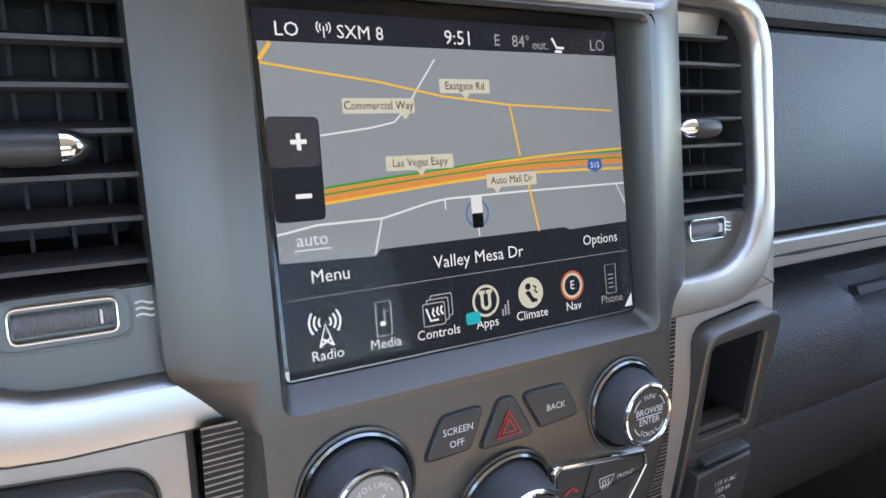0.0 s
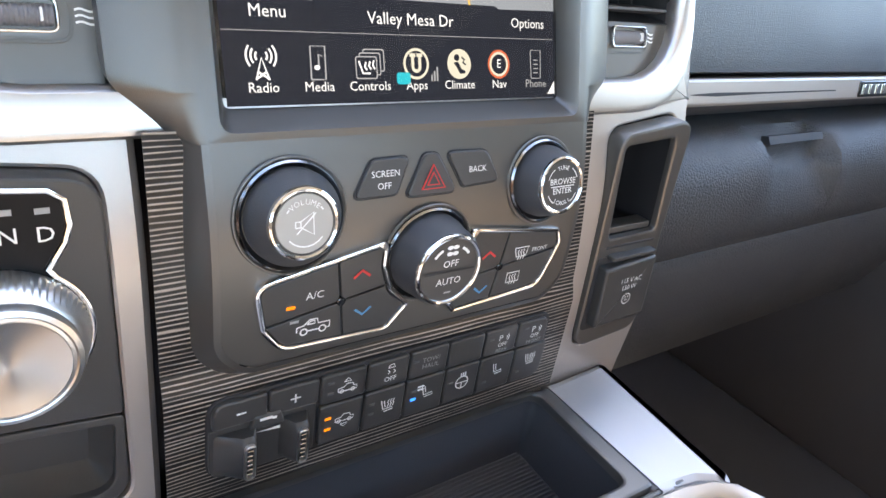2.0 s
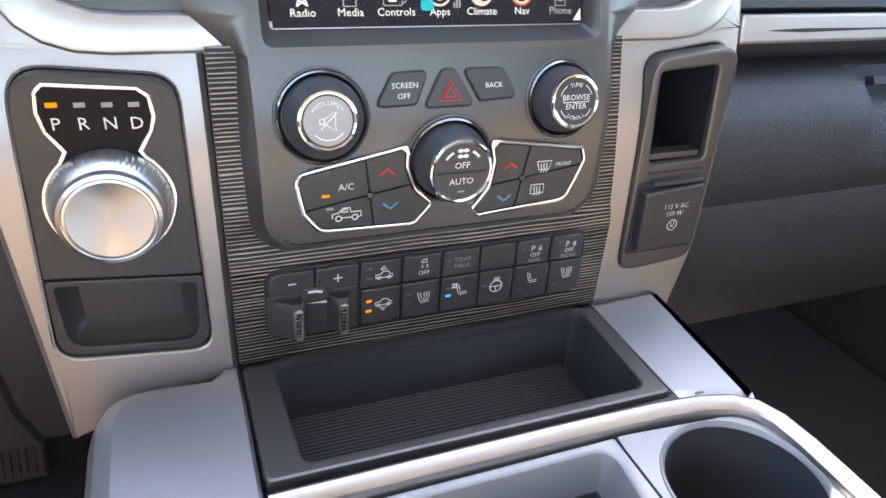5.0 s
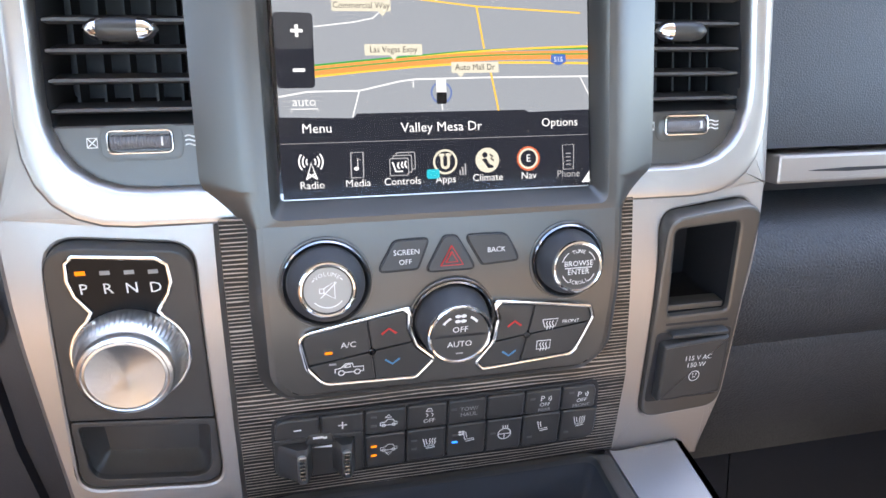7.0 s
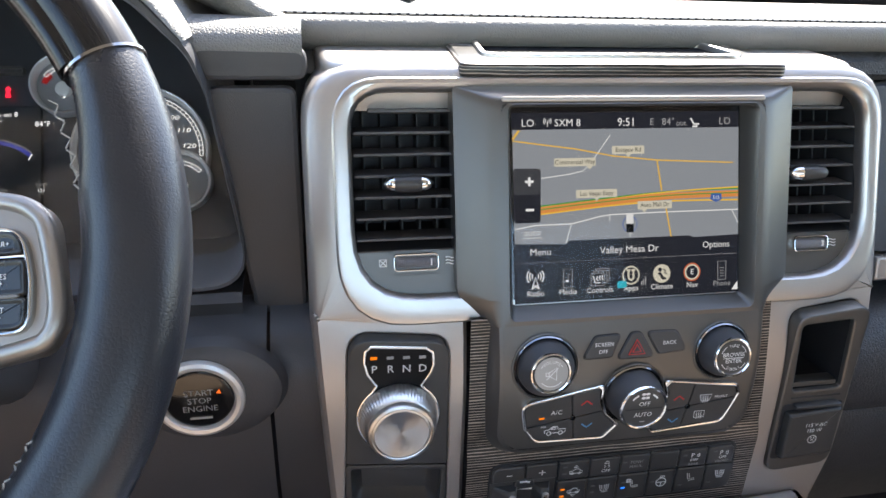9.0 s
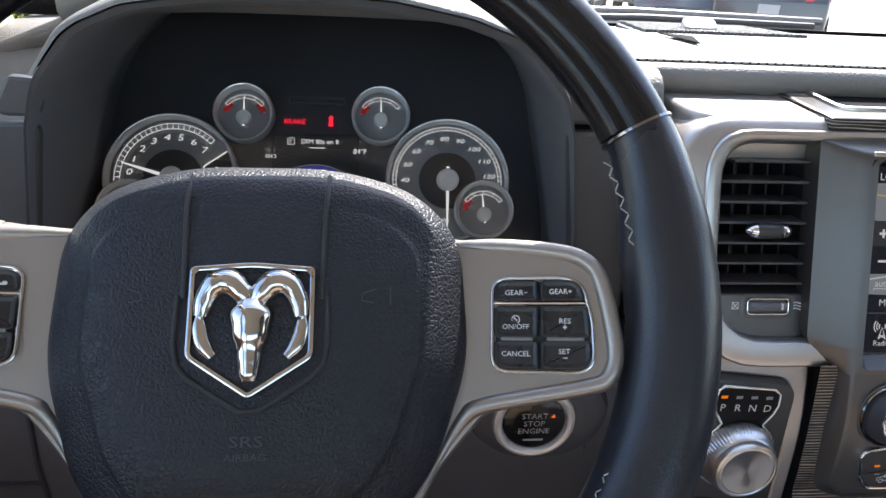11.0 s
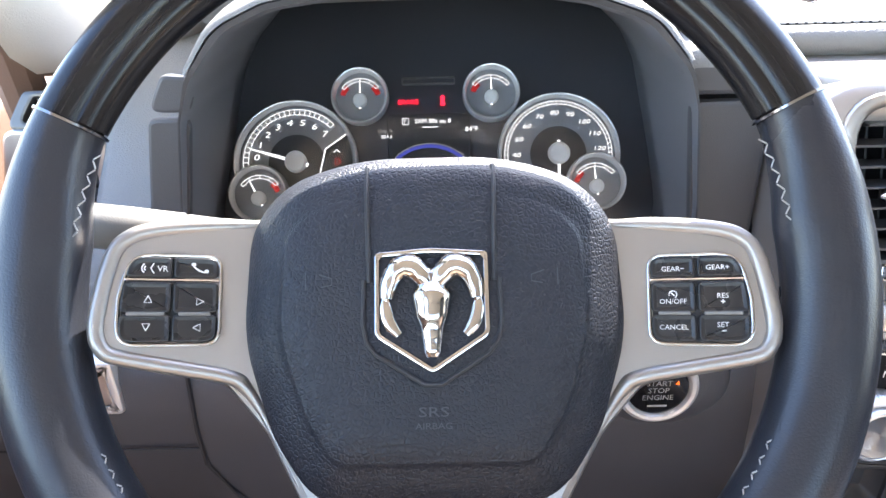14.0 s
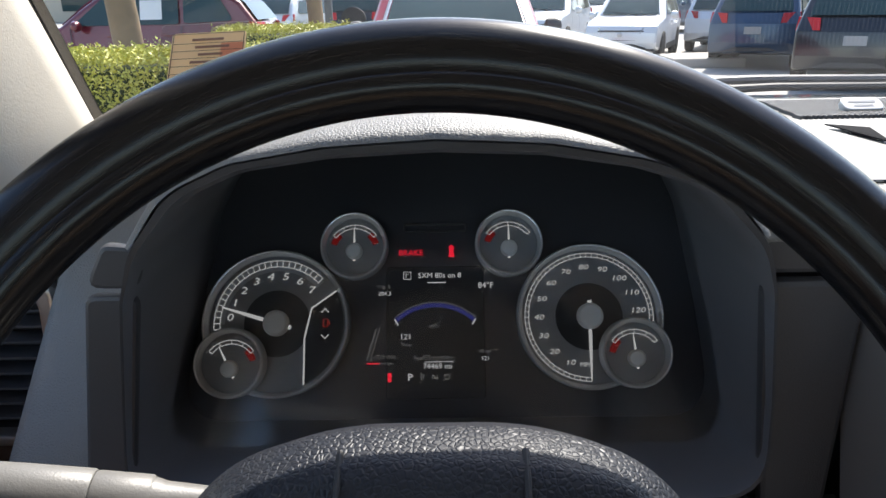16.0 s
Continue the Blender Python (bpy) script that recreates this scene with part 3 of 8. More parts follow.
# silver top shelf with the speaker lid
shelf_face = Plane(Matrix.Translation((0, 0, 1.3865)) @ pose(0, 0, 0, 1.5, 0, 0))
shelf_loop = rpoly([(-0.213, 0.088, 0.03), (0.199, 0.088, 0.03), (0.205, 0.185, 0.01), (-0.222, 0.185, 0.01)], 0.01, 6, 8)
part("top_shelf", plate(shelf_face, shelf_loop, -0.03, 0.002, 0.006, 4), SILVER, stack, "sunlit silver shelf on top of the stack")
lid = thing("speaker_lid", (0, 0.12, 1.398), "wood-edged black speaker grille lid on the stack's top", "speaker")
lid_loop = rpoly([(-0.124, 0.076), (0.124, 0.076), (0.118, 0.168), (-0.118, 0.168)], 0.006, 4, 4)
tray_rim = rpoly([(-0.104, 0.099), (0.104, 0.099), (0.098, 0.163), (-0.098, 0.163)], 0.012, 4, 4)
part("edge_veneer", frame_ring(shelf_face, lid_loop, inset(tray_rim, 0.002), -0.004, 0.0052, 0.0025), WOOD, lid, "dark wood veneer lid edge")
part("surround", frame_ring(shelf_face, tray_rim, inset(tray_rim, 0.0045), 0.003, 0.0078, 0.0014), RING, lid, "thin bright frame")
part("grille", plate(shelf_face, inset(tray_rim, 0.0043), 0.001, 0.0027, 0.0002), MESH, lid)


# ---- air vents ----
def vent(sign, x0, x1, group="air vents beside the display"):
    v = thing("air_vent", ((x0 + x1) / 2, 0.08, 1.245), "black slatted air vent with a silver-tipped tab", "air vent", group)
    z0, z1 = 1.2725, 1.3765
    deep = flat(0.021 + 0.05, 0.32)
    part("housing", loft([WING.loop(rpoly(box2(x0, z0 - 0.002, x1, z1), 0.004, 3, 4), -0.0055), deep.loop(rpoly(box2(x0 + 0.002, z0, x1 - 0.002, z1), 0.004, 3, 4), 0.0)], False, True), DARK, v)
    plane = flat(0.021, 0.32)
    for i in range(7):
        z = z0 + 0.0060 + i * 0.01400
        xa, xb = x0 + 0.0015, x1 - 0.0015
        if i == 6:
            xa, xb = (x0 + 0.012, x1 - 0.002) if sign < 0 else (x0 + 0.002, x1 - 0.012)
        secs = []
        for x in (xa, xa + 0.001, xb - 0.001, xb):
            t = 0.0006 if x in (xa, xb) else 0.0011
            secs.append([plane.at(x, z + dz, w) for dz, w in ((-t, -0.0125), (t * 0.2 - 0.0008, -0.0065), (t - 0.0002, -0.0062), (t + 0.0002, -0.010), (t + 0.004, -0.024), (0.0015, -0.024))])
        part("slat", loft(secs, True, True), PLASTIC, v)
    for i in range(5):
        x = x0 + (x1 - x0) * (i + 0.75) / 5.5
        part("vane", loft([[plane.at(x + a, z, w) for a, w in ((-0.0007, -0.027), (0.0007, -0.027), (0.0007, -0.045), (-0.0007, -0.045))] for z in (z0 + 0.001, z1 - 0.001)], True, True), DARK, v)
    tx, tz = (-0.160 if sign < 0 else 0.151), 1.3155
    m = plane.m(tx, tz, -0.002)
    tab = part("tab", loft([[m @ Vector((s * 0.0145, y * k, w * k)) for y, w in oval(0, 0, 0.0058, 0.006, 16)] for s, k in ((-1, 0.25), (-0.93, 0.55), (-0.7, 0.85), (-0.3, 1), (0.4, 1), (0.8, 0.8), (1, 0.35))], True, True), BUTTON, v, "ribbed dark tab")
    tip = 0.0142 if sign < 0 else -0.0142
    part("tip", loft([[m @ Vector((tip * a, y * k, w * k)) for y, w in oval(0, 0, 0.0060, 0.0063, 16)] for a, k in ((0.62, 0.98), (0.80, 0.95), (1.00, 0.78), (1.16, 0.46), (1.28, 0.14))], True, True), CHROME, tab, "chrome tip")
    if sign < 0:
        part("tip", loft([[m @ Vector((-tip * a, y * k, w * k)) for y, w in oval(0, 0, 0.0056, 0.006, 16)] for a, k in ((0.70, 0.98), (0.86, 0.90), (1.04, 0.62), (1.20, 0.15))], True, True), CHROME, tab, "chrome tip")
    # the flap wheel below
    pl = rpoly([(x0, 1.2385, 0.03 if sign < 0 else 0.002), (x1, 1.2385, 0.03 if sign > 0 else 0.002), (x1, 1.2715), (x0, 1.2715)], 0.002, 5, 4)
    part("wheel_plate", plate(WING, pl, -0.03, -0.006, 0.001), BEZEL, v)
    cx = -0.1558 if sign < 0 else 0.1552
    hw = 0.0150 if sign < 0 else 0.0138
    zc = 1.2632
    hollow = rpoly(box2(cx - hw - 0.0060, zc - 0.0095, cx + hw + 0.0060, zc + 0.0085), 0.0070, 5, 3)
    part("hollow", frame_ring(WING, hollow, inset(hollow, 0.0022), -0.008, -0.0056, 0.0014, deep=-0.0075), BEZEL, v)
    ring = rpoly(box2(cx - hw - 0.0010, zc - 0.0058, cx + hw + 0.0010, zc + 0.0058), 0.0034, 5, 3)
    wheel = part("flap_wheel", loft([[WING.at(cx - hw + 0.0006 + (2 * hw - 0.0012) * i / 40, zc + 0.0044 * math.sin(a) * k, -0.010 + 0.0082 * math.cos(a) * k) for a in [math.pi * (j / 10 - 0.5) for j in range(11)]] for i in range(41) for k in (1.0 if i % 2 else 0.95,)], True, True, ring=False), CHARCOAL, v, "ribbed flap wheel")
    part("bright_frame", frame_ring(WING, ring, inset(ring, 0.0009), -0.008, -0.0022, 0.0004), CHROME, wheel, "thin chrome frame of the flap wheel")
    part("position_mark", plate(WING, rpoly(box2(cx + hw - 0.0048, zc - 0.0022, cx + hw - 0.0040, zc + 0.0022), 0.0003, 2), -0.004, -0.0008, 0.0002), WHITE, wheel)
    ix, wx = (-0.1790, -0.1310) if sign < 0 else (0.1325, 0.1755)
    mi = WING.m(ix, zc, -0.0058)
    sz = 0.0024
    strokes("closed_sign", [[(-sz, -sz), (sz, -sz), (sz, sz), (-sz, sz), (-sz, -sz)], [(-sz, -sz), (sz, sz)], [(-sz, sz), (sz, -sz)]], 0.0006, mi, WHITE, v)
    mw = WING.m(wx, zc, -0.0058)
    waves = [[(0.0035 * (i / 6 - 0.5) * 2, dy + 0.0005 * math.sin(i * 1.05)) for i in range(7)] for dy in (-0.0022, 0, 0.0022)]
    strokes("airflow_sign", waves, 0.0008, mw, WHITE, v)
    return v


vent(-1, -0.1975, -0.1265)
vent(1, 0.1265, 0.1935)

# ---- display ----
screen = thing("touch_screen", (0, 0.04, 1.233), "lit touch screen showing a street map and menu icons", "screen")
SCREEN = 0.150  # brightness of the display
LAND = glow("map_land", (0.27, 0.29, 0.32), SCREEN)
BAR = glow("menu_bar", (0.017, 0.018, 0.026), SCREEN)
WHITE_LIT = glow("lit_white", (0.85, 0.85, 0.85), SCREEN)
CREAM_LIT = glow("lit_cream", (0.62, 0.58, 0.47), SCREEN)
ROAD_WHITE = glow("lit_road_white", (0.75, 0.75, 0.75), SCREEN)
ROAD_YELLOW = glow("lit_road_yellow", (0.85, 0.50, 0.06), SCREEN)
ROAD_ORANGE = glow("lit_road_orange", (0.70, 0.27, 0.07), SCREEN)
ROAD_GREEN = glow("lit_road_green", (0.05, 0.30, 0.06), SCREEN)
TEAL_LIT = glow("lit_teal", (0.02, 0.42, 0.50), SCREEN)
BLUE_LIT = glow("lit_blue", (0.06, 0.13, 0.40), SCREEN)
DIM_LIT = glow("lit_grey", (0.35, 0.35, 0.36), SCREEN)
BLACK_LIT = glow("lit_black", (0.004, 0.004, 0.005), SCREEN)
NAV_LIT = glow("lit_warm_red", (0.55, 0.12, 0.05), SCREEN)
# the picture's own units: 0 to 1000 across, 0 to 750 up
DW, DX, DZ = 0.1735, -0.0865, 1.2345
UNIT = DW / 1000
SM = DISPLAY.m(DX, DZ, 0.0005) @ Matrix.Diagonal((UNIT, UNIT, UNIT, 1))


def lit(name, loop, mat, h, parent=None, label=""):
    return part(name, sheet(loop, SM, h), mat, parent or screen, label, fix=False)


def road(pts, width, mat, h, name="road"):
    return part(name, ribbon(pts, width, SM, h), mat, screen, fix=False)


def lit_words(text, x, y, size, mat=None, align="CENTER", wide=1.0):
    return words(text, size, SM @ Matrix.Translation((x, y, 2.4)), mat or WHITE_LIT, screen, "lettering", align, wide)


part("panel", plate(DISPLAY, rpoly(box2(-0.0895, 1.231, 0.0895, 1.367), 0.002, 3), -0.006, 0.0003), GLOSSY, screen)
lit("menu_bar", box2(-2, -8, 1006, 290), BAR, 0.6)
lit("top_bar", box2(-2, 690, 1006, 770), BAR, 0.6)
lit("map_field", [(2, 240), (224, 232), (236, 246), (780, 246), (792, 238), (1006, 242), (1006, 702), (2, 702)], LAND, 1.0)
road([(2, 658), (130, 640), (266, 622), (432, 590), (629, 569), (980, 552)], 5, ROAD_YELLOW, 1.3)
road([(2, 664), (30, 700)], 9, ROAD_YELLOW, 1.3)
road([(629, 569), (650, 440)], 6, ROAD_YELLOW, 1.35)
road([(668, 375), (692, 244)], 6, ROAD_YELLOW, 1.35)
road([(421, 676), (331, 559), (300, 531), (240, 519), (119, 505)], 4, ROAD_WHITE, 1.3)
road([(2, 300), (91, 314), (248, 315), (371, 341), (420, 347), (640, 350), (1006, 350)], 5, ROAD_WHITE, 1.32)
road([(246, 313), (222, 236)], 4, ROAD_WHITE, 1.3)
road([(975, 350), (1006, 292)], 4, ROAD_WHITE, 1.3)
road([(416, 344), (416, 322)], 4, ROAD_WHITE, 1.3)
way = [(105, 374), (260, 388), (420, 401), (560, 411), (700, 417), (850, 419), (1006, 419)]
road([(x, y + 16 + (0 if x < 450 else (x - 450) * 0.012)) for x, y in way], 7, ROAD_GREEN, 1.36)
road([(x, y - 16 - (0 if x < 450 else (x - 450) * 0.020)) for x, y in way], 7, ROAD_YELLOW, 1.37)
road([(x, y + 11 + (0 if x < 450 else (x - 450) * 0.030)) for x, y in way], 6, ROAD_YELLOW, 1.38)
road(way, 27, ROAD_ORANGE, 1.4)
road([(x, y + 3) for x, y in way], 4, ROAD_GREEN, 1.45)
for tx, ty, label, px in ((266, 568, "Commercial Way", 64), (500, 614, "Eastgate Rd", 0), (359, 437, "Las Vegas Expy", 0), (618, 382, "Auto Mall Dr", -48)):
    half = 6.0 * len(label) + 6
    flag = lit("street_flag", rpoly([(tx - half, ty - 17), (tx + px - 12, ty - 17), (tx + px, ty - 33), (tx + px + 12, ty - 17), (tx + half, ty - 17), (tx + half, ty + 17), (tx - half, ty + 17)], 3, 2), CREAM_LIT, 1.7)
    words(label, 27, SM @ Matrix.Translation((tx, ty, 2.0)), BLACK_LIT, screen, "street_name", wide=0.90)
zoom = lit("zoom_field", rpoly([(2, 325), (114, 325), (118, 545), (2, 547)], 14, 4), BAR, 1.8)
lit("zoom_shine", rpoly([(4, 440), (112, 440), (116, 543), (4, 545)], 12, 4), glow("zoom_key_face", (0.05, 0.052, 0.06), SCREEN), 1.9, zoom)
lit("plus_bar", box2(51, 488, 87, 498), WHITE_LIT, 2.1, zoom)
lit("plus_bar", box2(64, 475, 74, 511), WHITE_LIT, 2.1, zoom)
lit("minus_bar", box2(51, 373, 87, 383), WHITE_LIT, 2.1, zoom)
lit_words("auto", 78, 284, 40, ROAD_WHITE)
road([(38, 254), (38, 263), (118, 263), (118, 254)], 3, ROAD_WHITE, 2.0, "bracket")
car_m = (505, 305)
ring_icon = part("vehicle_ring", ribbon(oval(*car_m, 32, 32, 32), 4, SM, 1.8, True), BLUE_LIT, screen, fix=False)
lit("vehicle_cab", rpoly(box2(489, 303, 521, 350), 7, 3), ROAD_WHITE, 1.9)
lit("vehicle_bed", rpoly(box2(489, 270, 521, 306), 4, 3), BLACK_LIT, 2.0)
road([(505, 270), (507, 250)], 4, ROAD_WHITE, 1.3)
shield = lit("route_shield", rpoly([(901, 385), (928, 396), (926, 420), (901, 422), (876, 420), (874, 396)], 4, 2), BLUE_LIT, 1.9)
words("515", 22, SM @ Matrix.Translation((901, 404, 2.2)), WHITE_LIT, screen, "route_number")
lit_words("LO", 67, 727, 43)
lit_words("SXM 8", 236, 727, 42)
strokes("aerial_sign", [[(150, 713), (150, 738)], arc(150, 736, 9, -50, 50), arc(150, 736, 9, 130, 230), arc(150, 736, 16, -45, 45), arc(150, 736, 16, 135, 225)], 3, SM, WHITE_LIT, screen, 2.2)
lit_words("9:51", 493, 727, 48)
lit_words("E", 606, 727, 40, DIM_LIT)
lit_words("84\u00b0", 680, 727, 42, DIM_LIT)
lit_words("out.", 742, 721, 34, DIM_LIT)
lit_words("LO", 940, 727, 43, DIM_LIT)
strokes("seat_sign", [[(782, 742), (797, 717), (822, 717)], [(790, 707), (814, 707)]], 7, SM, WHITE_LIT, screen, 2.2)
lit_words("Menu", 111, 203, 41)
lit_words("Valley Mesa Dr", 502, 198, 43)
lit_words("Options", 901, 202, 39)
road([(0, 160), (1000, 160)], 1.5, DIM_LIT, 2.0, "rule")
road([(228, 238), (224, 170)], 2, BLACK_LIT, 2.0, "rule")
road([(788, 244), (790, 180)], 2, BLACK_LIT, 2.0, "rule")
for i, label in enumerate(("Radio", "Media", "Controls", "Apps", "Climate", "Nav", "Phone")):
    x = 87 + i * 140.3
    lit_words(label, x, 32, 33, DIM_LIT if label == "Phone" else WHITE_LIT)
    y = 88
    if label == "Radio":
        strokes("radio_icon", [[(x - 16, y - 38), (x, y + 12), (x + 16, y - 38)], [(x - 10, y - 20), (x + 16, y - 36)], [(x + 10, y - 20), (x - 16, y - 36)]] + [arc(x, y + 16, r, a - 40, a + 40, 8) for r in (14, 25, 36) for a in (0, 180)], 5, SM, WHITE_LIT, screen, 2.2)
    elif label == "Media":
        strokes("media_icon", [[(x - 20, y - 38), (x + 18, y - 38), (x + 20, y + 40), (x - 18, y + 40), (x - 20, y - 38)], [(x + 2, y - 8), (x + 2, y + 22), (x + 12, y + 16)]], 4, SM, DIM_LIT, screen, 2.2)
        lit("note", oval(x - 3, y - 10, 8, 6, 12), WHITE_LIT, 2.3)
    elif label == "Controls":
        for k in (2, 1, 0):
            lx, ly = x - 40 + 11 * k, y - 38 + 9 * k
            lit("card", rpoly(box2(lx, ly, lx + 62, ly + 56), 6, 3), DIM_LIT, 2.2 + 0.15 * (2 - k))
            lit("card_face", rpoly(box2(lx + 3, ly + 3, lx + 59, ly + 53), 5, 3), BAR, 2.25 + 0.15 * (2 - k))
        strokes("seat_icon", [[(x - 30, y + 6), (x - 20, y - 24), (x + 2, y - 24)], [(x - 10, y + 4), (x - 14, y - 8), (x - 8, y - 16)], [(x + 2, y + 6), (x - 2, y - 6), (x + 4, y - 14)], [(x + 13, y + 8), (x + 9, y - 4), (x + 15, y - 14)]], 5, SM, WHITE_LIT, screen, 2.9)
    elif label == "Phone":
        strokes("phone_icon", [[(x - 18, y - 40), (x + 18, y - 40), (x + 20, y + 40), (x - 20, y + 40), (x - 18, y - 40)]] + [[(x - 9, y + k), (x + 9, y + k)] for k in (-24, -12, 0, 12)], 3, SM, DIM_LIT, screen, 2.2)
    else:
        disc = lit("round_icon", oval(x, y, 40, 40, 40), NAV_LIT if label == "Nav" else CREAM_LIT, 2.0)
        if label == "Nav":
            lit("dial", oval(x, y, 34, 34, 40), CREAM_LIT, 2.1, disc)
            lit("face", oval(x, y, 27, 27, 40), BAR, 2.2, disc)
            words("E", 34, SM @ Matrix.Translation((x, y, 2.5)), WHITE_LIT, screen, "heading")
        elif label == "Apps":
            lit("inner", oval(x, y, 33, 33, 40), BAR, 2.1, disc)
            strokes("loop_icon", [[(x - 11, y + 22), (x - 11, y - 8)] + arc(x, y - 8, 11, 180, 360, 10) + [(x + 11, y + 22)], [(x - 20, y + 22), (x - 2, y + 22)], [(x + 2, y + 22), (x + 20, y + 22)]], 9, SM, CREAM_LIT, screen, 2.3)
            lit("badge", rpoly(box2(x - 62, y - 52, x - 20, y - 22), 8, 3), TEAL_LIT, 2.5)
            strokes("signal_bars", [[(x + 48 + 9 * k, y - 45), (x + 48 + 9 * k, y - 28 + 10 * k)] for k in range(3)], 5, SM, DIM_LIT, screen, 2.2)
        else:
            lit("head", oval(x - 8, y + 17, 9, 9, 16), BAR, 2.2, disc)
            lit("seat_back", rpoly([(x - 20, y + 4), (x - 4, y + 6), (x + 8, y - 14), (x + 20, y - 18), (x + 20, y - 25), (x + 2, y - 26), (x - 10, y - 8)], 3, 3), BAR, 2.2, disc)
            strokes("air_arrow", [[(x + 8, y + 18), (x + 18, y + 12), (x + 12, y + 4), (x + 22, y - 2)]], 5, SM, BAR, screen, 2.3)
lit("page_corner", [(975, 2), (1004, 2), (1004, 40)], WHITE_LIT, 2.2)
part("cover", plate(DISPLAY, rpoly(box2(-0.0884, 1.2326, 0.0884, 1.3662), 0.002, 3), 0.0012, 0.0018, 0.0002), SCREEN_COVER, screen).visible_shadow = False

# ---- knobs and buttons of the control field ----


def knob(name, x, z, r_base, r_face, tall, label):
    k = thing(name, CENTRE.at(x, z), label, "knob", "knobs of the control field")
    m = CENTRE.m(x, z)
    part("bowl", lathe([(r_base + 0.0036, 0.0001), (r_base + 0.0032, 0.0007), (r_base + 0.0026, 0.0008), (r_base + 0.0020, 0.0002)], m, 72, cap1=False), BEZEL, k)
    part("collar", lathe([(r_base + 0.0019, -0.002), (r_base + 0.0018, 0.0010), (r_base + 0.0010, 0.0020), (r_base + 0.0002, 0.0014), (r_base - 0.001, -0.0004)], m, 72, cap1=False), SMOKED, k, "smoked chrome collar")
    body = part("grip", lathe([(r_base - 0.0012, -0.001), (r_base - 0.0012, 0.0035), (r_base - 0.0018, 0.0055), (r_face + 0.0026, tall - 0.0022), (r_face + 0.0016, tall)], m, 160, 0.00016), GRIP, k, "finely ribbed black grip")
    part("ring", lathe([(r_face + 0.0019, tall - 0.003), (r_face + 0.0019, tall - 0.0004), (r_face + 0.0014, tall + 0.0008), (r_face + 0.0006, tall + 0.0012), (r_face - 0.0003, tall + 0.0009), (r_face - 0.0008, tall), (r_face - 0.0009, tall - 0.001)], m, 72, cap1=False), CHROME, k, "chrome ring")
    part("cap", lathe([(r_face, tall - 0.002), (r_face - 0.0002, tall + 0.0002), (r_face - 0.004, tall + 0.0004), (0.0, tall + 0.0004)], m, 48, cap1=False), BUTTON, k)
    return k, CENTRE.m(x, z, tall + 0.0007)


k, m = knob("volume_knob", -0.0680, 1.1945, 0.0215, 0.0134, 0.0128, "black volume knob with chrome ring and grey cap")
part("cap_face", lathe([(0.0122, 0.0), (0.0120, 0.0004), (0.0, 0.0004)], m @ Matrix.Translation((0, 0, -0.0004)), 48, cap1=False), material("grey_cap", (0.36, 0.348, 0.322), 0.42, 0.0, 0.05, 2000, 0.06, 60), k, "grey cap")
for i, ch in enumerate("VOLUME"):
    a = radians(90 + (2.5 - i) * 15.5)
    words(ch, 0.0032, m @ Matrix.Translation((0.0088 * math.cos(a), 0.0088 * math.sin(a), 0.0004)) @ pose(0, 0, 0, 0, 0, math.degrees(a) - 90), WHITE, k)
strokes("mute_sign", [[(-0.0042, -0.0012), (-0.002, -0.0012), (0.0035, -0.0046), (0.0035, 0.0046), (-0.002, 0.0012), (-0.0042, 0.0012), (-0.0042, -0.0012)], [(-0.0038, -0.0038), (0.0045, 0.0042)], [(-0.002, -0.0012), (-0.002, 0.0012)]], 0.0006, m, WHITE, k, 0.0004)
strokes("volume_arc", [arc(0, 0, 0.0092, 220, 320), arc(0, 0, 0.0092, 136, 146), arc(0, 0, 0.0092, 34, 44)], 0.0006, m, WHITE, k, 0.0004)
k, m = knob("tune_knob", 0.0690, 1.1968, 0.0195, 0.0131, 0.0150, "black tuning knob with chrome ring and printed cap")
m = m @ Matrix.Diagonal((0.95, 0.95, 1, 1))
for text, dy, s in (("BROWSE", 0.0022, 0.0046), ("ENTER", -0.0028, 0.0046)):
    words(text, s, m @ Matrix.Translation((0, dy, 0.0002)), WHITE, k)
for text, mid_a, up in (("TUNE", 90, 1), ("SCROLL", 270, -1)):
    for i, ch in enumerate(text):
        a = radians(mid_a - up * (i - (len(text) - 1) / 2) * 13)
        words(ch, 0.0032, m @ Matrix.Translation((0.0095 * math.cos(a), 0.0095 * math.sin(a), 0.0002)) @ pose(0, 0, 0, 0, 0, math.degrees(a) - 90 * up), WHITE, k)
strokes("cap_lines", [[(-0.0085, -0.0003), (0.0085, -0.0003)], arc(0, 0, 0.0108, 125, 160), arc(0, 0, 0.0108, 20, 55), arc(0, 0, 0.0108, 205, 235), arc(0, 0, 0.0108, 305, 335)], 0.0005, m, WHITE, k, 0.0002)
k, m = knob("fan_knob", 0.0012, 1.1672, 0.0220, 0.0164, 0.0182, "black fan knob with chrome ring, marked off and auto")
words("OFF", 0.0050, m @ Matrix.Translation((0, 0.0036, 0.0002)), WHITE, k)
words("AUTO", 0.0050, m @ Matrix.Translation((0, -0.0055, 0.0002)), WHITE, k)
strokes("split", [[(-0.0140, -0.0003), (0.0140, -0.0003)]], 0.0009, m, DARK, k, 0.0003)
strokes("lamp_mark", [[(-0.002, -0.0112), (0.002, -0.0112)]], 0.0009, m, GREY_PRINT, k, 0.0003)
part("fan_sign", join(*[sheet(oval(0.0022 * math.cos(a), 0.0105 + 0.0022 * math.sin(a), 0.0017, 0.0011, 12, a), m, 0.0003) for a in [radians(45 + 90 * i) for i in range(4)]]), WHITE, k, fix=False)
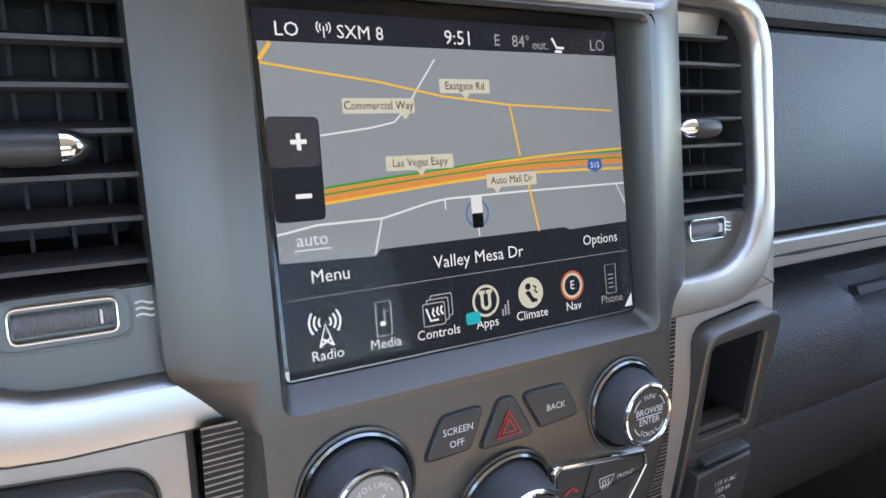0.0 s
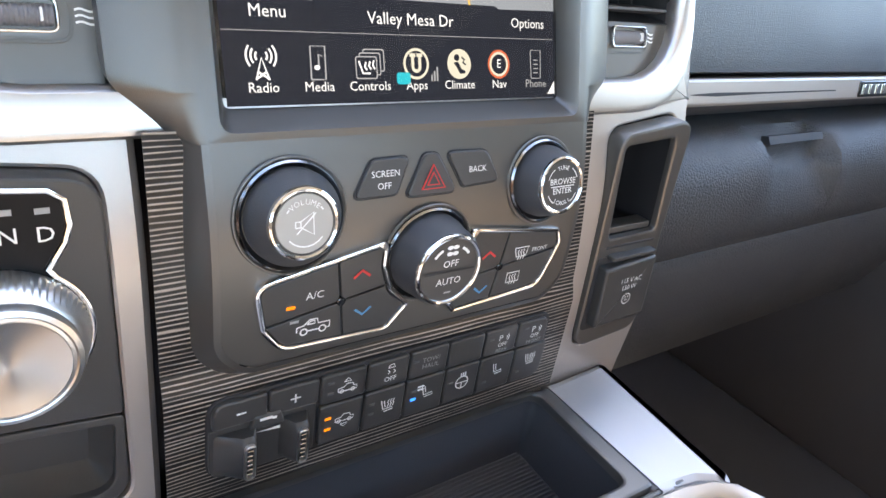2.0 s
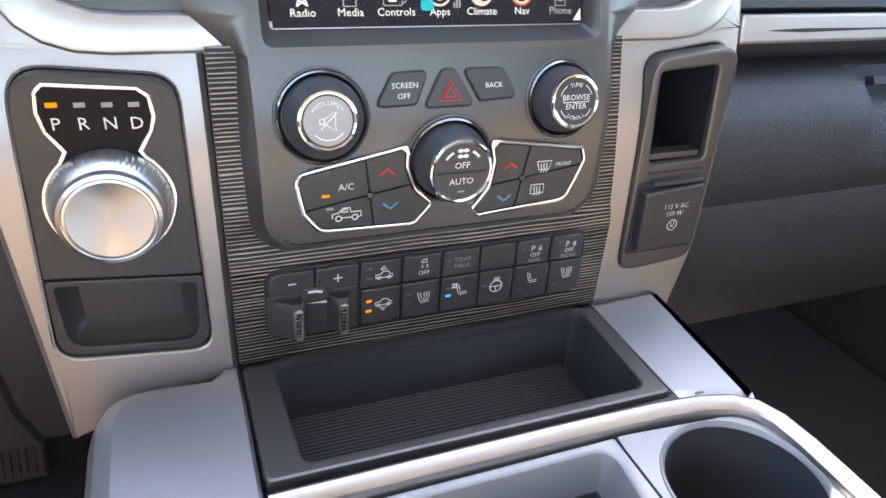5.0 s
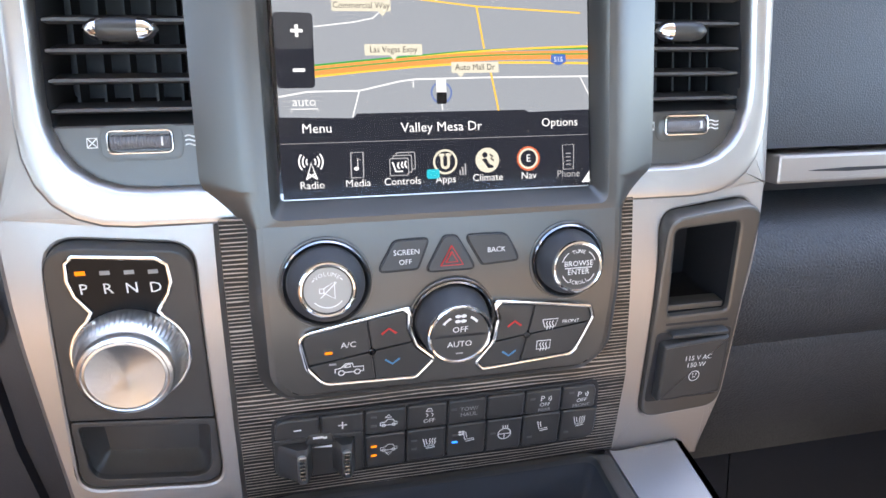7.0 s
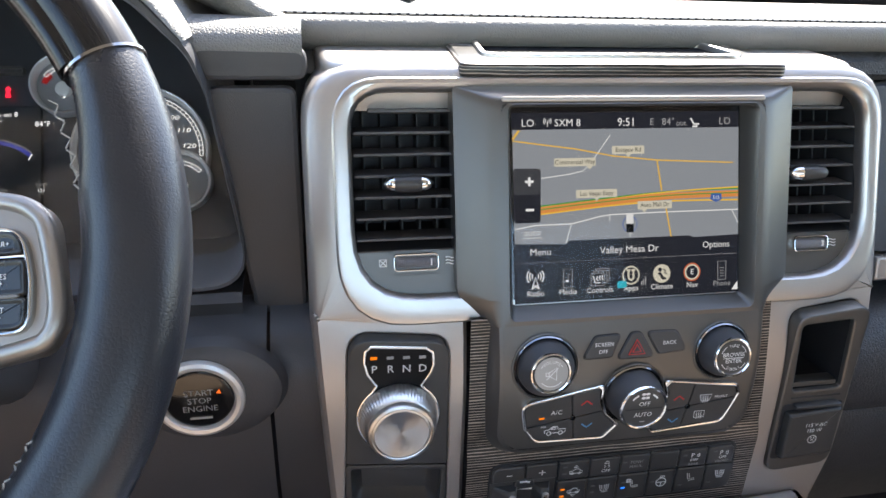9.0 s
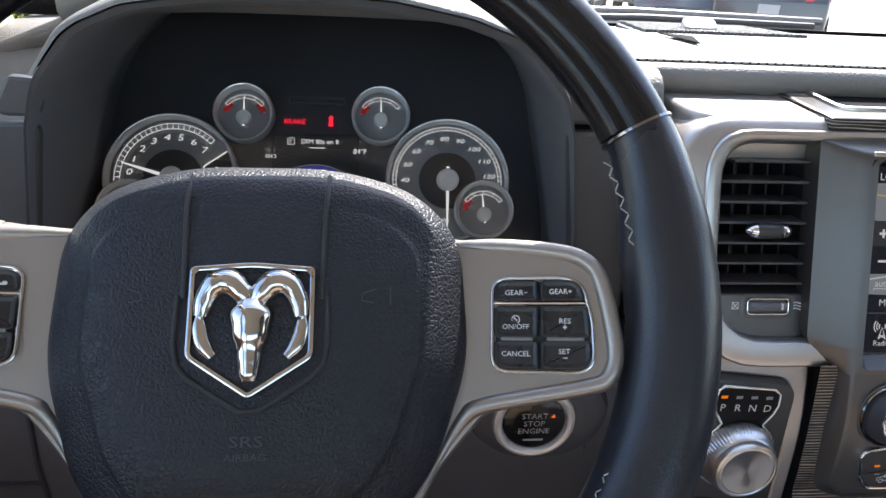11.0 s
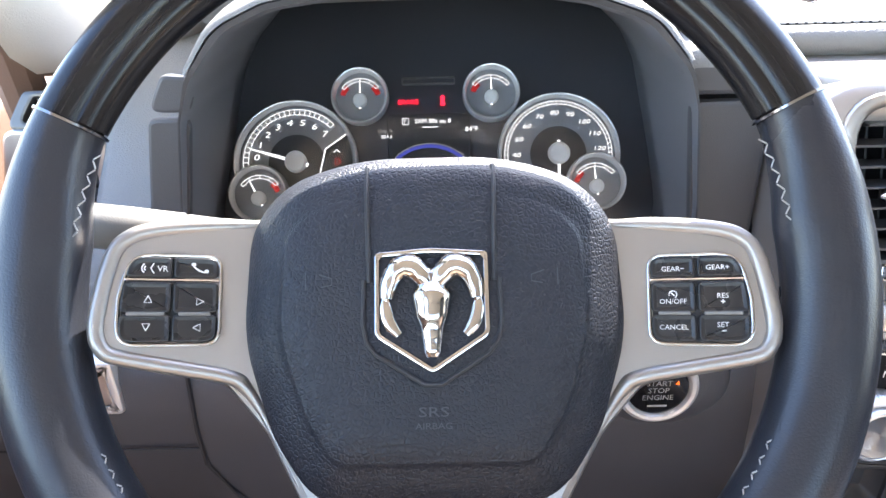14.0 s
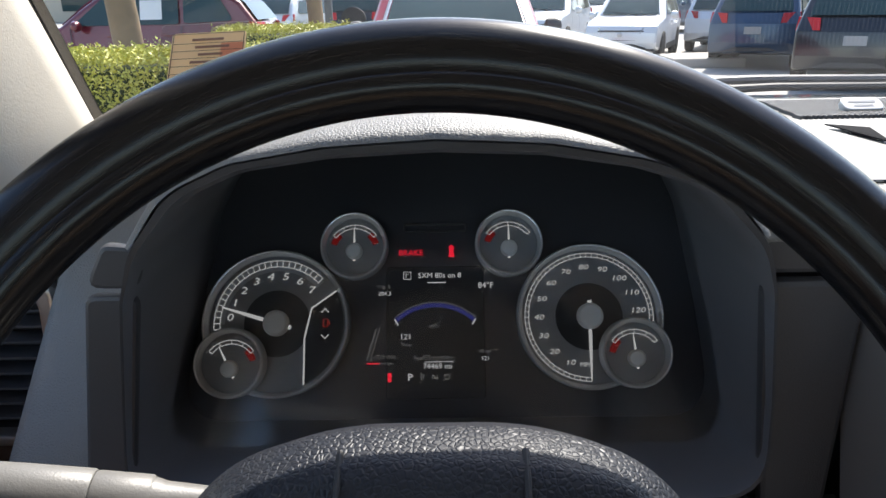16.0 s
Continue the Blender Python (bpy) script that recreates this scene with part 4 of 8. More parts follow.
strokes("fan_scale", [arc(0, 0.001, 0.0115, 62, 36, 6), arc(0, 0.001, 0.0115, 145, 118, 6)], 0.0014, m, WHITE, k, 0.0003)


def push(name, loop, face, label, group, w=0.0018, mat=None, parent=None):
    g = part("gap", plate(face, inset(loop, -0.0008), -0.002, 0.0004, 0.0002), DARK, parent)
    b = part(name, plate(face, loop, 0.0, w, 0.0008, 3), mat or BUTTON, parent, label)
    return b


keys = thing("upper_button_group", CENTRE.at(0, 1.2), "three black keys: screen off, hazard lights and back", "button")
push("key", rpoly([(-0.0405, 1.1980), (-0.0185, 1.1985), (-0.0115, 1.2145), (-0.031, 1.2140, 0.005)], 0.0025, 4), CENTRE, "screen-off key", "", parent=keys)
push("hazard_key", rpoly([(-0.0142, 1.1965), (0.0145, 1.1965), (0.0035, 1.2150, 0.004), (-0.0035, 1.2150, 0.004)], 0.0025, 4), CENTRE, "hazard key with a red triangle", "", parent=keys)
push("key", rpoly([(0.0180, 1.1985), (0.0400, 1.1995), (0.0320, 1.2145, 0.006), (0.0085, 1.2148)], 0.0025, 4), CENTRE, "back key", "", parent=keys)
m = CENTRE.m(-0.0245, 1.2060, 0.002)
words("SCREEN", 0.0041, m @ Matrix.Translation((0, 0.0020, 0)), WHITE, keys)
words("OFF", 0.0041, m @ Matrix.Translation((-0.0008, -0.0034, 0)), WHITE, keys)
words("BACK", 0.0041, CENTRE.m(0.0260, 1.2062, 0.002), WHITE, keys)
m = CENTRE.m(0.0005, 1.2040, 0.002)
strokes("triangle", [[(0.0073 * math.cos(radians(a)), 0.0073 * math.sin(radians(a)) - 0.001) for a in (90, 210, 330, 90, 210)], [(0.0038 * math.cos(radians(a)), 0.0038 * math.sin(radians(a)) - 0.001) for a in (90, 210, 330, 90, 210)]], 0.0009, m, RED_PRINT, keys)

# climate keypads
pads = []
AC_OUT = [(-0.0855, 1.1665, 0.008), (-0.0225, 1.1785, 0.003), (-0.0228, 1.166, 0.008), (-0.0185, 1.153, 0.010), (-0.0075, 1.1425, 0.003), (-0.0185, 1.1300, 0.007), (-0.0725, 1.1315, 0.012), (-0.0815, 1.1440, 0.008)]
FR_OUT = [(0.0205, 1.1305, 0.004), (0.0785, 1.1350, 0.010), (0.0845, 1.150, 0.006), (0.0885, 1.161, 0.004), (0.0855, 1.1695, 0.004), (0.0245, 1.1778, 0.003), (0.0275, 1.165, 0.008), (0.0255, 1.150, 0.010), (0.0155, 1.1365, 0.003)]
for name, pts, label, xm, zm, tilt in (("left_climate_keypad", AC_OUT, "chrome-framed black climate keypad with amber lamp", -0.0445, 1.1515, 0.17), ("right_climate_keypad", FR_OUT, "chrome-framed black climate keypad with defrost keys", 0.047, 1.1525, 0.10)):
    pad = thing(name, CENTRE.at(xm, zm), label, "button", "climate keypads")
    pads.append(pad)
    lo = rpoly(pts, 0.004, 5, 3)
    part("frame", frame_ring(CENTRE, inset(lo, -0.0004), inset(lo, 0.0022), -0.002, 0.0032, 0.0012), CHROME, pad, "chrome frame")
    inner = inset(lo, 0.0024)
    part("base", plate(CENTRE, inner, -0.001, 0.0008, 0.0002), DARK, pad)
    # four keys cut by a slanted cross
    s = 1 if xm < 0 else -1
    up, side = Vector((-0.12 * s if xm < 0 else 0.16, 1)).normalized(), Vector((1, tilt if xm < 0 else 0.14)).normalized()
    for qa in (-1, 1):
        for qb in (-1, 1):
            def clip(loop, nrm, c):
                out = []
                for a, b in zip(loop, loop[1:] + loop[:1]):
                    da, db = (Vector(a) - c).dot(nrm), (Vector(b) - c).dot(nrm)
                    if da >= 0:
                        out.append(a)
                    if da * db < 0:
                        t = da / (da - db)
                        out.append((a[0] + (b[0] - a[0]) * t, a[1] + (b[1] - a[1]) * t))
                return out
            c = Vector((xm, zm))
            n1, n2 = Vector((up.y, -up.x)) * qa, Vector((-side.y, side.x)) * qb
            lp = clip(clip(inner, n1, c + n1 * 0.0005), n2, c + n2 * 0.0005)
            if len(lp) > 2:
                part("key", plate(CENTRE, lp, 0.0, 0.0022, 0.0005), BUTTON, pad)
    part("centre_stud", lathe([(0.0022, 0.0), (0.0022, 0.0026), (0.0016, 0.003), (0.0, 0.003)], CENTRE.m(xm, zm), 24, cap1=False), GLOSSY, pad)
    arrow = 0.0042
    ax = -0.034 if xm < 0 else 0.0375
    for dz, sgn, mt in ((0.0105, 1, RED_PRINT), (-0.0095, -1, BLUE_PRINT)):
        mm = CENTRE.m(ax + (-0.001 if dz > 0 else 0.001) * s, zm + dz + (0.002 if xm < 0 else -0.002), 0.0024)
        strokes("temperature_arrow", [[(-arrow, -0.0016 * sgn), (0, 0.0018 * sgn), (arrow, -0.0016 * sgn)]], 0.0013, mm, mt, pad)
words("A/C", 0.0052, CENTRE.m(-0.0575, 1.1575, 0.0024), WHITE, pads[0])
part("lamp", plate(CENTRE, box2(-0.0705, 1.1525, -0.0665, 1.1540), 0.002, 0.0026, 0.0002), AMBER, pads[0], "lit amber lamp")
part("lamp", plate(CENTRE, box2(-0.0685, 1.1450, -0.0645, 1.1462), 0.002, 0.0026, 0.0002), GREY_PRINT, pads[0])
strokes("vehicle_sign", [[(-0.0078, -0.0018), (-0.0078, 0.0008), (-0.0045, 0.0014), (-0.0018, 0.0040), (0.0018, 0.0040), (0.0024, 0.0014), (0.0080, 0.0014), (0.0080, -0.0018), (0.0062, -0.0018)], [(-0.0026, -0.0018), (0.0030, -0.0018)], arc(-0.0044, -0.002, 0.0016, 0, 360), arc(0.0046, -0.002, 0.0016, 0, 360), [(-0.0030, 0.0016), (-0.0012, 0.0032), (0.0006, 0.0032), (0.0008, 0.0016), (-0.0030, 0.0016)]], 0.0007, CENTRE.m(-0.0575, 1.1415, 0.0024), WHITE, pads[0])
words("FRONT", 0.0033, CENTRE.m(0.0735, 1.1592, 0.0024), WHITE, pads[1])
for zz, front in ((1.1590, True), (1.1445, False)):
    mm = CENTRE.m(0.0605 if front else 0.0578, zz, 0.0024)
    frame_pts = [(-0.0048, 0.003), (0.0048, 0.003), (0.0032, -0.0022), (-0.0032, -0.0022), (-0.0048, 0.003)] if front else [(-0.0042, 0.003), (0.0042, 0.003), (0.0042, -0.0028), (-0.0042, -0.0028), (-0.0042, 0.003)]
    strokes("defrost_sign", [frame_pts] + [[(d, -0.0042), (d + 0.0005, -0.0018), (d - 0.0005, 0.0002), (d, 0.0018)] for d in (-0.0018, 0, 0.0018)], 0.0006, mm, WHITE, pads[1])

# ---- lower switch bank ----
bank = thing("switch_bank", TRIM.at(0, 1.062), "two rows of black switches in the wood trim", "switch")
ROW = Face(lambda z: 0.0045)
part("surround", plate(ROW, rpoly([(-0.1035, 1.0605, 0.011), (0.1055, 1.0605, 0.010), (0.1025, 1.1085, 0.007), (-0.1030, 1.1085, 0.010)], 0.005, 5, 4), -0.002, 0.0012, 0.0005), DARK, bank)
top_x = [-0.1015, -0.0750, -0.0490, -0.0232, 0.0020, 0.0272, 0.0520, 0.0765, 0.1005]
low_x = [-0.0490, -0.0235, 0.0020, 0.0280, 0.0520, 0.0780, 0.1035]
for i in range(8):
    first, last = i == 0, i == 7
    foot = 1.0925 if i < 2 else 1.0892
    loop = rpoly([(top_x[i] + 0.0005, foot), (top_x[i + 1] - 0.0005, foot), (top_x[i + 1] - 0.0005, 1.1068, 0.006 if last else 0.002), (top_x[i] + 0.0005, 1.1068, 0.009 if first else 0.002)], 0.002, 5)
    part("switch", plate(ROW, loop, 0.0, 0.0036, 0.0011, 3), BUTTON, bank)
for i in range(6):
    loop = rpoly([(low_x[i] + 0.0005, 1.0632, 0.002), (low_x[i + 1] - 0.0005, 1.0632 - (0.0010 if i == 5 else 0), 0.009 if i == 5 else 0.002), (low_x[i + 1] - 0.0005, 1.0880), (low_x[i] + 0.0005, 1.0880)], 0.002, 5)
    part("switch", plate(ROW, loop, 0.0, 0.0036, 0.0011, 3), BUTTON, bank)
SGN = 0.0038


def sign(x, z, lines, mat=None, width=0.0006):
    return strokes("switch_sign", lines, width, ROW.m(x, z, SGN), mat or WHITE, bank)


truck = [[(-0.005, -0.0015), (-0.005, 0.0006), (-0.002, 0.001), (-0.0005, 0.0028), (0.0028, 0.0024), (0.0035, 0.0006), (0.0052, 0.0004), (0.0052, -0.0015), (-0.005, -0.0015)], arc(-0.003, -0.0015, 0.001, 0, 360, 10), arc(0.003, -0.0015, 0.001, 0, 360, 10)]
seat = [[(-0.0035, 0.0042), (-0.002, -0.002), (0.0035, -0.0015), (0.004, -0.003), (-0.0015, -0.0035)], [(-0.0018, 0.004), (-0.0008, -0.0005)]]
heat = [[(0.0005 + d, -0.0008), (0.0012 + d, 0.001), (0.0005 + d, 0.0022), (0.0012 + d, 0.004)] for d in (0, 0.0016, 0.0032)]
sign(-0.088, 1.0995, [[(-0.0022, 0), (0.0022, 0)]], width=0.0009)
sign(-0.062, 1.0995, [[(-0.0026, 0), (0.0026, 0)], [(0, -0.0026), (0, 0.0026)]], width=0.0009)
sign(-0.0345, 1.0970, truck + [[(-0.002, 0.0042), (0, 0.0062), (0.002, 0.0042), (-0.002, 0.0042)]])
sign(-0.0345, 1.0775, truck + [[(-0.002, -0.0035), (0, -0.0055), (0.002, -0.0035), (-0.002, -0.0035)]])
sign(-0.0095, 1.1010, [[(-0.002, 0.001), (-0.001, 0.003), (0.001, 0.003), (0.002, 0.001), (-0.002, 0.001)], [(-0.002, -0.0005), (-0.0008, -0.0018), (-0.0018, -0.003)], [(0.0012, -0.0005), (0.0024, -0.0018), (0.0014, -0.003)]])
words("OFF", 0.0042, ROW.m(-0.0095, 1.0945, SGN), WHITE, bank)
words("TOW/", 0.0042, ROW.m(0.0155, 1.1000, SGN), GREY_PRINT, bank)
words("HAUL", 0.0042, ROW.m(0.0155, 1.0958, SGN), GREY_PRINT, bank)
for x, text in ((0.0655, "REAR"), (0.0905, "FRONT")):
    words("P", 0.0058, ROW.m(x - 0.002, 1.1005, SGN), WHITE, bank)
    sign(x + 0.002, 1.1005, [arc(-0.001, 0, 0.0014, -50, 50, 5), arc(-0.001, 0, 0.0028, -45, 45, 5)])
    words("OFF", 0.0040, ROW.m(x, 1.0958, SGN), WHITE, bank)
    words(text, 0.0036, ROW.m(x, 1.0918, SGN), GREY_PRINT, bank)
sign(-0.0095, 1.0765, seat + heat)
sign(0.0160, 1.0780, seat)
part("fan_sign", join(*[sheet(oval(-0.0045 + 0.0014 * math.cos(a), 0.003 + 0.0014 * math.sin(a), 0.0012, 0.0008, 10, a), ROW.m(0.0160, 1.0785, SGN)) for a in [radians(45 + 90 * i) for i in range(4)]]), WHITE, bank, fix=False)
sign(0.0400, 1.0765, [arc(0, 0, 0.0042, 0, 360, 20), [(-0.004, 0), (0.004, 0)], [(0, 0), (0, -0.004)]] + [[(d, 0.0045), (d + 0.0004, 0.0055), (d, 0.0068)] for d in (-0.0015, 0, 0.0015)], width=0.0008)
sign(0.0655, 1.0785, seat)
sign(0.0905, 1.0785, seat + heat)
for x, z, mt in ((-0.0435, 1.0795, AMBER), (-0.0435, 1.0725, AMBER), (0.0075, 1.0745, BLUE_LAMP), (-0.0435, 1.1020, DARK_LAMP), (-0.0435, 1.0955, DARK_LAMP), (-0.0185, 1.0800, DARK_LAMP), (-0.0185, 1.0735, DARK_LAMP), (0.0075, 1.0800, DARK_LAMP), (0.006, 1.1005, DARK_LAMP), (0.0325, 1.0775, DARK_LAMP), (0.0570, 1.1010, DARK_LAMP), (0.0575, 1.0705, DARK_LAMP), (0.083, 1.1025, DARK_LAMP), (0.083, 1.0705, DARK_LAMP)):
    part("lamp", plate(ROW, box2(x - 0.0017, z - 0.0008, x + 0.0017, z + 0.0008), 0.002, 0.0039, 0.0002), mt, bank, "lit lamp" if mt in (AMBER, BLUE_LAMP) else "")
# trailer brake squeeze levers
brake = thing("trailer_brake_control", ROW.at(-0.076, 1.061), "black trailer brake control with two squeeze levers", "switch")
part("well", plate(ROW, rpoly([(-0.1025, 1.0615, 0.009), (-0.0498, 1.0615), (-0.0498, 1.0915), (-0.066, 1.0915), (-0.069, 1.0965), (-0.083, 1.0965), (-0.086, 1.0915), (-0.1022, 1.0915)], 0.001, 4), 0.0, 0.0020, 0.0006), BUTTON, brake)
part("notch_frame", plate(ROW, rpoly([(-0.0845, 1.0870), (-0.0665, 1.0870), (-0.0690, 1.0950), (-0.0820, 1.0950)], 0.0015, 4), 0.001, 0.0044, 0.0012, 3), BUTTON, brake)
# each lever: base from xa to xb at the panel, leaning to its narrow end
for xa, xb, ta, tb in ((-0.1012, -0.0800, -0.0900, -0.0832), (-0.0690, -0.0545, -0.0640, -0.0572)):
    secs = []
    for z, k in ((1.0642, 0.55), (1.0655, 0.85), (1.0690, 1.0), (1.0840, 1.0), (1.0870, 0.9), (1.0885, 0.6)):
        mid, tip = (ta + tb) / 2, 0.0035 + 0.0085 * k
        secs.append([ROW.at(x, z, w) for x, w in ((xa, 0.001), (xa + (ta - xa) * 0.35, 0.0050 * k), (ta, tip - 0.001), (mid + (ta - mid) * 0.8, tip), (mid + (tb - mid) * 0.8, tip), (tb, tip - 0.001), (xb, 0.001))])
    lever = part("lever", loft(secs, True, True), BUTTON, brake, "black squeeze lever", 50)
    strip_loop = rpoly(box2(ta + 0.0006, 1.0660, tb - 0.0006, 1.0868), 0.0028, 5)
    part("bright_strip", frame_ring(ROW, strip_loop, inset(strip_loop, 0.0012), 0.0100, 0.0132, 0.0006), SATIN, lever, "bright rim of the lever's end")
    for i in range(6):
        part("grip_rib", plate(ROW, rpoly(box2(ta + 0.0018, 1.0685 + i * 0.0028, tb - 0.0018, 1.0700 + i * 0.0028), 0.0005, 2), 0.0105, 0.0128, 0.0004), SMOKED, lever)
strokes("trailer_sign", [[(-0.004, 0.0006), (0.002, 0.0006)], [(0.002, 0.0), (0.0042, 0.0)]], 0.0016, ROW.m(-0.0755, 1.0925, 0.0046), WHITE, brake)
part("wedge_sign", sheet([(-0.006, 0.0006), (0.006, -0.0008), (0.006, 0.0010)], ROW.m(-0.0745, 1.0835, 0.0024)), WHITE, brake, fix=False)

# ---- rotary shifter ----
SHIFT = flat(0.0185, 0.03)
shifter = thing("rotary_shifter", SHIFT.at(-0.171, 1.15), "spun metal rotary gear selector in a black panel, set to park", "gear selector")
panel_loop = inset(SHIFT_OUT, 0.0006)
part("panel", plate(SHIFT, [(x, z) for x, z in rpoly([(-0.2102, 1.1140, 0.002), (-0.1338, 1.1060, 0.002), (-0.1350, 1.212, 0.014), (-0.2055, 1.2188, 0.016)], 0.01, 6, 6)], -0.01, 0.0022, 0.0012), BUTTON, shifter)
cx, cz, rr = -0.1715, 1.1535, 0.0305
win = [(-0.1965, 1.2005), (-0.1955, 1.2105), (-0.191, 1.2145), (-0.152, 1.2108), (-0.1465, 1.2065), (-0.1455, 1.196), (-0.1475, 1.189), (-0.1535, 1.1795)]
lower = [(cx + rr * math.cos(a), cz + rr * math.sin(a)) for a in [radians(50 - i * 280 / 40) for i in range(41)]]
outline = win + lower + [(-0.1885, 1.1815), (-0.1945, 1.191)]
outline = list(reversed(outline))
part("chrome_outline", frame_ring(SHIFT, outline, inset(outline, 0.0022), 0.001, 0.0042, 0.0008), CHROME, shifter, "chrome outline round the gear letters and knob")
part("window", plate(SHIFT, inset(outline, 0.0023), 0.001, 0.0026, 0.0003), GEAR_WINDOW, shifter, "gloss black gear window")
for i, ch in enumerate("PRND"):
    x, z = -0.1885 + i * 0.0114, 1.1945 - i * 0.0005
    words(ch, 0.0085, SHIFT.m(x, z, 0.0029), WHITE, shifter)
    part("lamp", plate(SHIFT, box2(x - 0.0026, z + 0.0080, x + 0.0022, z + 0.0103), 0.002, 0.0030, 0.0002), AMBER if ch == "P" else GREY_PRINT, shifter, "lit amber lamp" if ch == "P" else "")
m = SHIFT.m(cx, cz)
part("knob_skirt", lathe([(0.0278, 0.002), (0.0278, 0.006), (0.0264, 0.010), (0.0246, 0.0165), (0.0232, 0.0185)], m, 132, 0.0008, cap1=False), KNURL, shifter, "knurled metal skirt")
part("knob_top", lathe([(0.0234, 0.0175), (0.0236, 0.0210), (0.0230, 0.0228), (0.0212, 0.0235), (0.0205, 0.0231), (0.0193, 0.0234)], m, 96, cap1=False), SATIN, shifter)
# concentric spun grooves on the cap
cap_mat = material("spun_cap", (0.50, 0.495, 0.485), 0.34, 1.0)
cap_mat.node_tree.nodes["Principled BSDF"].inputs["Anisotropic"].default_value = 0.93
tan = cap_mat.node_tree.nodes.new("ShaderNodeTangent")
tan.direction_type, tan.axis = "RADIAL", "Z"
cap_mat.node_tree.links.new(tan.outputs[0], cap_mat.node_tree.nodes["Principled BSDF"].inputs["Tangent"])
cap = new("knob_cap", mesh("knob_cap", lathe([(0.0193, 0.0), (0.0190, 0.0002), (0.015, -0.0004), (0.010, -0.0009), (0.005, -0.0011), (0.001, -0.0011)], Matrix.Identity(4), 96), cap_mat))
cap.matrix_world = SHIFT.m(cx, cz, 0.0234)
cap.parent = shifter
cap.matrix_parent_inverse = Matrix.Translation(-Vector(shifter.location))
tagged(cap, "spun aluminium knob cap")
tray = thing("coin_tray", SHIFT.at(-0.173, 1.055), "small empty black tray under the gear selector", "tray")
tray_loop = rpoly([(-0.2115, 1.0655, 0.013), (-0.1338, 1.0570, 0.012), (-0.1338, 1.1045, 0.003), (-0.2102, 1.1125, 0.003)], 0.01, 6, 5)
tray_in = rpoly([(-0.2050, 1.0705, 0.012), (-0.1400, 1.0625, 0.011), (-0.1378, 1.1005, 0.003), (-0.2065, 1.1085, 0.003)], 0.01, 6, 5)
part("rim", frame_ring(SHIFT, tray_loop, tray_in, -0.008, 0.0012, 0.001, deep=-0.004), BUTTON, tray)
part("bowl", dish(SHIFT, tray_in, 0.012, -0.003, 0.008), BUTTON, tray)

# ---- right pocket and outlet ----
pocket = thing("storage_pocket", WING.at(0.17, 1.07), "black framed upright pocket above a power outlet", "pocket")
PK = flat(0.0165, 0.03)
pk_out = inset(POCKET_OUT, 0.0006)
pk_in = rpoly([(0.1488, 1.1455, 0.003), (0.1915, 1.1465, 0.003), (0.1868, 1.2090, 0.004), (0.1430, 1.2060, 0.004)], 0.004, 6, 10)
part("frame", frame_ring(PK, pk_out, pk_in, -0.01, 0.003, 0.002, deep=-0.002), BEZEL, pocket)
# near-black colour deepens the shade inside the opening
part("cavity", dish(PK, pk_in, 0.05, -0.001, 0.001), material("shaded_pocket_black", (0.008, 0.008, 0.010), 0.8, 0.0, 0.3, 900), pocket)
part("ledge", plate(PK, rpoly(box2(0.1500, 1.1465, 0.1905, 1.1510), 0.001, 3), -0.012, -0.0015, 0.0008), BEZEL, pocket)
part("slot", plate(PK, rpoly(box2(0.148, 1.1385, 0.1935, 1.1402), 0.0008, 3), 0.002, 0.0033, 0.0002), DARK, pocket)
outlet = thing("power_outlet", PK.at(0.168, 1.085), "black hinged cover of a 115 volt outlet", "power outlet")
part("well", plate(PK, rpoly(box2(0.1425, 1.0790, 0.198, 1.1335), 0.004, 4), 0.002, 0.0034, 0.0004), DARK, outlet)
part("lid", plate(PK, rpoly([(0.1470, 1.0835), (0.1945, 1.0855), (0.1925, 1.1310), (0.1455, 1.1275)], 0.002, 4), 0.003, 0.0105, 0.002, 3), BUTTON, outlet)
part("hinge", plate(PK, rpoly(box2(0.151, 1.1315, 0.192, 1.1345), 0.001, 3), 0.003, 0.009, 0.001), BUTTON, outlet)
words("115 V AC", 0.0050, PK.m(0.1715, 1.1165, 0.0108), WHITE, outlet)
words("150 W", 0.0050, PK.m(0.1710, 1.1110, 0.0108), WHITE, outlet)
strokes("socket_sign", [arc(0, 0, 0.0038, 0, 360, 20), [(-0.0012, 0.0004), (-0.0012, 0.0022)], [(0.0012, 0.0004), (0.0012, 0.0022)], arc(0, -0.0014, 0.0009, 0, 180, 8)], 0.0006, PK.m(0.171, 1.1025, 0.0108), WHITE, outlet)


# ---- dashboard ----
dash = thing("dashboard", (0, 0.35, 1.0), "black padded dashboard with stitched top, sunlit", "dashboard")


def prism(profile, xs, taper=None):
    """A profile of (y, z) carried along x."""
    return loft([[(x, y, z) for y, z in (taper(x, profile) if taper else profile)] for x in xs], ring=False)


def closed_prism(profile, xs):
    return loft([[(x, y, z) for y, z in profile] for x in xs], True, True)


# top pad from the lip to the windscreen, with the rise over the instruments
def hood_rise(x, y):
    a = max(0.0, 1 - (abs(x + 0.49) / 0.245) ** 4)
    b = max(0.0, min(1.0, (0.48 - y) / 0.22))
    return 0.050 * a * b * b * (3 - 2 * b)


def lip_y(x):
    """Where the front lip of the top pad stands."""
    if x > -0.262:
        return 0.157
    return 0.157 + min(1.0, (-0.262 - x) / 0.10) * 0.02 + max(0.0, min(1.0, (-0.672 - x) / 0.035)) * 0.14


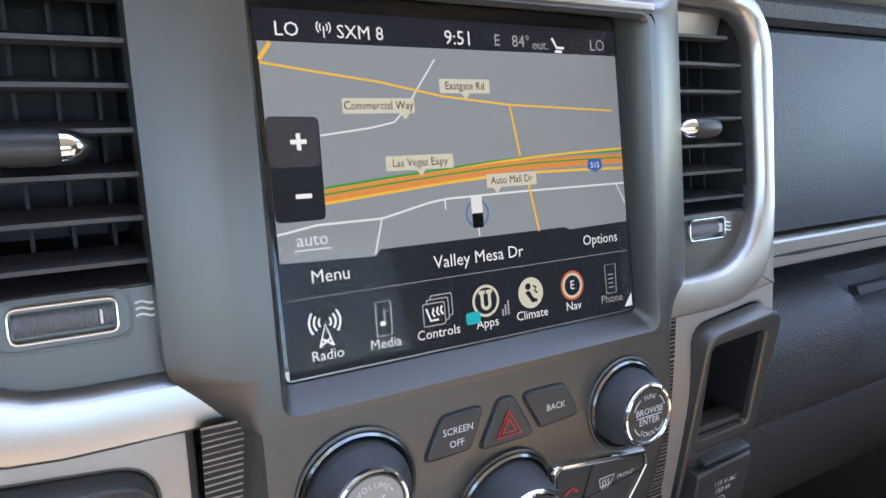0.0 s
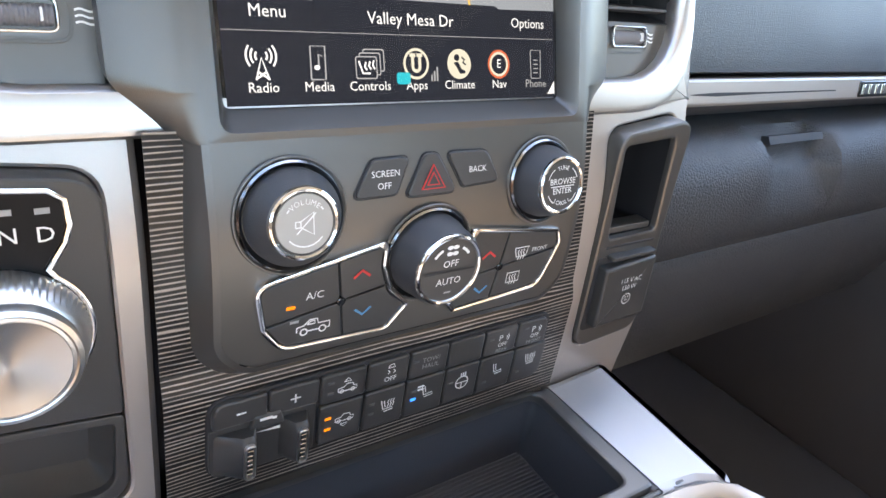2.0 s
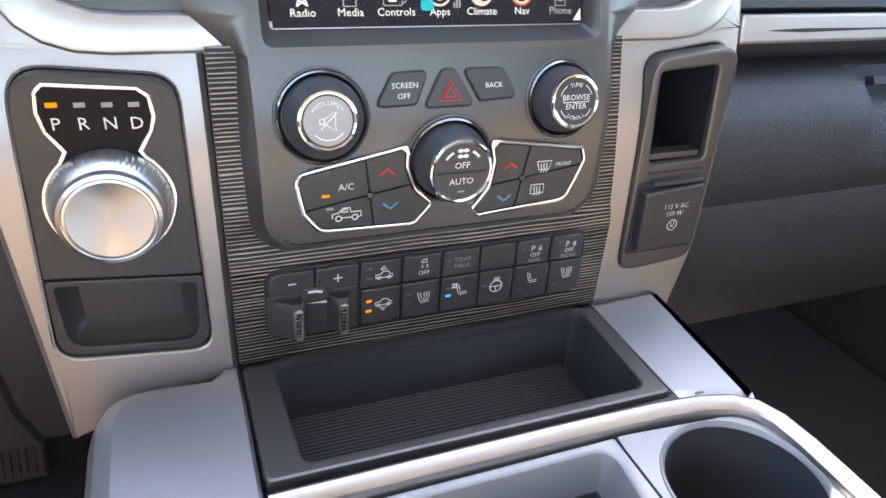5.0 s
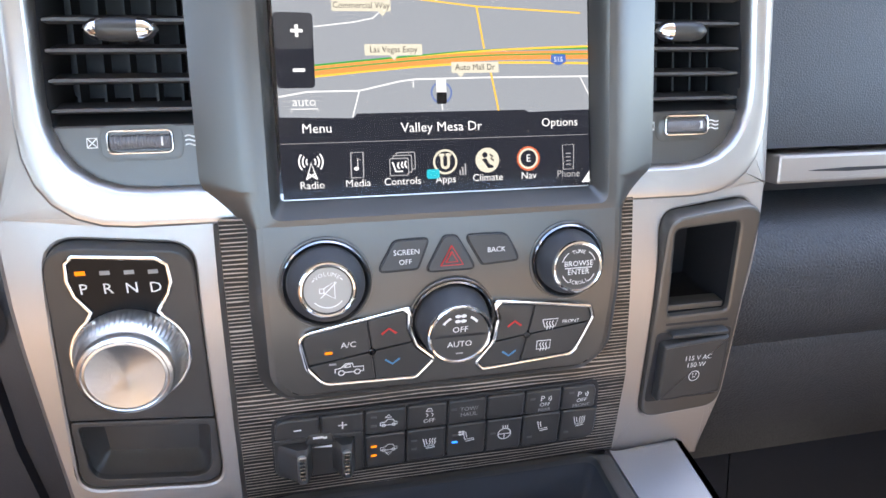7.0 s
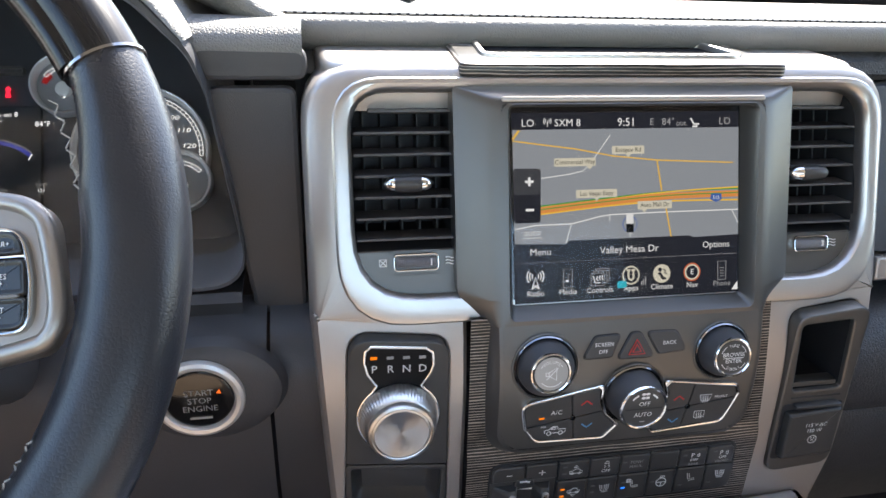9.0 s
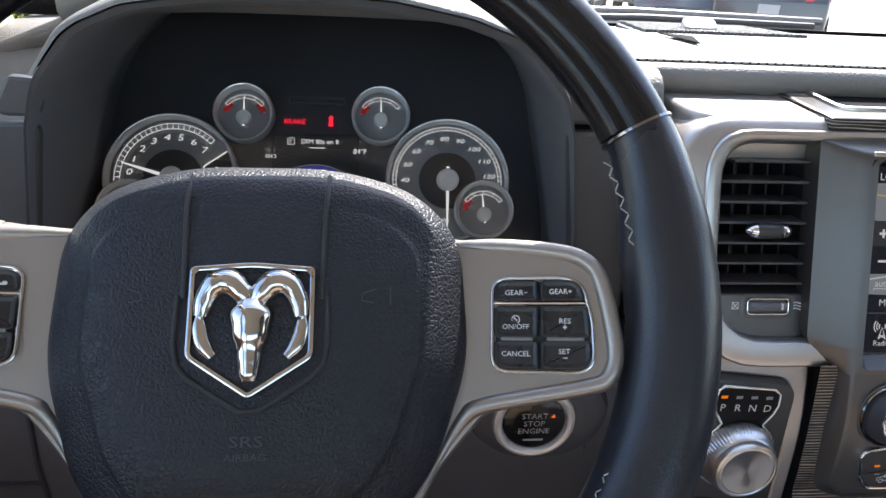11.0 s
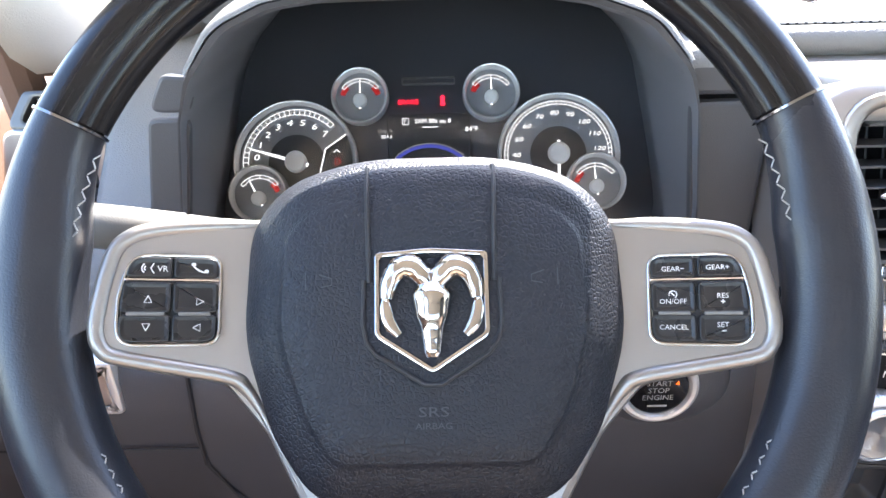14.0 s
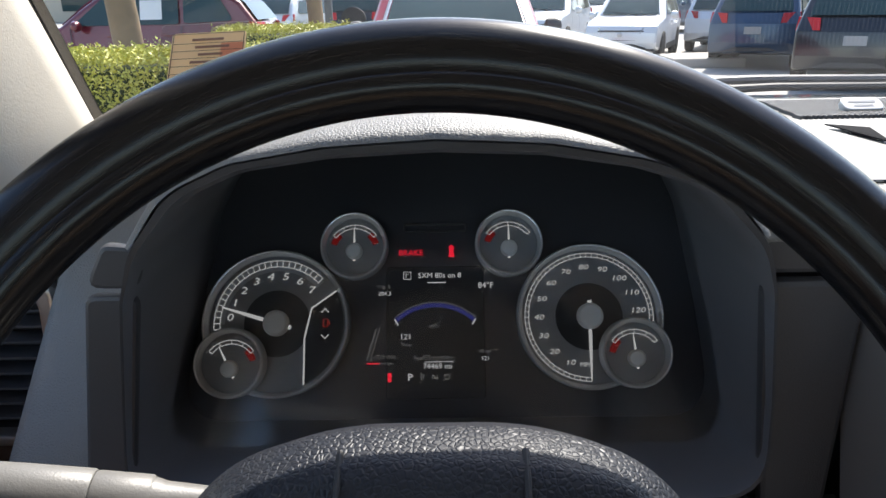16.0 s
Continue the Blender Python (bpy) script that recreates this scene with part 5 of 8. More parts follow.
xs = [-0.90 + 1.80 * i / 120 for i in range(121)]
top_rows = []
for k in range(26):
    t = k / 25
    row = []
    for x in xs:
        y = lip_y(x) + (0.72 - lip_y(x)) * t ** 1.2
        z = 1.4135 - 0.003 * t - (0.022 * max(0, (y - 0.36) / 0.36) ** 1.3)
        z -= 0.032 * max(0.0, min(1.0, (-0.735 - x) / 0.08))
        row.append((x, y, z + hood_rise(x, y)))
    top_rows.append(row)
lip_rows = []
for dy, dz in ((0.030, -0.028), (0.012, -0.026), (0.001, -0.021), (-0.006, -0.013), (-0.006, -0.006), (-0.002, -0.001)):
    lip_rows.append([(x, lip_y(x) + dy, 1.4135 + dz + hood_rise(x, lip_y(x)) - 0.032 * max(0.0, min(1.0, (-0.735 - x) / 0.08))) for x in xs])
part("top_pad", loft(lip_rows + top_rows, ring=False), TOP_PAD, dash, "grained black top pad, drawn pale for the sun on it", 60)
# a seam with stitches behind the lip
seam = [(x, 0.176, 1.4145) for x in [-0.262 + 1.15 * i / 60 for i in range(61)]]
part("seam", tube(seam, 0.0012, 6), DARK, dash)
seam2 = [(-0.262 - 0.13 * t, 0.176 + 0.26 * t, 1.4145 + 0.001) for t in [i / 12 for i in range(13)]]
part("seam", tube(seam2, 0.0012, 6), DARK, dash)
stitches = [tube([(x, 0.1735, 1.4150), (x + 0.0045, 0.1735, 1.4150)], 0.0006, 5) for x in [-0.26 + i * 0.0072 for i in range(155)]]
part("stitching", join(*stitches), THREAD, dash, "dark stitched seam")["kind"] = "stuff"
# dark face under the lip
part("face", prism([(0.19, 1.395), (0.168, 1.39), (0.160, 1.38), (0.158, 1.372), (0.175, 1.36), (0.20, 1.10)], [-0.235, -0.1, 0.1, 0.21, 0.5, 0.90]), PLASTIC, dash)
# passenger side
xs_p = [0.200 + 0.70 * i / 10 for i in range(11)]
part("passenger_top_roll", prism([(0.17, 1.392), (0.158, 1.39), (0.149, 1.384), (0.146, 1.374), (0.152, 1.368), (0.17, 1.366)], xs_p), PAD, dash)
glove = thing("upper_glovebox", (0.55, 0.12, 1.225), "smooth dark upper glovebox door with a satin strip", "glovebox")
part("door", prism([(0.17, 1.366), (0.150, 1.366), (0.1455, 1.3635), (0.1435, 1.358), (0.125, 1.315), (0.108, 1.270), (0.0985, 1.238), (0.0965, 1.2265), (0.10, 1.2245), (0.14, 1.2235)], xs_p), material("smooth_dark_vinyl", (0.040, 0.044, 0.052), 0.42, 0.0, 0.35, 500, 0.06, 8, cells=True), glove)
STRIP = flat(0.0885, 0.2)
strip = part("strip", plate(STRIP, rpoly(box2(0.268, 1.2010, 0.89, 1.2225), 0.003, 4), -0.03, 0.003, 0.0025), SILVER, glove, "satin silver strip")
part("groove", plate(STRIP, rpoly([(0.284, 1.2105), (0.33, 1.2118), (0.40, 1.2112), (0.52, 1.211), (0.52, 1.2098), (0.40, 1.2096), (0.33, 1.2088)], 0.0006, 2), 0.0025, 0.0034, 0.0002), DARK, strip)
badge = thing("trim_badge", STRIP.at(0.60, 1.21, 0.003), "small chrome badge of plain bars on the satin strip", "badge")
part("plate", plate(STRIP, rpoly(box2(0.565, 1.203, 0.668, 1.2185), 0.003, 4), 0.002, 0.0045, 0.001), GLOSSY, badge)
for i in range(7):
    part("bar", plate(STRIP, box2(0.572 + i * 0.0135, 1.206, 0.580 + i * 0.0135, 1.2155), 0.004, 0.0058, 0.0006), CHROME, badge)
part("shadow_gap", prism([(0.12, 1.200), (0.105, 1.197), (0.115, 1.185), (0.135, 1.176), (0.15, 1.165)], xs_p), PLASTIC, dash)
lower = thing("lower_glovebox", (0.55, 0.1, 0.98), "black grained lower glovebox with a handle recess", "glovebox")


def glove_profile(d):
    return [(0.15, 1.176), (0.098, 1.1775), (0.072, 1.1725), (0.057, 1.160 - d), (0.050, 1.145 - d), (0.049, 1.11), (0.058, 1.085), (0.066, 1.074), (0.062, 1.066), (0.080, 0.99), (0.12, 0.90), (0.22, 0.84)]


hx = [0.196, 0.25, 0.33, 0.375, 0.395, 0.41, 0.47, 0.50, 0.515, 0.53, 0.60, 0.70, 0.80, 0.90]
secs = []
for x in hx:
    dent = 1.0 if 0.405 <= x <= 0.51 else 0.0
    pr = [(y + (0.018 if dent and 1.13 < z < 1.1745 else 0), z - (0.010 if dent and z > 1.15 and z < 1.176 else 0)) for y, z in glove_profile(0)]
    secs.append([(x, y, z) for y, z in pr])
part("body", loft(secs, ring=False), PAD, lower, sharp=50)
# bar in a darker colour, to read as the recess's shade
part("handle", closed_prism([(0.085, 1.172), (0.078, 1.174), (0.074, 1.168), (0.082, 1.164)], [0.414, 0.418, 0.502, 0.506]), DARK, lower, "dark bar that stands for the shade in the handle recess")

# ---- driver's side: hood, faces and knee panel ----
ARCH = [(-0.703, 1.215), (-0.690, 1.29), (-0.676, 1.366), (-0.664, 1.393), (-0.634, 1.427), (-0.600, 1.441), (-0.550, 1.4475), (-0.490, 1.450), (-0.430, 1.4475), (-0.380, 1.440), (-0.341, 1.428), (-0.306, 1.393), (-0.296, 1.366), (-0.285, 1.29), (-0.278, 1.215)]


def arch(grow, y, drop=0.0):
    c = Vector((-0.4915, 1.33))
    out = []
    for x, z in rpoly(ARCH, 0.05, 6, 2):
        d = Vector((x, z)) - c
        d = d.normalized() * grow
        d.x *= 1 - 0.7 * max(0.0, min(1.0, (1.42 - z) / 0.05))
        out.append((x + d.x, y + 0.15 * max(0.0, z - 1.40) + 0.05 * max(0.0, 1.40 - z), max(z + d.y - drop, 1.205)))
    return out


hood = thing("instrument_hood", (-0.49, 0.12, 1.205), "black hood and surround of the instrument cluster", "dashboard")
loops = [arch(0.012, 0.160), arch(0.011, 0.128), arch(0.010, 0.114), arch(0.0075, 0.1075), arch(0.003, 0.1085), arch(0.0, 0.114), arch(-0.001, 0.17), arch(-0.002, 0.235), arch(-0.003, 0.33)]
part("inner_shroud", loft(loops[4:]), CHARCOAL, hood)
part("rim", loft(loops[:5]), PLASTIC, hood)
hood_rows = []
over = [i for i, q in enumerate(arch(0.0, 0.0)) if q[2] > 1.396]
for grow, y, dz in ((0.009, 0.1065, 0), (0.0120, 0.108, 0), (0.0145, 0.115, 0.0), (0.0165, 0.13, 0), (0.0195, 0.16, 0), (0.0215, 0.20, 0), (0.021, 0.27, -0.003), (0.015, 0.38, -0.03)):
    full = arch(grow, y)
    hood_rows.append([(full[i][0], full[i][1], full[i][2] + dz) for i in over])
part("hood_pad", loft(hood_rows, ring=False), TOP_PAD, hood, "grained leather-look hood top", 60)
# face either side of the cluster
FACE = flat(0.122, 0.0)
part("left_pillar_strip", plate(FACE, rpoly([(-0.737, 1.200), (-0.7045, 1.200), (-0.6735, 1.365), (-0.7065, 1.365)], 0.008, 4), -0.006, 0.0, 0.003), PLASTIC, hood)
part("left_cap", plate(FACE, rpoly([(-0.7065, 1.369), (-0.6735, 1.369), (-0.6640, 1.396), (-0.690, 1.398)], 0.008, 4), -0.006, 0.0, 0.003), PLASTIC, hood)
part("right_panel", plate(FACE, rpoly([(-0.2750, 1.185), (-0.2335, 1.185), (-0.2335, 1.369), (-0.2975, 1.369)], 0.009, 4), -0.006, 0.001, 0.004), PLASTIC, hood)
part("right_cap", plate(FACE, rpoly([(-0.2975, 1.373), (-0.225, 1.373), (-0.225, 1.396), (-0.3065, 1.398)], 0.009, 4), -0.006, 0.001, 0.004), PLASTIC, hood)
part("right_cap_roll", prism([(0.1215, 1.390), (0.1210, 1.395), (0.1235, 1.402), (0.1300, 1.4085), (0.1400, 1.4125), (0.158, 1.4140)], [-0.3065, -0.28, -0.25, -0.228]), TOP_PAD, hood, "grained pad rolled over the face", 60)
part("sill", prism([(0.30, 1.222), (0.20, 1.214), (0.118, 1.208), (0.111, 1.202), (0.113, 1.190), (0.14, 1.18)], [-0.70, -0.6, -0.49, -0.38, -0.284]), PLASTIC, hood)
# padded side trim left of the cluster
side = thing("side_trim", (-0.765, 0.16, 1.2), "grained leather side trim beside the instruments, paled for the light on it", "trim")
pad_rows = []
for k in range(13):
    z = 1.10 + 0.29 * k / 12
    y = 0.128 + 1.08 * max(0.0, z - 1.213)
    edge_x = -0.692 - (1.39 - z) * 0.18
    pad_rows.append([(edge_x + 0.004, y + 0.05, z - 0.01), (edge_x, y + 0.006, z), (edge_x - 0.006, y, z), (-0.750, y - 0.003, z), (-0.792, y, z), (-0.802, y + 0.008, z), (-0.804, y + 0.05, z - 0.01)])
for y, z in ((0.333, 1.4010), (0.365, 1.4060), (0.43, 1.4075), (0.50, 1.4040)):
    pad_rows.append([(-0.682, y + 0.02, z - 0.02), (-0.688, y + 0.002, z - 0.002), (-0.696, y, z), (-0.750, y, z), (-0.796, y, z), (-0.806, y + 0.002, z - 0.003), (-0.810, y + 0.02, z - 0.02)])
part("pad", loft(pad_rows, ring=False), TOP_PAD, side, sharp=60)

# knee panel
knee = thing("knee_panel", (-0.5, 0.1, 0.9), "smooth black lower dashboard panel under the steering wheel", "dashboard")
kprof = [(0.135, 1.196), (0.115, 1.192), (0.095, 1.184), (0.078, 1.170), (0.071, 1.150), (0.069, 1.11), (0.073, 1.05), (0.090, 0.97), (0.130, 0.90), (0.22, 0.86)]
part("left_lower", prism([(y + 0.012, z) for y, z in kprof], [-0.915, -0.85, -0.78, -0.701]), PLASTIC, knee)
part("seam", tube([(x, 0.0795, 1.079) for x in (-0.91, -0.85, -0.78, -0.703)], 0.0011, 6), DARK, knee)
part("main_panel", prism(kprof, [-0.6975, -0.65, -0.5, -0.4, -0.3, -0.266]), PLASTIC, knee)
part("right_return", prism([(y + 0.006, z) for y, z in kprof], [-0.2635, -0.25, -0.232, -0.215]), PLASTIC, knee)
part("fold", tube([(-0.6975, 0.071, 1.17), (-0.6990, 0.068, 1.11), (-0.6980, 0.070, 1.07), (-0.680, 0.075, 1.03), (-0.65, 0.09, 0.97)], 0.0021, 6), DARK, knee)
# lamp switch
PALE_RING = material("pale_satin_ring", (0.72, 0.71, 0.69), 0.35, 0.5)
lamp_sw = thing("headlamp_switch", (-0.787, 0.08, 1.115), "silver-framed headlamp switch panel", "switch")
LS = flat(0.082, 0.0)
lo = rpoly(box2(-0.850, 1.119, -0.762, 1.174), 0.006, 5, 3)
part("frame", frame_ring(LS, lo, inset(lo, 0.009), -0.01, 0.004, 0.003), PALE_RING, lamp_sw)
part("panel", plate(LS, inset(lo, 0.009), -0.01, 0.0015, 0.001), SILVER, lamp_sw)
part("dimmer", lathe([(0.012, 0.0), (0.012, 0.010), (0.010, 0.012), (0.0, 0.012)], LS.m(-0.800, 1.150), 40, cap1=False), RUBBER, lamp_sw)
for i in range(4):
    part("mark", plate(LS, box2(-0.806 + i * 0.007, 1.130, -0.803 + i * 0.007, 1.134), 0.001, 0.0022, 0.0003), WHITE, lamp_sw)

# start button in its oval bulge
start = thing("start_button", (-0.314, 0.06, 1.152), "round black engine start button in a satin ring", "button")
SB = flat(0.060, 0.0)
m = SB.m(-0.3145, 1.1520)
part("bulge", loft([[m @ Vector((x * k + 0.006, y * k, w)) for x, y in oval(0, 0, 0.058, 0.045, 48)] for k, w in ((1.0, -0.012), (0.92, -0.003), (0.80, 0.0005), (0.6, 0.0015))], False, True), PLASTIC, start)
part("ring", lathe([(0.0325, -0.001), (0.0330, 0.003), (0.0320, 0.0055), (0.0295, 0.0068), (0.0268, 0.0062), (0.0252, 0.004), (0.0248, 0.0)], m, 64, cap1=False), PALE_RING, start, "pale satin ring")
part("cap", lathe([(0.0246, 0.0), (0.0244, 0.004), (0.0225, 0.0048), (0.0, 0.0046)], m, 64, cap1=False), GLOSSY, start)
ms = SB.m(-0.3145, 1.1520, 0.0052)
for text, dy in (("START", 0.0065), ("STOP", -0.0005), ("ENGINE", -0.0075)):
    words(text, 0.0072, ms @ Matrix.Translation((0, dy, 0)), GREY_PRINT, start)
strokes("run_bar", [[(-0.008, -0.0155), (0.008, -0.0155)]], 0.002, ms, GREY_PRINT, start)
part("lamp", sheet([(0.0125, 0.0060), (0.0160, 0.0052), (0.0150, 0.0092)], ms), glow("orange_lamp", (1.0, 0.16, 0.02), 0.22), start, "small orange arrow lamp", fix=False)

# ---- left vents ----
lv = thing("side_vent", (-0.885, 0.25, 1.17), "black slatted side vent in a bright silver frame", "air vent")
LV = flat(0.250, 0.05)
lo = rpoly([(-0.941, 1.17), (-0.815, 1.17), (-0.807, 1.321), (-0.904, 1.321)], 0.014, 5, 6)
li = rpoly([(-0.924, 1.18), (-0.828, 1.18), (-0.821, 1.307), (-0.892, 1.307)], 0.010, 5, 6)
part("frame", frame_ring(LV, lo, li, -0.03, 0.006, 0.003, deep=-0.02), RING, lv)
part("housing", dish(LV, li, 0.05, -0.01), DARK, lv)
for i in range(8):
    z = 1.190 + i * 0.0145
    part("slat", loft([[LV.at(x, z + dz, w) for dz, w in ((-0.001, -0.008), (0.001, -0.008), (0.004, -0.026), (0.002, -0.026))] for x in (-0.915 + (z - 1.19) * 0.2, -0.826)], True, True), PLASTIC, lv)
dv = thing("window_demister", (-0.845, 0.27, 1.32), "small black slatted window demister vent", "air vent")
DV = flat(0.262 - 0.13 * 0.4, 0.4)
lo = rpoly([(-0.905, 1.319), (-0.795, 1.321), (-0.800, 1.356), (-0.885, 1.354)], 0.008, 5, 4)
li = rpoly([(-0.888, 1.326), (-0.805, 1.328), (-0.809, 1.349), (-0.875, 1.348)], 0.004, 5, 4)
part("frame", frame_ring(DV, lo, li, -0.05, 0.002, 0.003, deep=-0.02), BEZEL, dv)
part("housing", dish(DV, li, 0.03, -0.01), DARK, dv)
for i in range(5):
    x = -0.874 + i * 0.0155
    part("slat", loft([[DV.at(x + dx, z, w) for dx, w in ((0, -0.004), (0.0015, -0.004), (0.008, -0.022), (0.006, -0.022))] for z in (1.328, 1.348)], True, True), PLASTIC, dv)

# ---- dash-top speaker, paper and cowl ----
spk = thing("dash_speaker", (-0.03, 0.525, 1.395), "black slotted speaker grille at the windscreen's foot", "speaker")
SG = Plane(Matrix.Translation((-0.030, 0.522, 1.4052)) @ pose(0, 0, 0, -1.5, 0, 0))
gl = rpoly([(-0.106, -0.088), (0.106, -0.088), (0.090, 0.058), (-0.090, 0.058)], 0.008, 4, 3)
part("tray", plate(SG, gl, -0.030, 0.001, 0.001), DARK, spk)
for i in range(39):
    x = -0.0988 + i * 0.0052
    y0, y1 = -0.083, 0.053 - max(0.0, abs(x) - 0.084) * 8.0
    part("rib", loft([[SG.at(x + a, y, w) for a, w in ((-0.0012, 0.0), (-0.0008, 0.005), (0.0008, 0.005), (0.0012, 0.0))] for y in (y0, y1)], True, True), PLASTIC, spk)
NP = Plane(SG.m(-0.018, -0.050, 0.005) @ pose(0, 0, 0, 32, 0, 0))
tag = part("name_plate", plate(NP, rpoly(box2(-0.021, -0.002, 0.021, 0.018), 0.008, 5), -0.004, 0.0030, 0.0012), material("pale_plate", (0.62, 0.61, 0.58), 0.4, 0.3), spk, "small satin name plate")
strokes("plate_bar", [[(-0.014, 0.0105), (0.014, 0.0105)], [(-0.010, 0.0045), (0.010, 0.0045)]], 0.0028, NP.m(0, 0, 0.0032), GREY_PRINT, spk)
slip = solid("paper_slip", plate(Plane(Matrix.Translation((0, 0, 1.4145))), [(-0.139, 0.376), (-0.130, 0.300), (-0.1275, 0.294), (-0.109, 0.356)], 0, 0.0012, 0.0003), MESH, "dark flat scrap lying on the dashboard top", "scrap")
cowl = thing("wiper_cowl", (0, 0.9, 1.34), "glossy black cowl and wiper outside the windscreen", "cowl")
part("cowl_panel", loft([[(x, y - 0.30 * (x / 0.9) ** 2, z) for x in [-0.9 + 0.15 * i for i in range(13)]] for y, z in ((0.67, 1.365), (0.76, 1.375), (0.90, 1.370), (1.02, 1.345), (1.05, 1.30))], ring=False), GLOSSY, cowl)
part("wiper_arm", tube([(0.35, 0.86, 1.395), (0.0, 0.84, 1.402), (-0.32, 0.80, 1.40)], 0.007, 8), PLASTIC, cowl)
part("wiper_blade", tube([(0.30, 0.80, 1.392), (0.0, 0.785, 1.397), (-0.36, 0.74, 1.392)], 0.006, 8), RUBBER, cowl)
part("wiper_arm", tube([(-0.20, 0.86, 1.39), (-0.55, 0.70, 1.395), (-0.75, 0.56, 1.40)], 0.007, 8), PLASTIC, cowl)

# price card hung behind the windscreen
def paper(name, color):
    """Thin paper that the daylight shines through."""
    m = bpy.data.materials.new(name)
    m.use_nodes = True
    n, l = m.node_tree.nodes, m.node_tree.links
    n.remove(n["Principled BSDF"])
    a, b, mix = n.new("ShaderNodeBsdfDiffuse"), n.new("ShaderNodeBsdfTranslucent"), n.new("ShaderNodeMixShader")
    a.inputs[0].default_value, b.inputs[0].default_value, mix.inputs[0].default_value = (*color, 1), (*color, 1), 0.5
    l.new(a.outputs[0], mix.inputs[1])
    l.new(b.outputs[0], mix.inputs[2])
    l.new(mix.outputs[0], n["Material Output"].inputs[0])
    return m


card = thing("price_card", (-0.68, 0.335, 1.45), "cream and red price card in a clear sleeve on the windscreen", "card")
CD = Plane(Matrix.Translation((-0.676, 0.325, 1.482)) @ Matrix(((0.995, 0, 0.1), (0.08, 0.62, -0.78), (0.03, 0.78, 0.62))).to_4x4())
part("sleeve", plate(CD, rpoly(box2(-0.047, -0.032, 0.032, 0.042), 0.003, 3), 0.0, 0.0006, 0.0001), clear("sleeve_film", 0.15, 0.5, 1.25, (0.92, 0.92, 0.90)), card).visible_shadow = False
part("paper", plate(CD, rpoly(box2(-0.037, -0.024, 0.024, 0.032), 0.003, 3), 0.001, 0.0016, 0.0002), paper("cream_card", (0.85, 0.68, 0.44)), card)
part("red_field", sheet(box2(0.004, -0.014, 0.0225, 0.0205), CD.m(0, 0, 0.0019)), paper("red_card_field", (0.72, 0.34, 0.22)), card, fix=False)
for i in range(6):
    strokes("rule", [[(-0.035, 0.021 - i * 0.0072), (0.022, 0.021 - i * 0.0072)]], 0.0005, CD.m(0, 0, 0.0022), DARK, card)
    strokes("writing_bar", [[(-0.020 + (i % 3) * 0.003, 0.0245 - i * 0.0072), (0.006 + (i % 2) * 0.005, 0.0245 - i * 0.0072)]], 0.0024, CD.m(0, 0, 0.0022), material("brown_card_print", (0.20, 0.11, 0.07), 0.7) if i == 0 else bpy.data.materials["brown_card_print"], card)
strokes("border", [[(-0.0355, -0.0225), (0.0225, -0.0225), (0.0225, 0.0305), (-0.0355, 0.0305), (-0.0355, -0.0225)]], 0.0009, CD.m(0, 0, 0.0022), DARK, card)

# ---- centre console ----
console = thing("centre_console", (0, -0.2, 0.56), "satin silver centre console with an open bin", "console")
CZ = 1.043
TOP = Plane(Matrix.Translation((0, 0, CZ)))
con_mat = material("console_silver", (0.42, 0.42, 0.43), 0.40, 0.7, 0.08, 1500, 0.05, 9)
for name, loop in (("left_top", [(-0.206, -0.62, 0.02), (-0.1205, -0.62, 0.002), (-0.1205, 0.010, 0.002), (-0.206, 0.016, 0.045)]), ("right_top", [(0.1195, -0.0955, 0.002), (0.1480, -0.1000, 0.004), (0.1705, -0.1120, 0.004), (0.1810, 0.014, 0.004), (0.1195, 0.010, 0.002)])):
    lp = rpoly(loop, 0.004, 5, 6)
    soft = 2.2 if name == "left_top" else 1.0
    loops = [[(x * (1.0 if abs(x) < 0.13 else 0.96), y, 0.60) for x, y in lp], TOP.loop(inset(lp, -0.002), -0.06)]
    for d, w in ((0.0, -0.014), (0.0018, -0.006), (0.004, -0.0018), (0.008, 0.0)):
        wide = inset(lp, d * soft)
        loops.append([TOP.at(q[0], q[1], w * soft) if p[0] < -0.135 else TOP.at(max(q[0], p[0] - 0.002) if soft > 1 else (min(q[0], p[0] + 0.0015) if p[0] < 0.13 else q[0]), q[1], w if p[0] > 0.13 else w * 0.25) for p, q in zip(lp, wide)])
    part(name, loft(loops, False, True), con_mat, console)
bo = rpoly([(-0.1185, -0.087), (0.1185, -0.089), (0.1185, 0.0035), (-0.1195, 0.0035)], 0.005, 5, 8)
bi = rpoly([(-0.099, -0.079), (0.105, -0.080), (0.1075, 0.003), (-0.102, 0.003)], 0.008, 5, 8)
bn = thing("open_bin", (0, -0.04, 0.97), "empty black open bin with a ribbed rubber mat", "storage bin")
part("rim", frame_ring(TOP, bo, bi, -0.02, 0.0025, 0.002, deep=-0.01), BEZEL, bn)
part("bowl", dish(TOP, bi, 0.040, -0.004, 0.006), BIN, bn)
mat_ = material("mat_rubber", (0.075, 0.075, 0.08), 0.35)
ribs = [loft([[(x, -0.076 + i * 0.0029 + a, 1.0000 + w) for a, w in ((-0.0010, 0.0), (-0.0004, 0.0016), (0.0004, 0.0016), (0.0010, 0.0))] for x in (-0.094, 0.098)], True, True) for i in range(27)]
for rib in ribs:
    part("mat_rib", rib, mat_, bn)

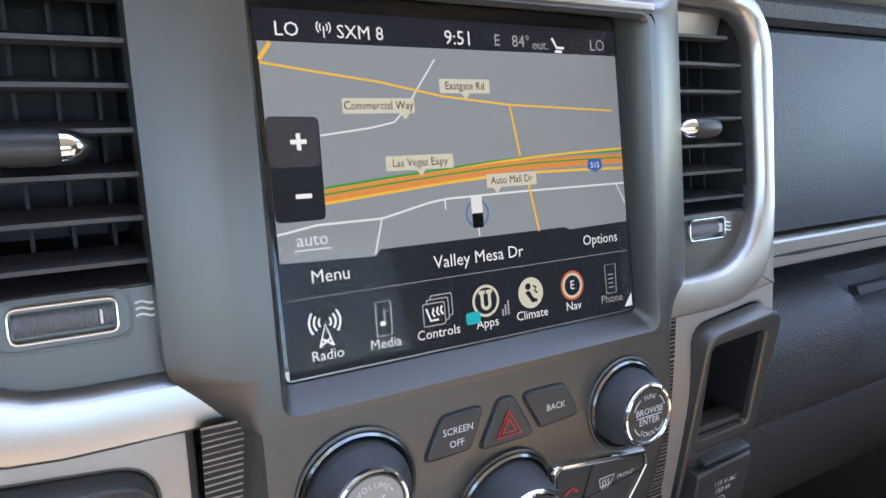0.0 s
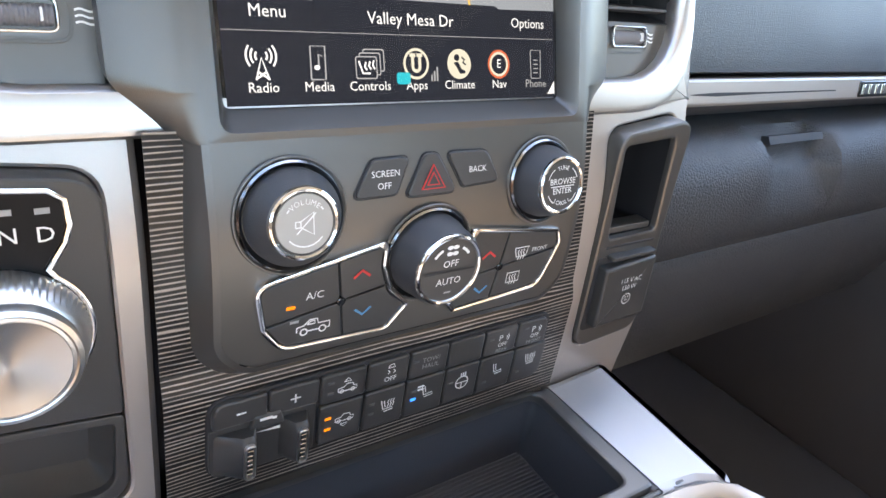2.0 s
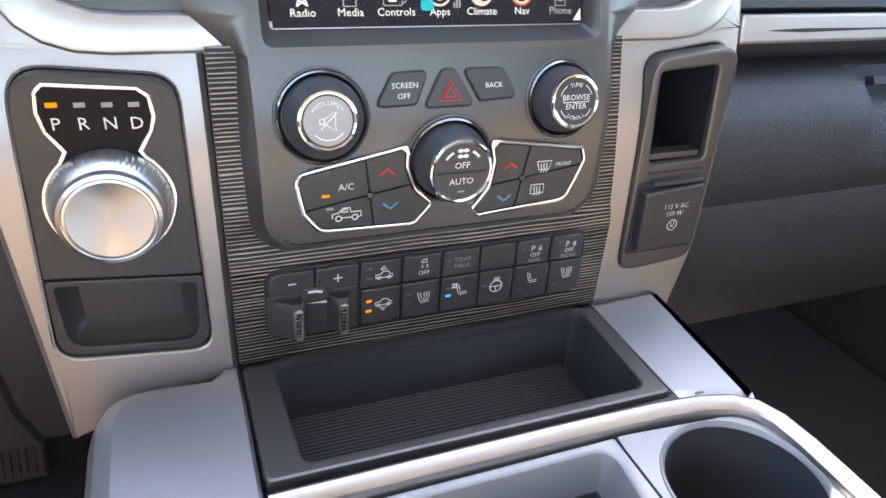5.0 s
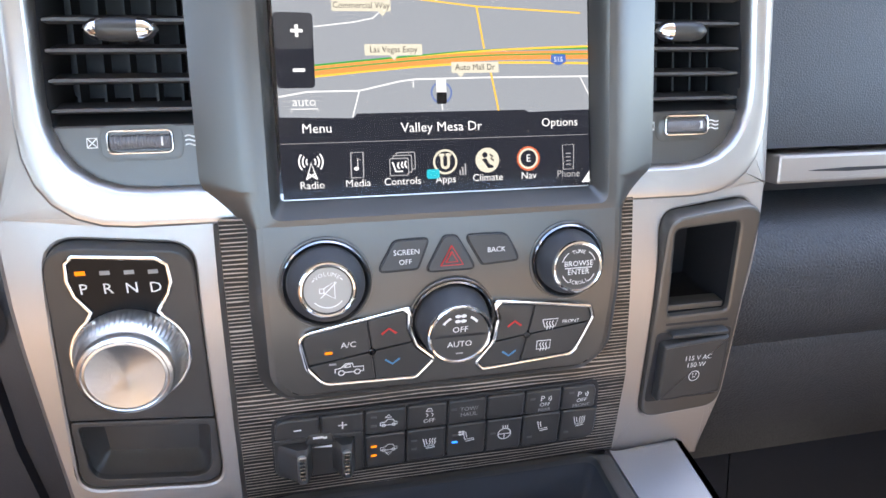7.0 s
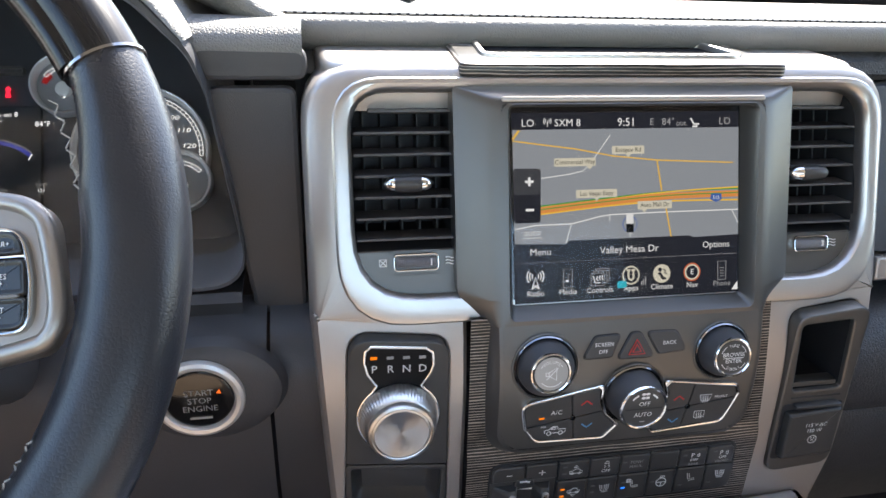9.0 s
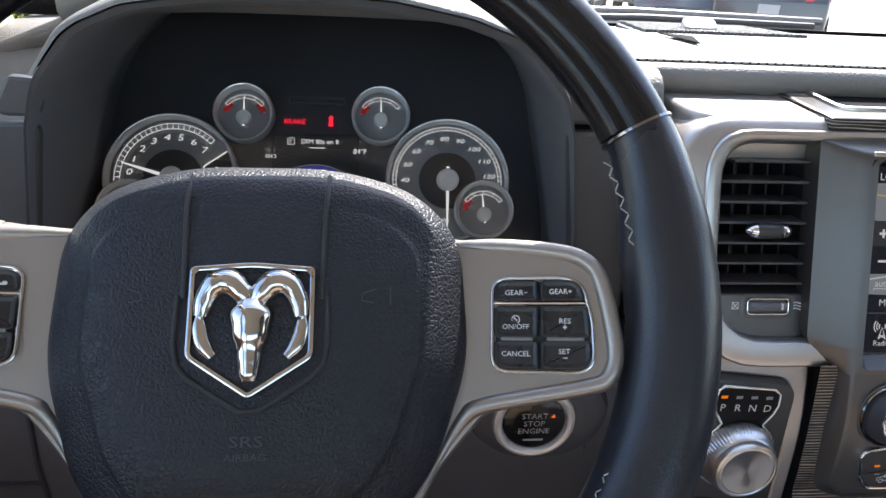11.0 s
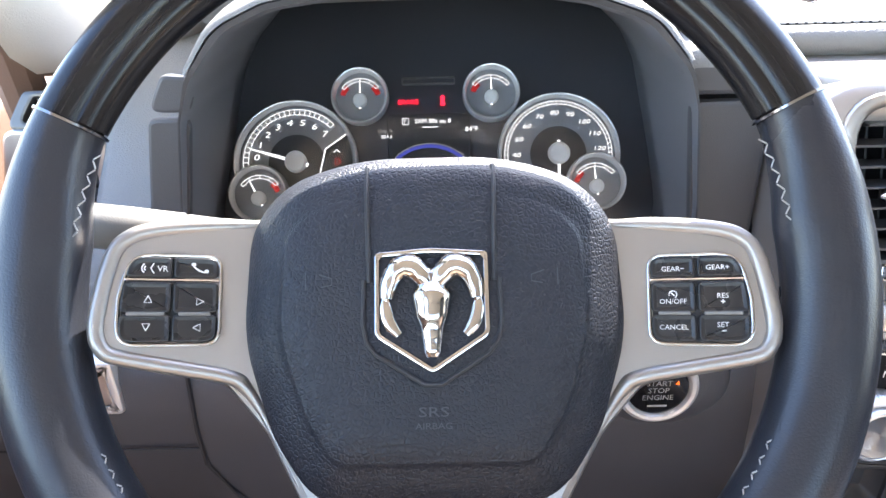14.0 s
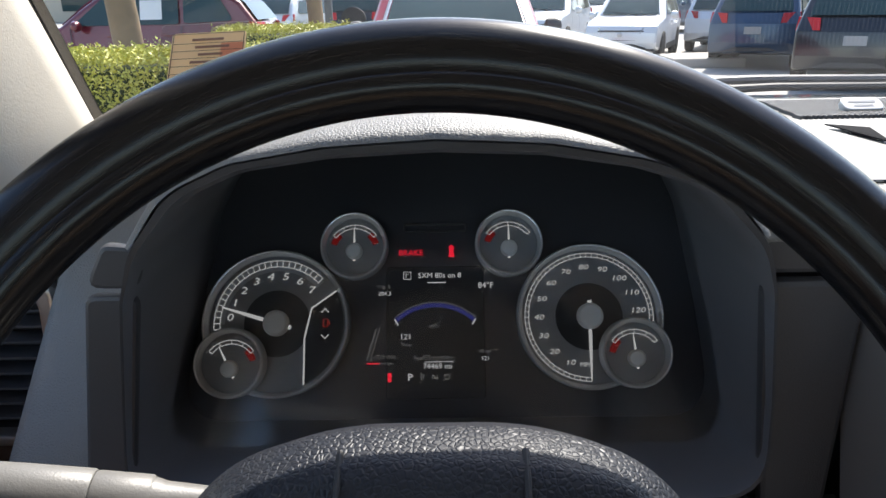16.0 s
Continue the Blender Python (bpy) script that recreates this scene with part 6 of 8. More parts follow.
band_face = Plane(Matrix.Translation((0, 0, CZ + 0.0015)))
band_path = [Vector(p) for p in ((-0.1185, -0.0985), (-0.04, -0.0985), (0.04, -0.0985), (0.100, -0.0995), (0.130, -0.1020), (0.150, -0.1070), (0.1605, -0.1145), (0.1660, -0.1270), (0.1680, -0.147), (0.1680, -0.22), (0.1680, -0.30))]
band_rows = []
for i, p in enumerate(band_path):
    d = (band_path[min(i + 1, 10)] - band_path[max(i - 1, 0)]).normalized()
    band_rows.append([band_face.at(p.x - d.y * o, p.y + d.x * o, w) for o, w in ((-0.0052, -0.02), (-0.0052, -0.003), (-0.0046, -0.0012), (-0.002, 0.0006), (0.003, 0.0022), (0.0045, 0.0018), (0.0052, 0.0006), (0.0052, -0.02))])
part("right_side", block(0.1660, -0.62, 0.60, 0.1725, -0.112, 1.036, 0.002), con_mat, console)
part("rear_lip", plate(TOP, rpoly(box2(-0.1185, -0.0935, 0.1450, -0.0895), 0.002, 3), -0.02, -0.0006, 0.0015), BEZEL, console)
part("band", loft(band_rows, True, True), RING, console, "bright silver band behind the bin")
cup_face = Plane(Matrix.Translation((0, 0, CZ - 0.004)))
panel_mat = material("dark_satin_console_panel", (0.30, 0.30, 0.305), 0.42, 0.5, 0.1, 1200, 0.06, 10)
right_cell = rpoly([(0.0695, -0.235), (0.1665, -0.235), (0.1665, -0.135, 0.02), (0.150, -0.1120, 0.02), (0.0695, -0.1060)], 0.002, 3, 4)
cup_at, circle, cell = Vector((0.119, -0.155)), [], []
for i in range(72):
    d = Vector((math.cos(math.pi * i / 36), math.sin(math.pi * i / 36)))
    circle.append(tuple(cup_at + d * 0.0440))
    far = 1.0
    for a, b in zip(right_cell, right_cell[1:] + right_cell[:1]):
        e, f = Vector(b) - Vector(a), Vector(a) - cup_at
        det = d.x * -e.y + d.y * e.x
        if abs(det) > 1e-9:
            u, v = (f.x * -e.y + f.y * e.x) / det, (d.x * f.y - d.y * f.x) / det
            if u > 0 and -1e-6 <= v <= 1 + 1e-6:
                far = min(far, u)
    cell.append(tuple(cup_at + d * max(far, 0.0445)))
right_cell = cell
part("cup_panel", loft([cup_face.loop(right_cell, -0.02), cup_face.loop(right_cell, -0.0008), cup_face.loop(right_cell, 0.0), cup_face.loop(circle, 0.0), cup_face.loop(circle, -0.002)]), panel_mat, console)
cup = thing("cup_holder", (0.119, -0.155, 0.97), "deep round black cup holder", "cup holder")
part("rim", lathe([(0.0452, 0.0), (0.0448, 0.0008), (0.0440, 0.0010), (0.0428, 0.0), (0.0420, -0.002)], cup_face.m(0.119, -0.155), 56, cap1=False), panel_mat, cup)
part("well", lathe([(0.0422, -0.0015), (0.0412, -0.02), (0.0395, -0.065), (0.036, -0.072), (0.0, -0.073)], cup_face.m(0.119, -0.155), 56, cap1=False), BIN, cup)
well = thing("small_bin", (-0.02, -0.2, 0.97), "small open black bin in the console", "storage bin")
wl_out = rpoly([(-0.1185, -0.235), (0.0685, -0.235), (0.0685, -0.1060), (-0.1185, -0.1060)], 0.002, 5, 4)
wl = rpoly([(-0.098, -0.228), (0.050, -0.228), (0.0625, -0.112, 0.012), (-0.098, -0.112, 0.012)], 0.012, 5, 4)
part("panel", loft([cup_face.loop(wl_out, -0.02), cup_face.loop(wl_out, -0.001), cup_face.loop(inset(wl_out, 0.001), 0.0), cup_face.loop(inset(wl, -0.002), 0.0), cup_face.loop(wl, -0.0012), cup_face.loop(inset(wl, 0.009), -0.020), cup_face.loop(inset(wl, 0.009), -0.023)]), panel_mat, well)
part("well", dish(cup_face, inset(wl, 0.009), 0.045, -0.021, 0.006), BIN, well)
part("rear_panel", plate(cup_face, rpoly(box2(-0.1185, -0.62, 0.1665, -0.2365), 0.002, 3, 2), -0.02, 0.0, 0.001), panel_mat, console)

# brake pedal in the footwell
pedal = thing("brake_pedal", (-0.39, 0.45, 0.56), "ribbed black rubber foot pedal", "pedal")
PD = flat(0.45 + 0.6 * 0.5, 0.5)
part("pad", plate(PD, rpoly(box2(-0.415, 0.565, -0.355, 0.665), 0.008, 4), -0.012, 0.0, 0.004), RUBBER, pedal)
for i in range(6):
    part("rib", plate(PD, rpoly(box2(-0.409 + i * 0.0092, 0.572, -0.404 + i * 0.0092, 0.658), 0.001, 3), 0.0, 0.003, 0.001), RUBBER, pedal)
part("arm", tube([PD.at(-0.385, 0.64, -0.01), (-0.385, 0.52, 0.80), (-0.385, 0.60, 0.95)], 0.01, 8), DARK, pedal)


# ---- instrument cluster ----
CL = flat(0.187, 0.58)
cluster = thing("instrument_cluster", CL.at(-0.498, 1.22), "dark instrument cluster with silver-ringed gauges and centre display", "instrument cluster")
CS = math.sqrt(1 + 0.58 ** 2)
part("base", plate(Plane(CL.m(-0.498, 1.30, -0.012)), rpoly([(-0.212, -0.11, 0.01), (0.220, -0.11, 0.01), (0.220, 0.158, 0.09), (-0.212, 0.158, 0.09)], 0.03, 6, 4), -0.02, 0.0, 0.003), CLUSTER_BLACK, cluster)
GAUGE_RING = material("bright_gauge_ring", (0.86, 0.86, 0.85), 0.26, 0.4)
DIAL = material("graphite_dial", (0.27, 0.27, 0.275), 0.5, 0.0, 0.15, 1800, 0.15, 30)
DIAL_IN = material("black_dial_centre", (0.02, 0.02, 0.022), 0.5)
DIAL_PALE = material("grey_dial_band", (0.5, 0.5, 0.51), 0.5, 0.0)
LIT_TICK = glow("lit_tick", (0.75, 0.75, 0.75), 0.22)
LIT_RED = glow("lit_red_arc", (0.42, 0.02, 0.02), 0.10)
LEAN = Matrix(((1, 0.22, 0, 0), (0, 1, 0, 0), (0, 0, 1, 0), (0, 0, 0, 1)))
HUB = material("silver_hub", (0.92, 0.91, 0.88), 0.4, 0.0)


def dial(name, x, z, r, label, group="", lift=0.0):
    d = thing(name, CL.at(x, z), label, "gauge", group)
    m = CL.m(x, z, -0.006 + lift)
    part("ring", lathe([(r + 0.0009, -0.004), (r + 0.0009, 0.0062), (r + 0.0005, 0.0080), (r - 0.0003, 0.0086), (r - 0.0013, 0.0082), (r - 0.0019, 0.0066), (r - 0.0030, 0.0050), (r - 0.0034, 0.002), (r - 0.0032, -0.002)], m, 96, cap1=False), GAUGE_RING, d, "bright ring")
    part("face", lathe([(r - 0.003, -0.002), (r - 0.003, 0.0), (0.0, 0.0)], m, 64, cap1=False), DIAL, d)
    return d, m


def needle(d, m, length, angle, hub, width):
    c, s = math.cos(radians(angle)), math.sin(radians(angle))
    turn = m @ pose(0, 0, 0, 0, 0, angle)
    part("needle", loft([[turn @ Vector((a, b * k, w)) for b, w in ((-width, 0.0045), (0, 0.0055), (width, 0.0045))] for a, k in ((-hub * 1.2, 1.0), (length * 0.5, 0.8), (length, 0.35))], True, True), LIT_TICK, d)
    part("hub", lathe([(hub, 0.002), (hub, 0.006), (hub * 0.8, 0.0075), (0, 0.0078)], m, 40, cap1=False), HUB, d, "silver needle hub")


def ticks(d, m, r0, r1, a0, a1, n, width, mat=None, name="tick"):
    lines = []
    for i in range(n + 1):
        a = radians(a0 + (a1 - a0) * i / n)
        lines.append([(r0 * math.cos(a), r0 * math.sin(a)), (r1 * math.cos(a), r1 * math.sin(a))])
    return strokes(name, lines, width, m, mat or LIT_TICK, d, 0.0008)


# engine speed
d, m = dial("engine_speed_gauge", -0.625, 1.2885, 0.0585, "round rev counter with silver ring, needle at idle", "large gauges")
part("centre", lathe([(0.027, 0.0), (0.027, 0.0006), (0.0, 0.0006)], m, 48, cap1=False), DIAL_IN, d)
strokes("band", [arc(0, 0, 0.0465, 42, 180, 40)], 0.0075, m, DIAL_PALE, d, 0.0004)
strokes("scale", [arc(0, 0, 0.0515, 45, 185, 40), arc(0, 0, 0.0465, 45, 185, 40)], 0.0006, m, LIT_TICK, d, 0.0008)
ticks(d, m, 0.0465, 0.0515, 45, 185, 24, 0.0007)
for i in range(8):
    a = radians(172 - 18.3 * i)
    words(str(i), 0.0082, m @ Matrix.Translation((0.0385 * math.cos(a), 0.0385 * math.sin(a), 0.001)) @ LEAN, LIT_TICK, d, wide=1.45)
part("lamp_field", sheet([(0.050, 0.026), (0.028, 0.012), (0.023, -0.010), (0.023, -0.049)] + arc(0, 0, 0.054, -65, 28, 20), m, 0.0010), DIAL_IN, d, fix=False)
# the edge glows in place of a bright reflection on chrome
strokes("lamp_field_edge", [[(0.048, 0.026), (0.028, 0.012), (0.0225, -0.012), (0.0225, -0.049)]], 0.0014, m, LIT_TICK, d, 0.0014)
strokes("fuel_lamp", [[(0.0375, -0.003), (0.0375, 0.003), (0.0410, 0.003), (0.0410, -0.003), (0.0375, -0.003)], [(0.0410, 0.0012), (0.0425, 0.0006), (0.0425, -0.0018)]], 0.0008, m, glow("dim_red_lamp", (0.5, 0.05, 0.04), 0.16), d, 0.0014)
strokes("lamp_arrow", [[(0.036, 0.0085), (0.039, 0.0115), (0.042, 0.0085)], [(0.036, -0.0095), (0.039, -0.0125), (0.042, -0.0095)]], 0.0010, m, LIT_TICK, d, 0.0014)
words("RPM", 0.005, m @ Matrix.Translation((0.008, -0.036, 0.0012)), GREY_PRINT, d)
words("X1000", 0.004, m @ Matrix.Translation((0.008, -0.0415, 0.0012)), GREY_PRINT, d)
needle(d, m, 0.046, 163, 0.0105, 0.0018)
# road speed
d, m = dial("road_speed_gauge", -0.373, 1.2905, 0.0575, "round speedometer with silver ring, needle at zero", "large gauges")
part("centre", lathe([(0.027, 0.0), (0.027, 0.0006), (0.0, 0.0006)], m, 48, cap1=False), DIAL_IN, d)
strokes("scale", [arc(0, 0, 0.0515, -5, 270, 60), arc(0, 0, 0.0485, -5, 270, 60)], 0.0006, m, LIT_TICK, d, 0.0008)
ticks(d, m, 0.0485, 0.0515, -5, 270, 52, 0.0006)
for i in range(12):
    a = radians(246 - 21.8 * i)
    words(str(10 + 10 * i), 0.0060, m @ Matrix.Translation((0.0400 * math.cos(a), 0.0400 * math.sin(a), 0.001)) @ LEAN, LIT_TICK, d, wide=1.4)
words("MPH", 0.0052, m @ Matrix.Translation((-0.004, -0.0385, 0.0012)), LIT_TICK, d)
needle(d, m, 0.050, 269, 0.0105, 0.0016)
# the four small ones
for name, x, z, angle, red in (("small_gauge", -0.6585, 1.2615, 117, ((20, 50),)), ("small_gauge", -0.3400, 1.2650, 95, ((130, 165),)), ("small_gauge", -0.5625, 1.3425, 90, ((20, 50), (130, 160))), ("small_gauge", -0.4360, 1.3430, 90, ((130, 160),))):
    d, m = dial(name, x, z, 0.0268, "small round gauge with silver ring and white needle", "small gauges", 0.0 if z > 1.30 else 0.0090)
    m2 = m @ Matrix.Translation((0, -0.0045, 0))
    lines = [arc(0, 0, 0.0225, 38, 142, 16), arc(0, 0, 0.0195, 38, 142, 16)]
    strokes("scale", lines, 0.0006, m2, LIT_TICK, d, 0.0008)
    ticks(d, m2, 0.0195, 0.0225, 38, 142, 4, 0.0006)
    for a0, a1 in red:
        strokes("red_zone", [arc(0, 0, 0.0185, a0, a1, 8)], 0.0050, m2, LIT_RED, d, 0.0006)
    strokes("gauge_sign", [[(-0.0022, 0.010), (-0.0022, 0.0135), (0.0022, 0.0135), (0.0022, 0.010), (-0.0022, 0.010)]], 0.0008, m2, GREY_PRINT, d, 0.0008)
    needle(d, m2, 0.0195, angle, 0.0068, 0.0011)

# centre display
info = thing("driver_display", CL.at(-0.497, 1.23), "lit driver information display between the gauges", "screen")
CM = CL.m(-0.497, 1.30, -0.008)
part("panel", plate(Plane(CM), rpoly(box2(-0.040, -0.075, 0.040, 0.032), 0.004, 4), -0.004, 0.0, 0.001), DARK, info)


def info_words(text, x, z, size, mat, align="CENTER"):
    return words(text, size, CM @ Matrix.Translation((x + 0.497, (z - 1.30) * CS, 0.0006)), mat, info, align=align)


DIM_INFO = glow("dim_info_text", (0.45, 0.45, 0.45), 0.09)
INFO = glow("info_text", (0.8, 0.8, 0.82), 0.25)
info_words("SXM 80s on 8", -0.493, 1.321, 0.0062, INFO)
strokes("note_frame", [[(-0.0255, 0.0215), (-0.0195, 0.0215), (-0.0195, 0.0275), (-0.0255, 0.0275), (-0.0255, 0.0215)], [(-0.0235, 0.0225), (-0.0235, 0.0262), (-0.0212, 0.0255)]], 0.0005, CM, INFO, info, 0.0006)
info_words("84\u00b0F", -0.4555, 1.3135, 0.0068, INFO)
strokes("rule", [[(-0.006, 0.0185), (0.009, 0.0185)]], 0.0007, CM, INFO, info, 0.0006)
info_words("Trip A", -0.539, 1.3135, 0.0045, DIM_INFO)
info_words("204.3", -0.538, 1.3085, 0.0048, INFO)
strokes("economy_arc", [arc(0, -0.047, 0.047, 48, 132, 24)], 0.0035, CM, glow("dim_blue_arc", (0.05, 0.06, 0.30), 0.15), info, 0.0006)
strokes("economy_edge", [arc(0, -0.047, 0.0495, 48, 132, 24)], 0.0006, CM, DIM_INFO, info, 0.0007)
strokes("economy_end", [[(0.033, -0.011), (0.030, -0.016)], [(-0.033, -0.011), (-0.030, -0.016)]], 0.0009, CM, INFO, info, 0.0008)
info_words("121", -0.521, 1.278, 0.0065, INFO)
info_words("MPG", -0.498, 1.285, 0.0040, DIM_INFO)
info_words("Range", -0.520, 1.2725, 0.0038, DIM_INFO)
info_words("12.5 mpg", -0.5375, 1.2645, 0.0046, DIM_INFO)
info_words("Average", -0.5375, 1.260, 0.0036, DIM_INFO)
info_words("Fuel Economy", -0.499, 1.2635, 0.0055, DIM_INFO)
info_words("Range", -0.457, 1.2675, 0.0040, DIM_INFO)
info_words("121", -0.457, 1.2625, 0.0046, INFO)
strokes("rule", [[(-0.009, -0.0455), (0.014, -0.0455)]], 0.0005, CM, INFO, info, 0.0006)
info_words("74469 mi", -0.4955, 1.2575, 0.0062, INFO)
for i, ch in enumerate("PRND"):
    info_words(ch, -0.5175 + i * 0.0099, 1.250, 0.0082 if i == 0 else 0.0070, INFO if i == 0 else DIM_INFO)
strokes("temperature_scale", [[(-0.0475, -0.018), (-0.0555, -0.044)], [(-0.0450, -0.018), (-0.0525, -0.044)]], 0.0008, CM, DIM_INFO, info, 0.0006)
strokes("cold_mark", [[(-0.0555, -0.0465), (-0.045, -0.0465)]], 0.0009, CM, RED_LAMP, info, 0.0006)
part("red_lamp", sheet(box2(-0.0385, -0.061, -0.0355, -0.054), CM, 0.0006), RED_LAMP, info, "small red lamp", fix=False)
info_words("BRAKE", -0.5165, 1.3375, 0.0068, RED_LAMP)
part("belt_lamp", sheet([(0.0115, 0.0395), (0.0165, 0.0395), (0.0155, 0.045), (0.0165, 0.0475), (0.014, 0.050), (0.0115, 0.0475), (0.0125, 0.045)], CM, 0.0006), RED_LAMP, info, "red seat belt lamp", fix=False)
slot = rpoly(box2(-0.0255, 0.0610, 0.0265, 0.0680), 0.002, 3, 2)
part("slot_frame", frame_ring(Plane(CM), slot, inset(slot, 0.0010), -0.004, 0.0015, 0.0004), BEZEL, info, "thin slot frame")
part("lens", plate(Plane(CL.m(-0.498, 1.30, 0.0155)), rpoly([(-0.225, -0.12, 0.01), (0.232, -0.12, 0.01), (0.232, 0.145, 0.12), (-0.225, 0.145, 0.12)], 0.02, 6, 3), 0, 0.0015, 0.0003), LENS, cluster, "clear cluster lens").visible_shadow = False


# ---- steering wheel ----
WC = Vector((-0.4895, -0.096, 1.343))
WS = math.sqrt(1 + 0.65 ** 2)
WM = Matrix.Translation(WC) @ Matrix(((1, 0, 0), (0, 0.65 / WS, -1 / WS), (0, 1 / WS, 0.65 / WS))).to_4x4()
WP = Plane(WM)
wheel = thing("steering_wheel", WC, "leather and dark lacquer steering wheel with satin silver spokes", "steering wheel")


def rim_section(a, r_mid, rr, rw, n=20, w0=0.0):
    c, s = math.cos(radians(a)), math.sin(radians(a))
    return [WM @ Vector(((r_mid + rr * math.cos(2 * math.pi * k / n)) * c, (r_mid + rr * math.cos(2 * math.pi * k / n)) * s, w0 + rw * math.sin(2 * math.pi * k / n))) for k in range(n)]


def bump(a, centre, width):
    d = (a - centre + 180) % 360 - 180
    return math.exp(-((d / width) ** 2))


def rim_span(a0, a1, steps, extra=0.0):
    secs = []
    for i in range(steps + 1):
        a = a0 + (a1 - a0) * i / steps
        off = abs((a + 90 + 180) % 360 - 180)
        grip = 0.0055 * max(0.0, min(1.0, (114 - off) / 16)) * max(0.0, min(1.0, (off - 28) / 20)) if extra else 0.0
        rr = 0.0160 + grip + extra
        secs.append(rim_section(a, 0.2130 - rr, rr, 0.0165 + grip * 0.5 + extra, 24))
    return secs


J = 24.8
part("upper_rim", loft(rim_span(J, 180 - J, 72), True, True), RIM_GLOSS, wheel, "glossy dark lacquered upper rim", 60)
part("lower_rim", loft(rim_span(-180 + 62, -62, 40), True, True), RIM_GLOSS, wheel, "glossy dark lacquered lower rim", 60)
for a0, a1 in ((J, -62), (180 - J, 180 + 62)):
    part("grip", loft(rim_span(a0, a1, 44, 0.0008), True, True), SMOOTH_LEATHER, wheel, "smooth black leather grip", 60)
for a in (J, 180 - J, -62, 242):
    part("joint_ring", loft([rim_section(a + da, 0.2130 - 0.0172, 0.0172 + g, 0.0172 + g, 24) for da, g in ((-0.35, -0.0006), (-0.2, 0.0012), (0.2, 0.0012), (0.35, -0.0006))], True, True), SMOKED if a > 0 else RIM_GLOSS, wheel)
# inner lacquer lip and groove of the upper rim
part("inner_lip", loft([rim_section(J + 0.6 + (180 - 2 * J - 1.2) * i / 60, 0.1850, 0.0085, 0.0105, 16, 0.0025) for i in range(61)], True, True), RIM_GLOSS, wheel, "lacquered inner lip", 60)
# stitching along the inner side of the grips
for side in (1, -1):
    st = []
    for k in range(62):
        a = (22.0 - k * 1.30) if side > 0 else (158.0 + k * 1.30)
        if -26 < (a if side > 0 else 180 - a) < 8:
            continue
        c, s = math.cos(radians(a)), math.sin(radians(a))
        c2, s2 = math.cos(radians(a - side * 1.1)), math.sin(radians(a - side * 1.1))
        ra, rb = (0.1725, 0.1698) if k % 2 else (0.1698, 0.1725)
        st.append(tube([WM @ Vector((ra * c, ra * s, 0.0095)), WM @ Vector((rb * c2, rb * s2, 0.0095))], 0.0004, 5))
    part("stitching", join(*st), THREAD, wheel, "pale zigzag stitching")["kind"] = "stuff"


def both(pts):
    return [(-x, *rest) for x, *rest in reversed(pts)]


# spokes of satin silver, rising from the hub to the rim; the wheel is turned a little
SP = [(0.070, 0.0345, 0.006), (0.141, 0.0290, 0.010), (0.1565, 0.0200, 0.016), (0.1640, -0.026, 0.012), (0.1560, -0.0395, 0.010), (0.104, -0.050, 0.016), (0.083, -0.076, 0.02), (0.062, -0.112, 0.02), (0.052, -0.185, 0.006), (0.030, -0.187, 0.006), (0.040, -0.10, 0.01)]
TURNED = WM @ Matrix.Rotation(radians(-1.2), 4, "Z") @ Matrix.Translation((0.0007, 0, 0))


def spoke_at(x, y, w):
    """A point on a spoke: its face rises outwards beside the hub and lies level along the lower legs."""
    k = max(0.0, min(1.0, (y + 0.11) / 0.045))
    return tuple(TURNED @ Vector((x, y, w - 0.010 + k * (0.0060 + 0.31 * (max(abs(x), 0.085) - 0.128)))))


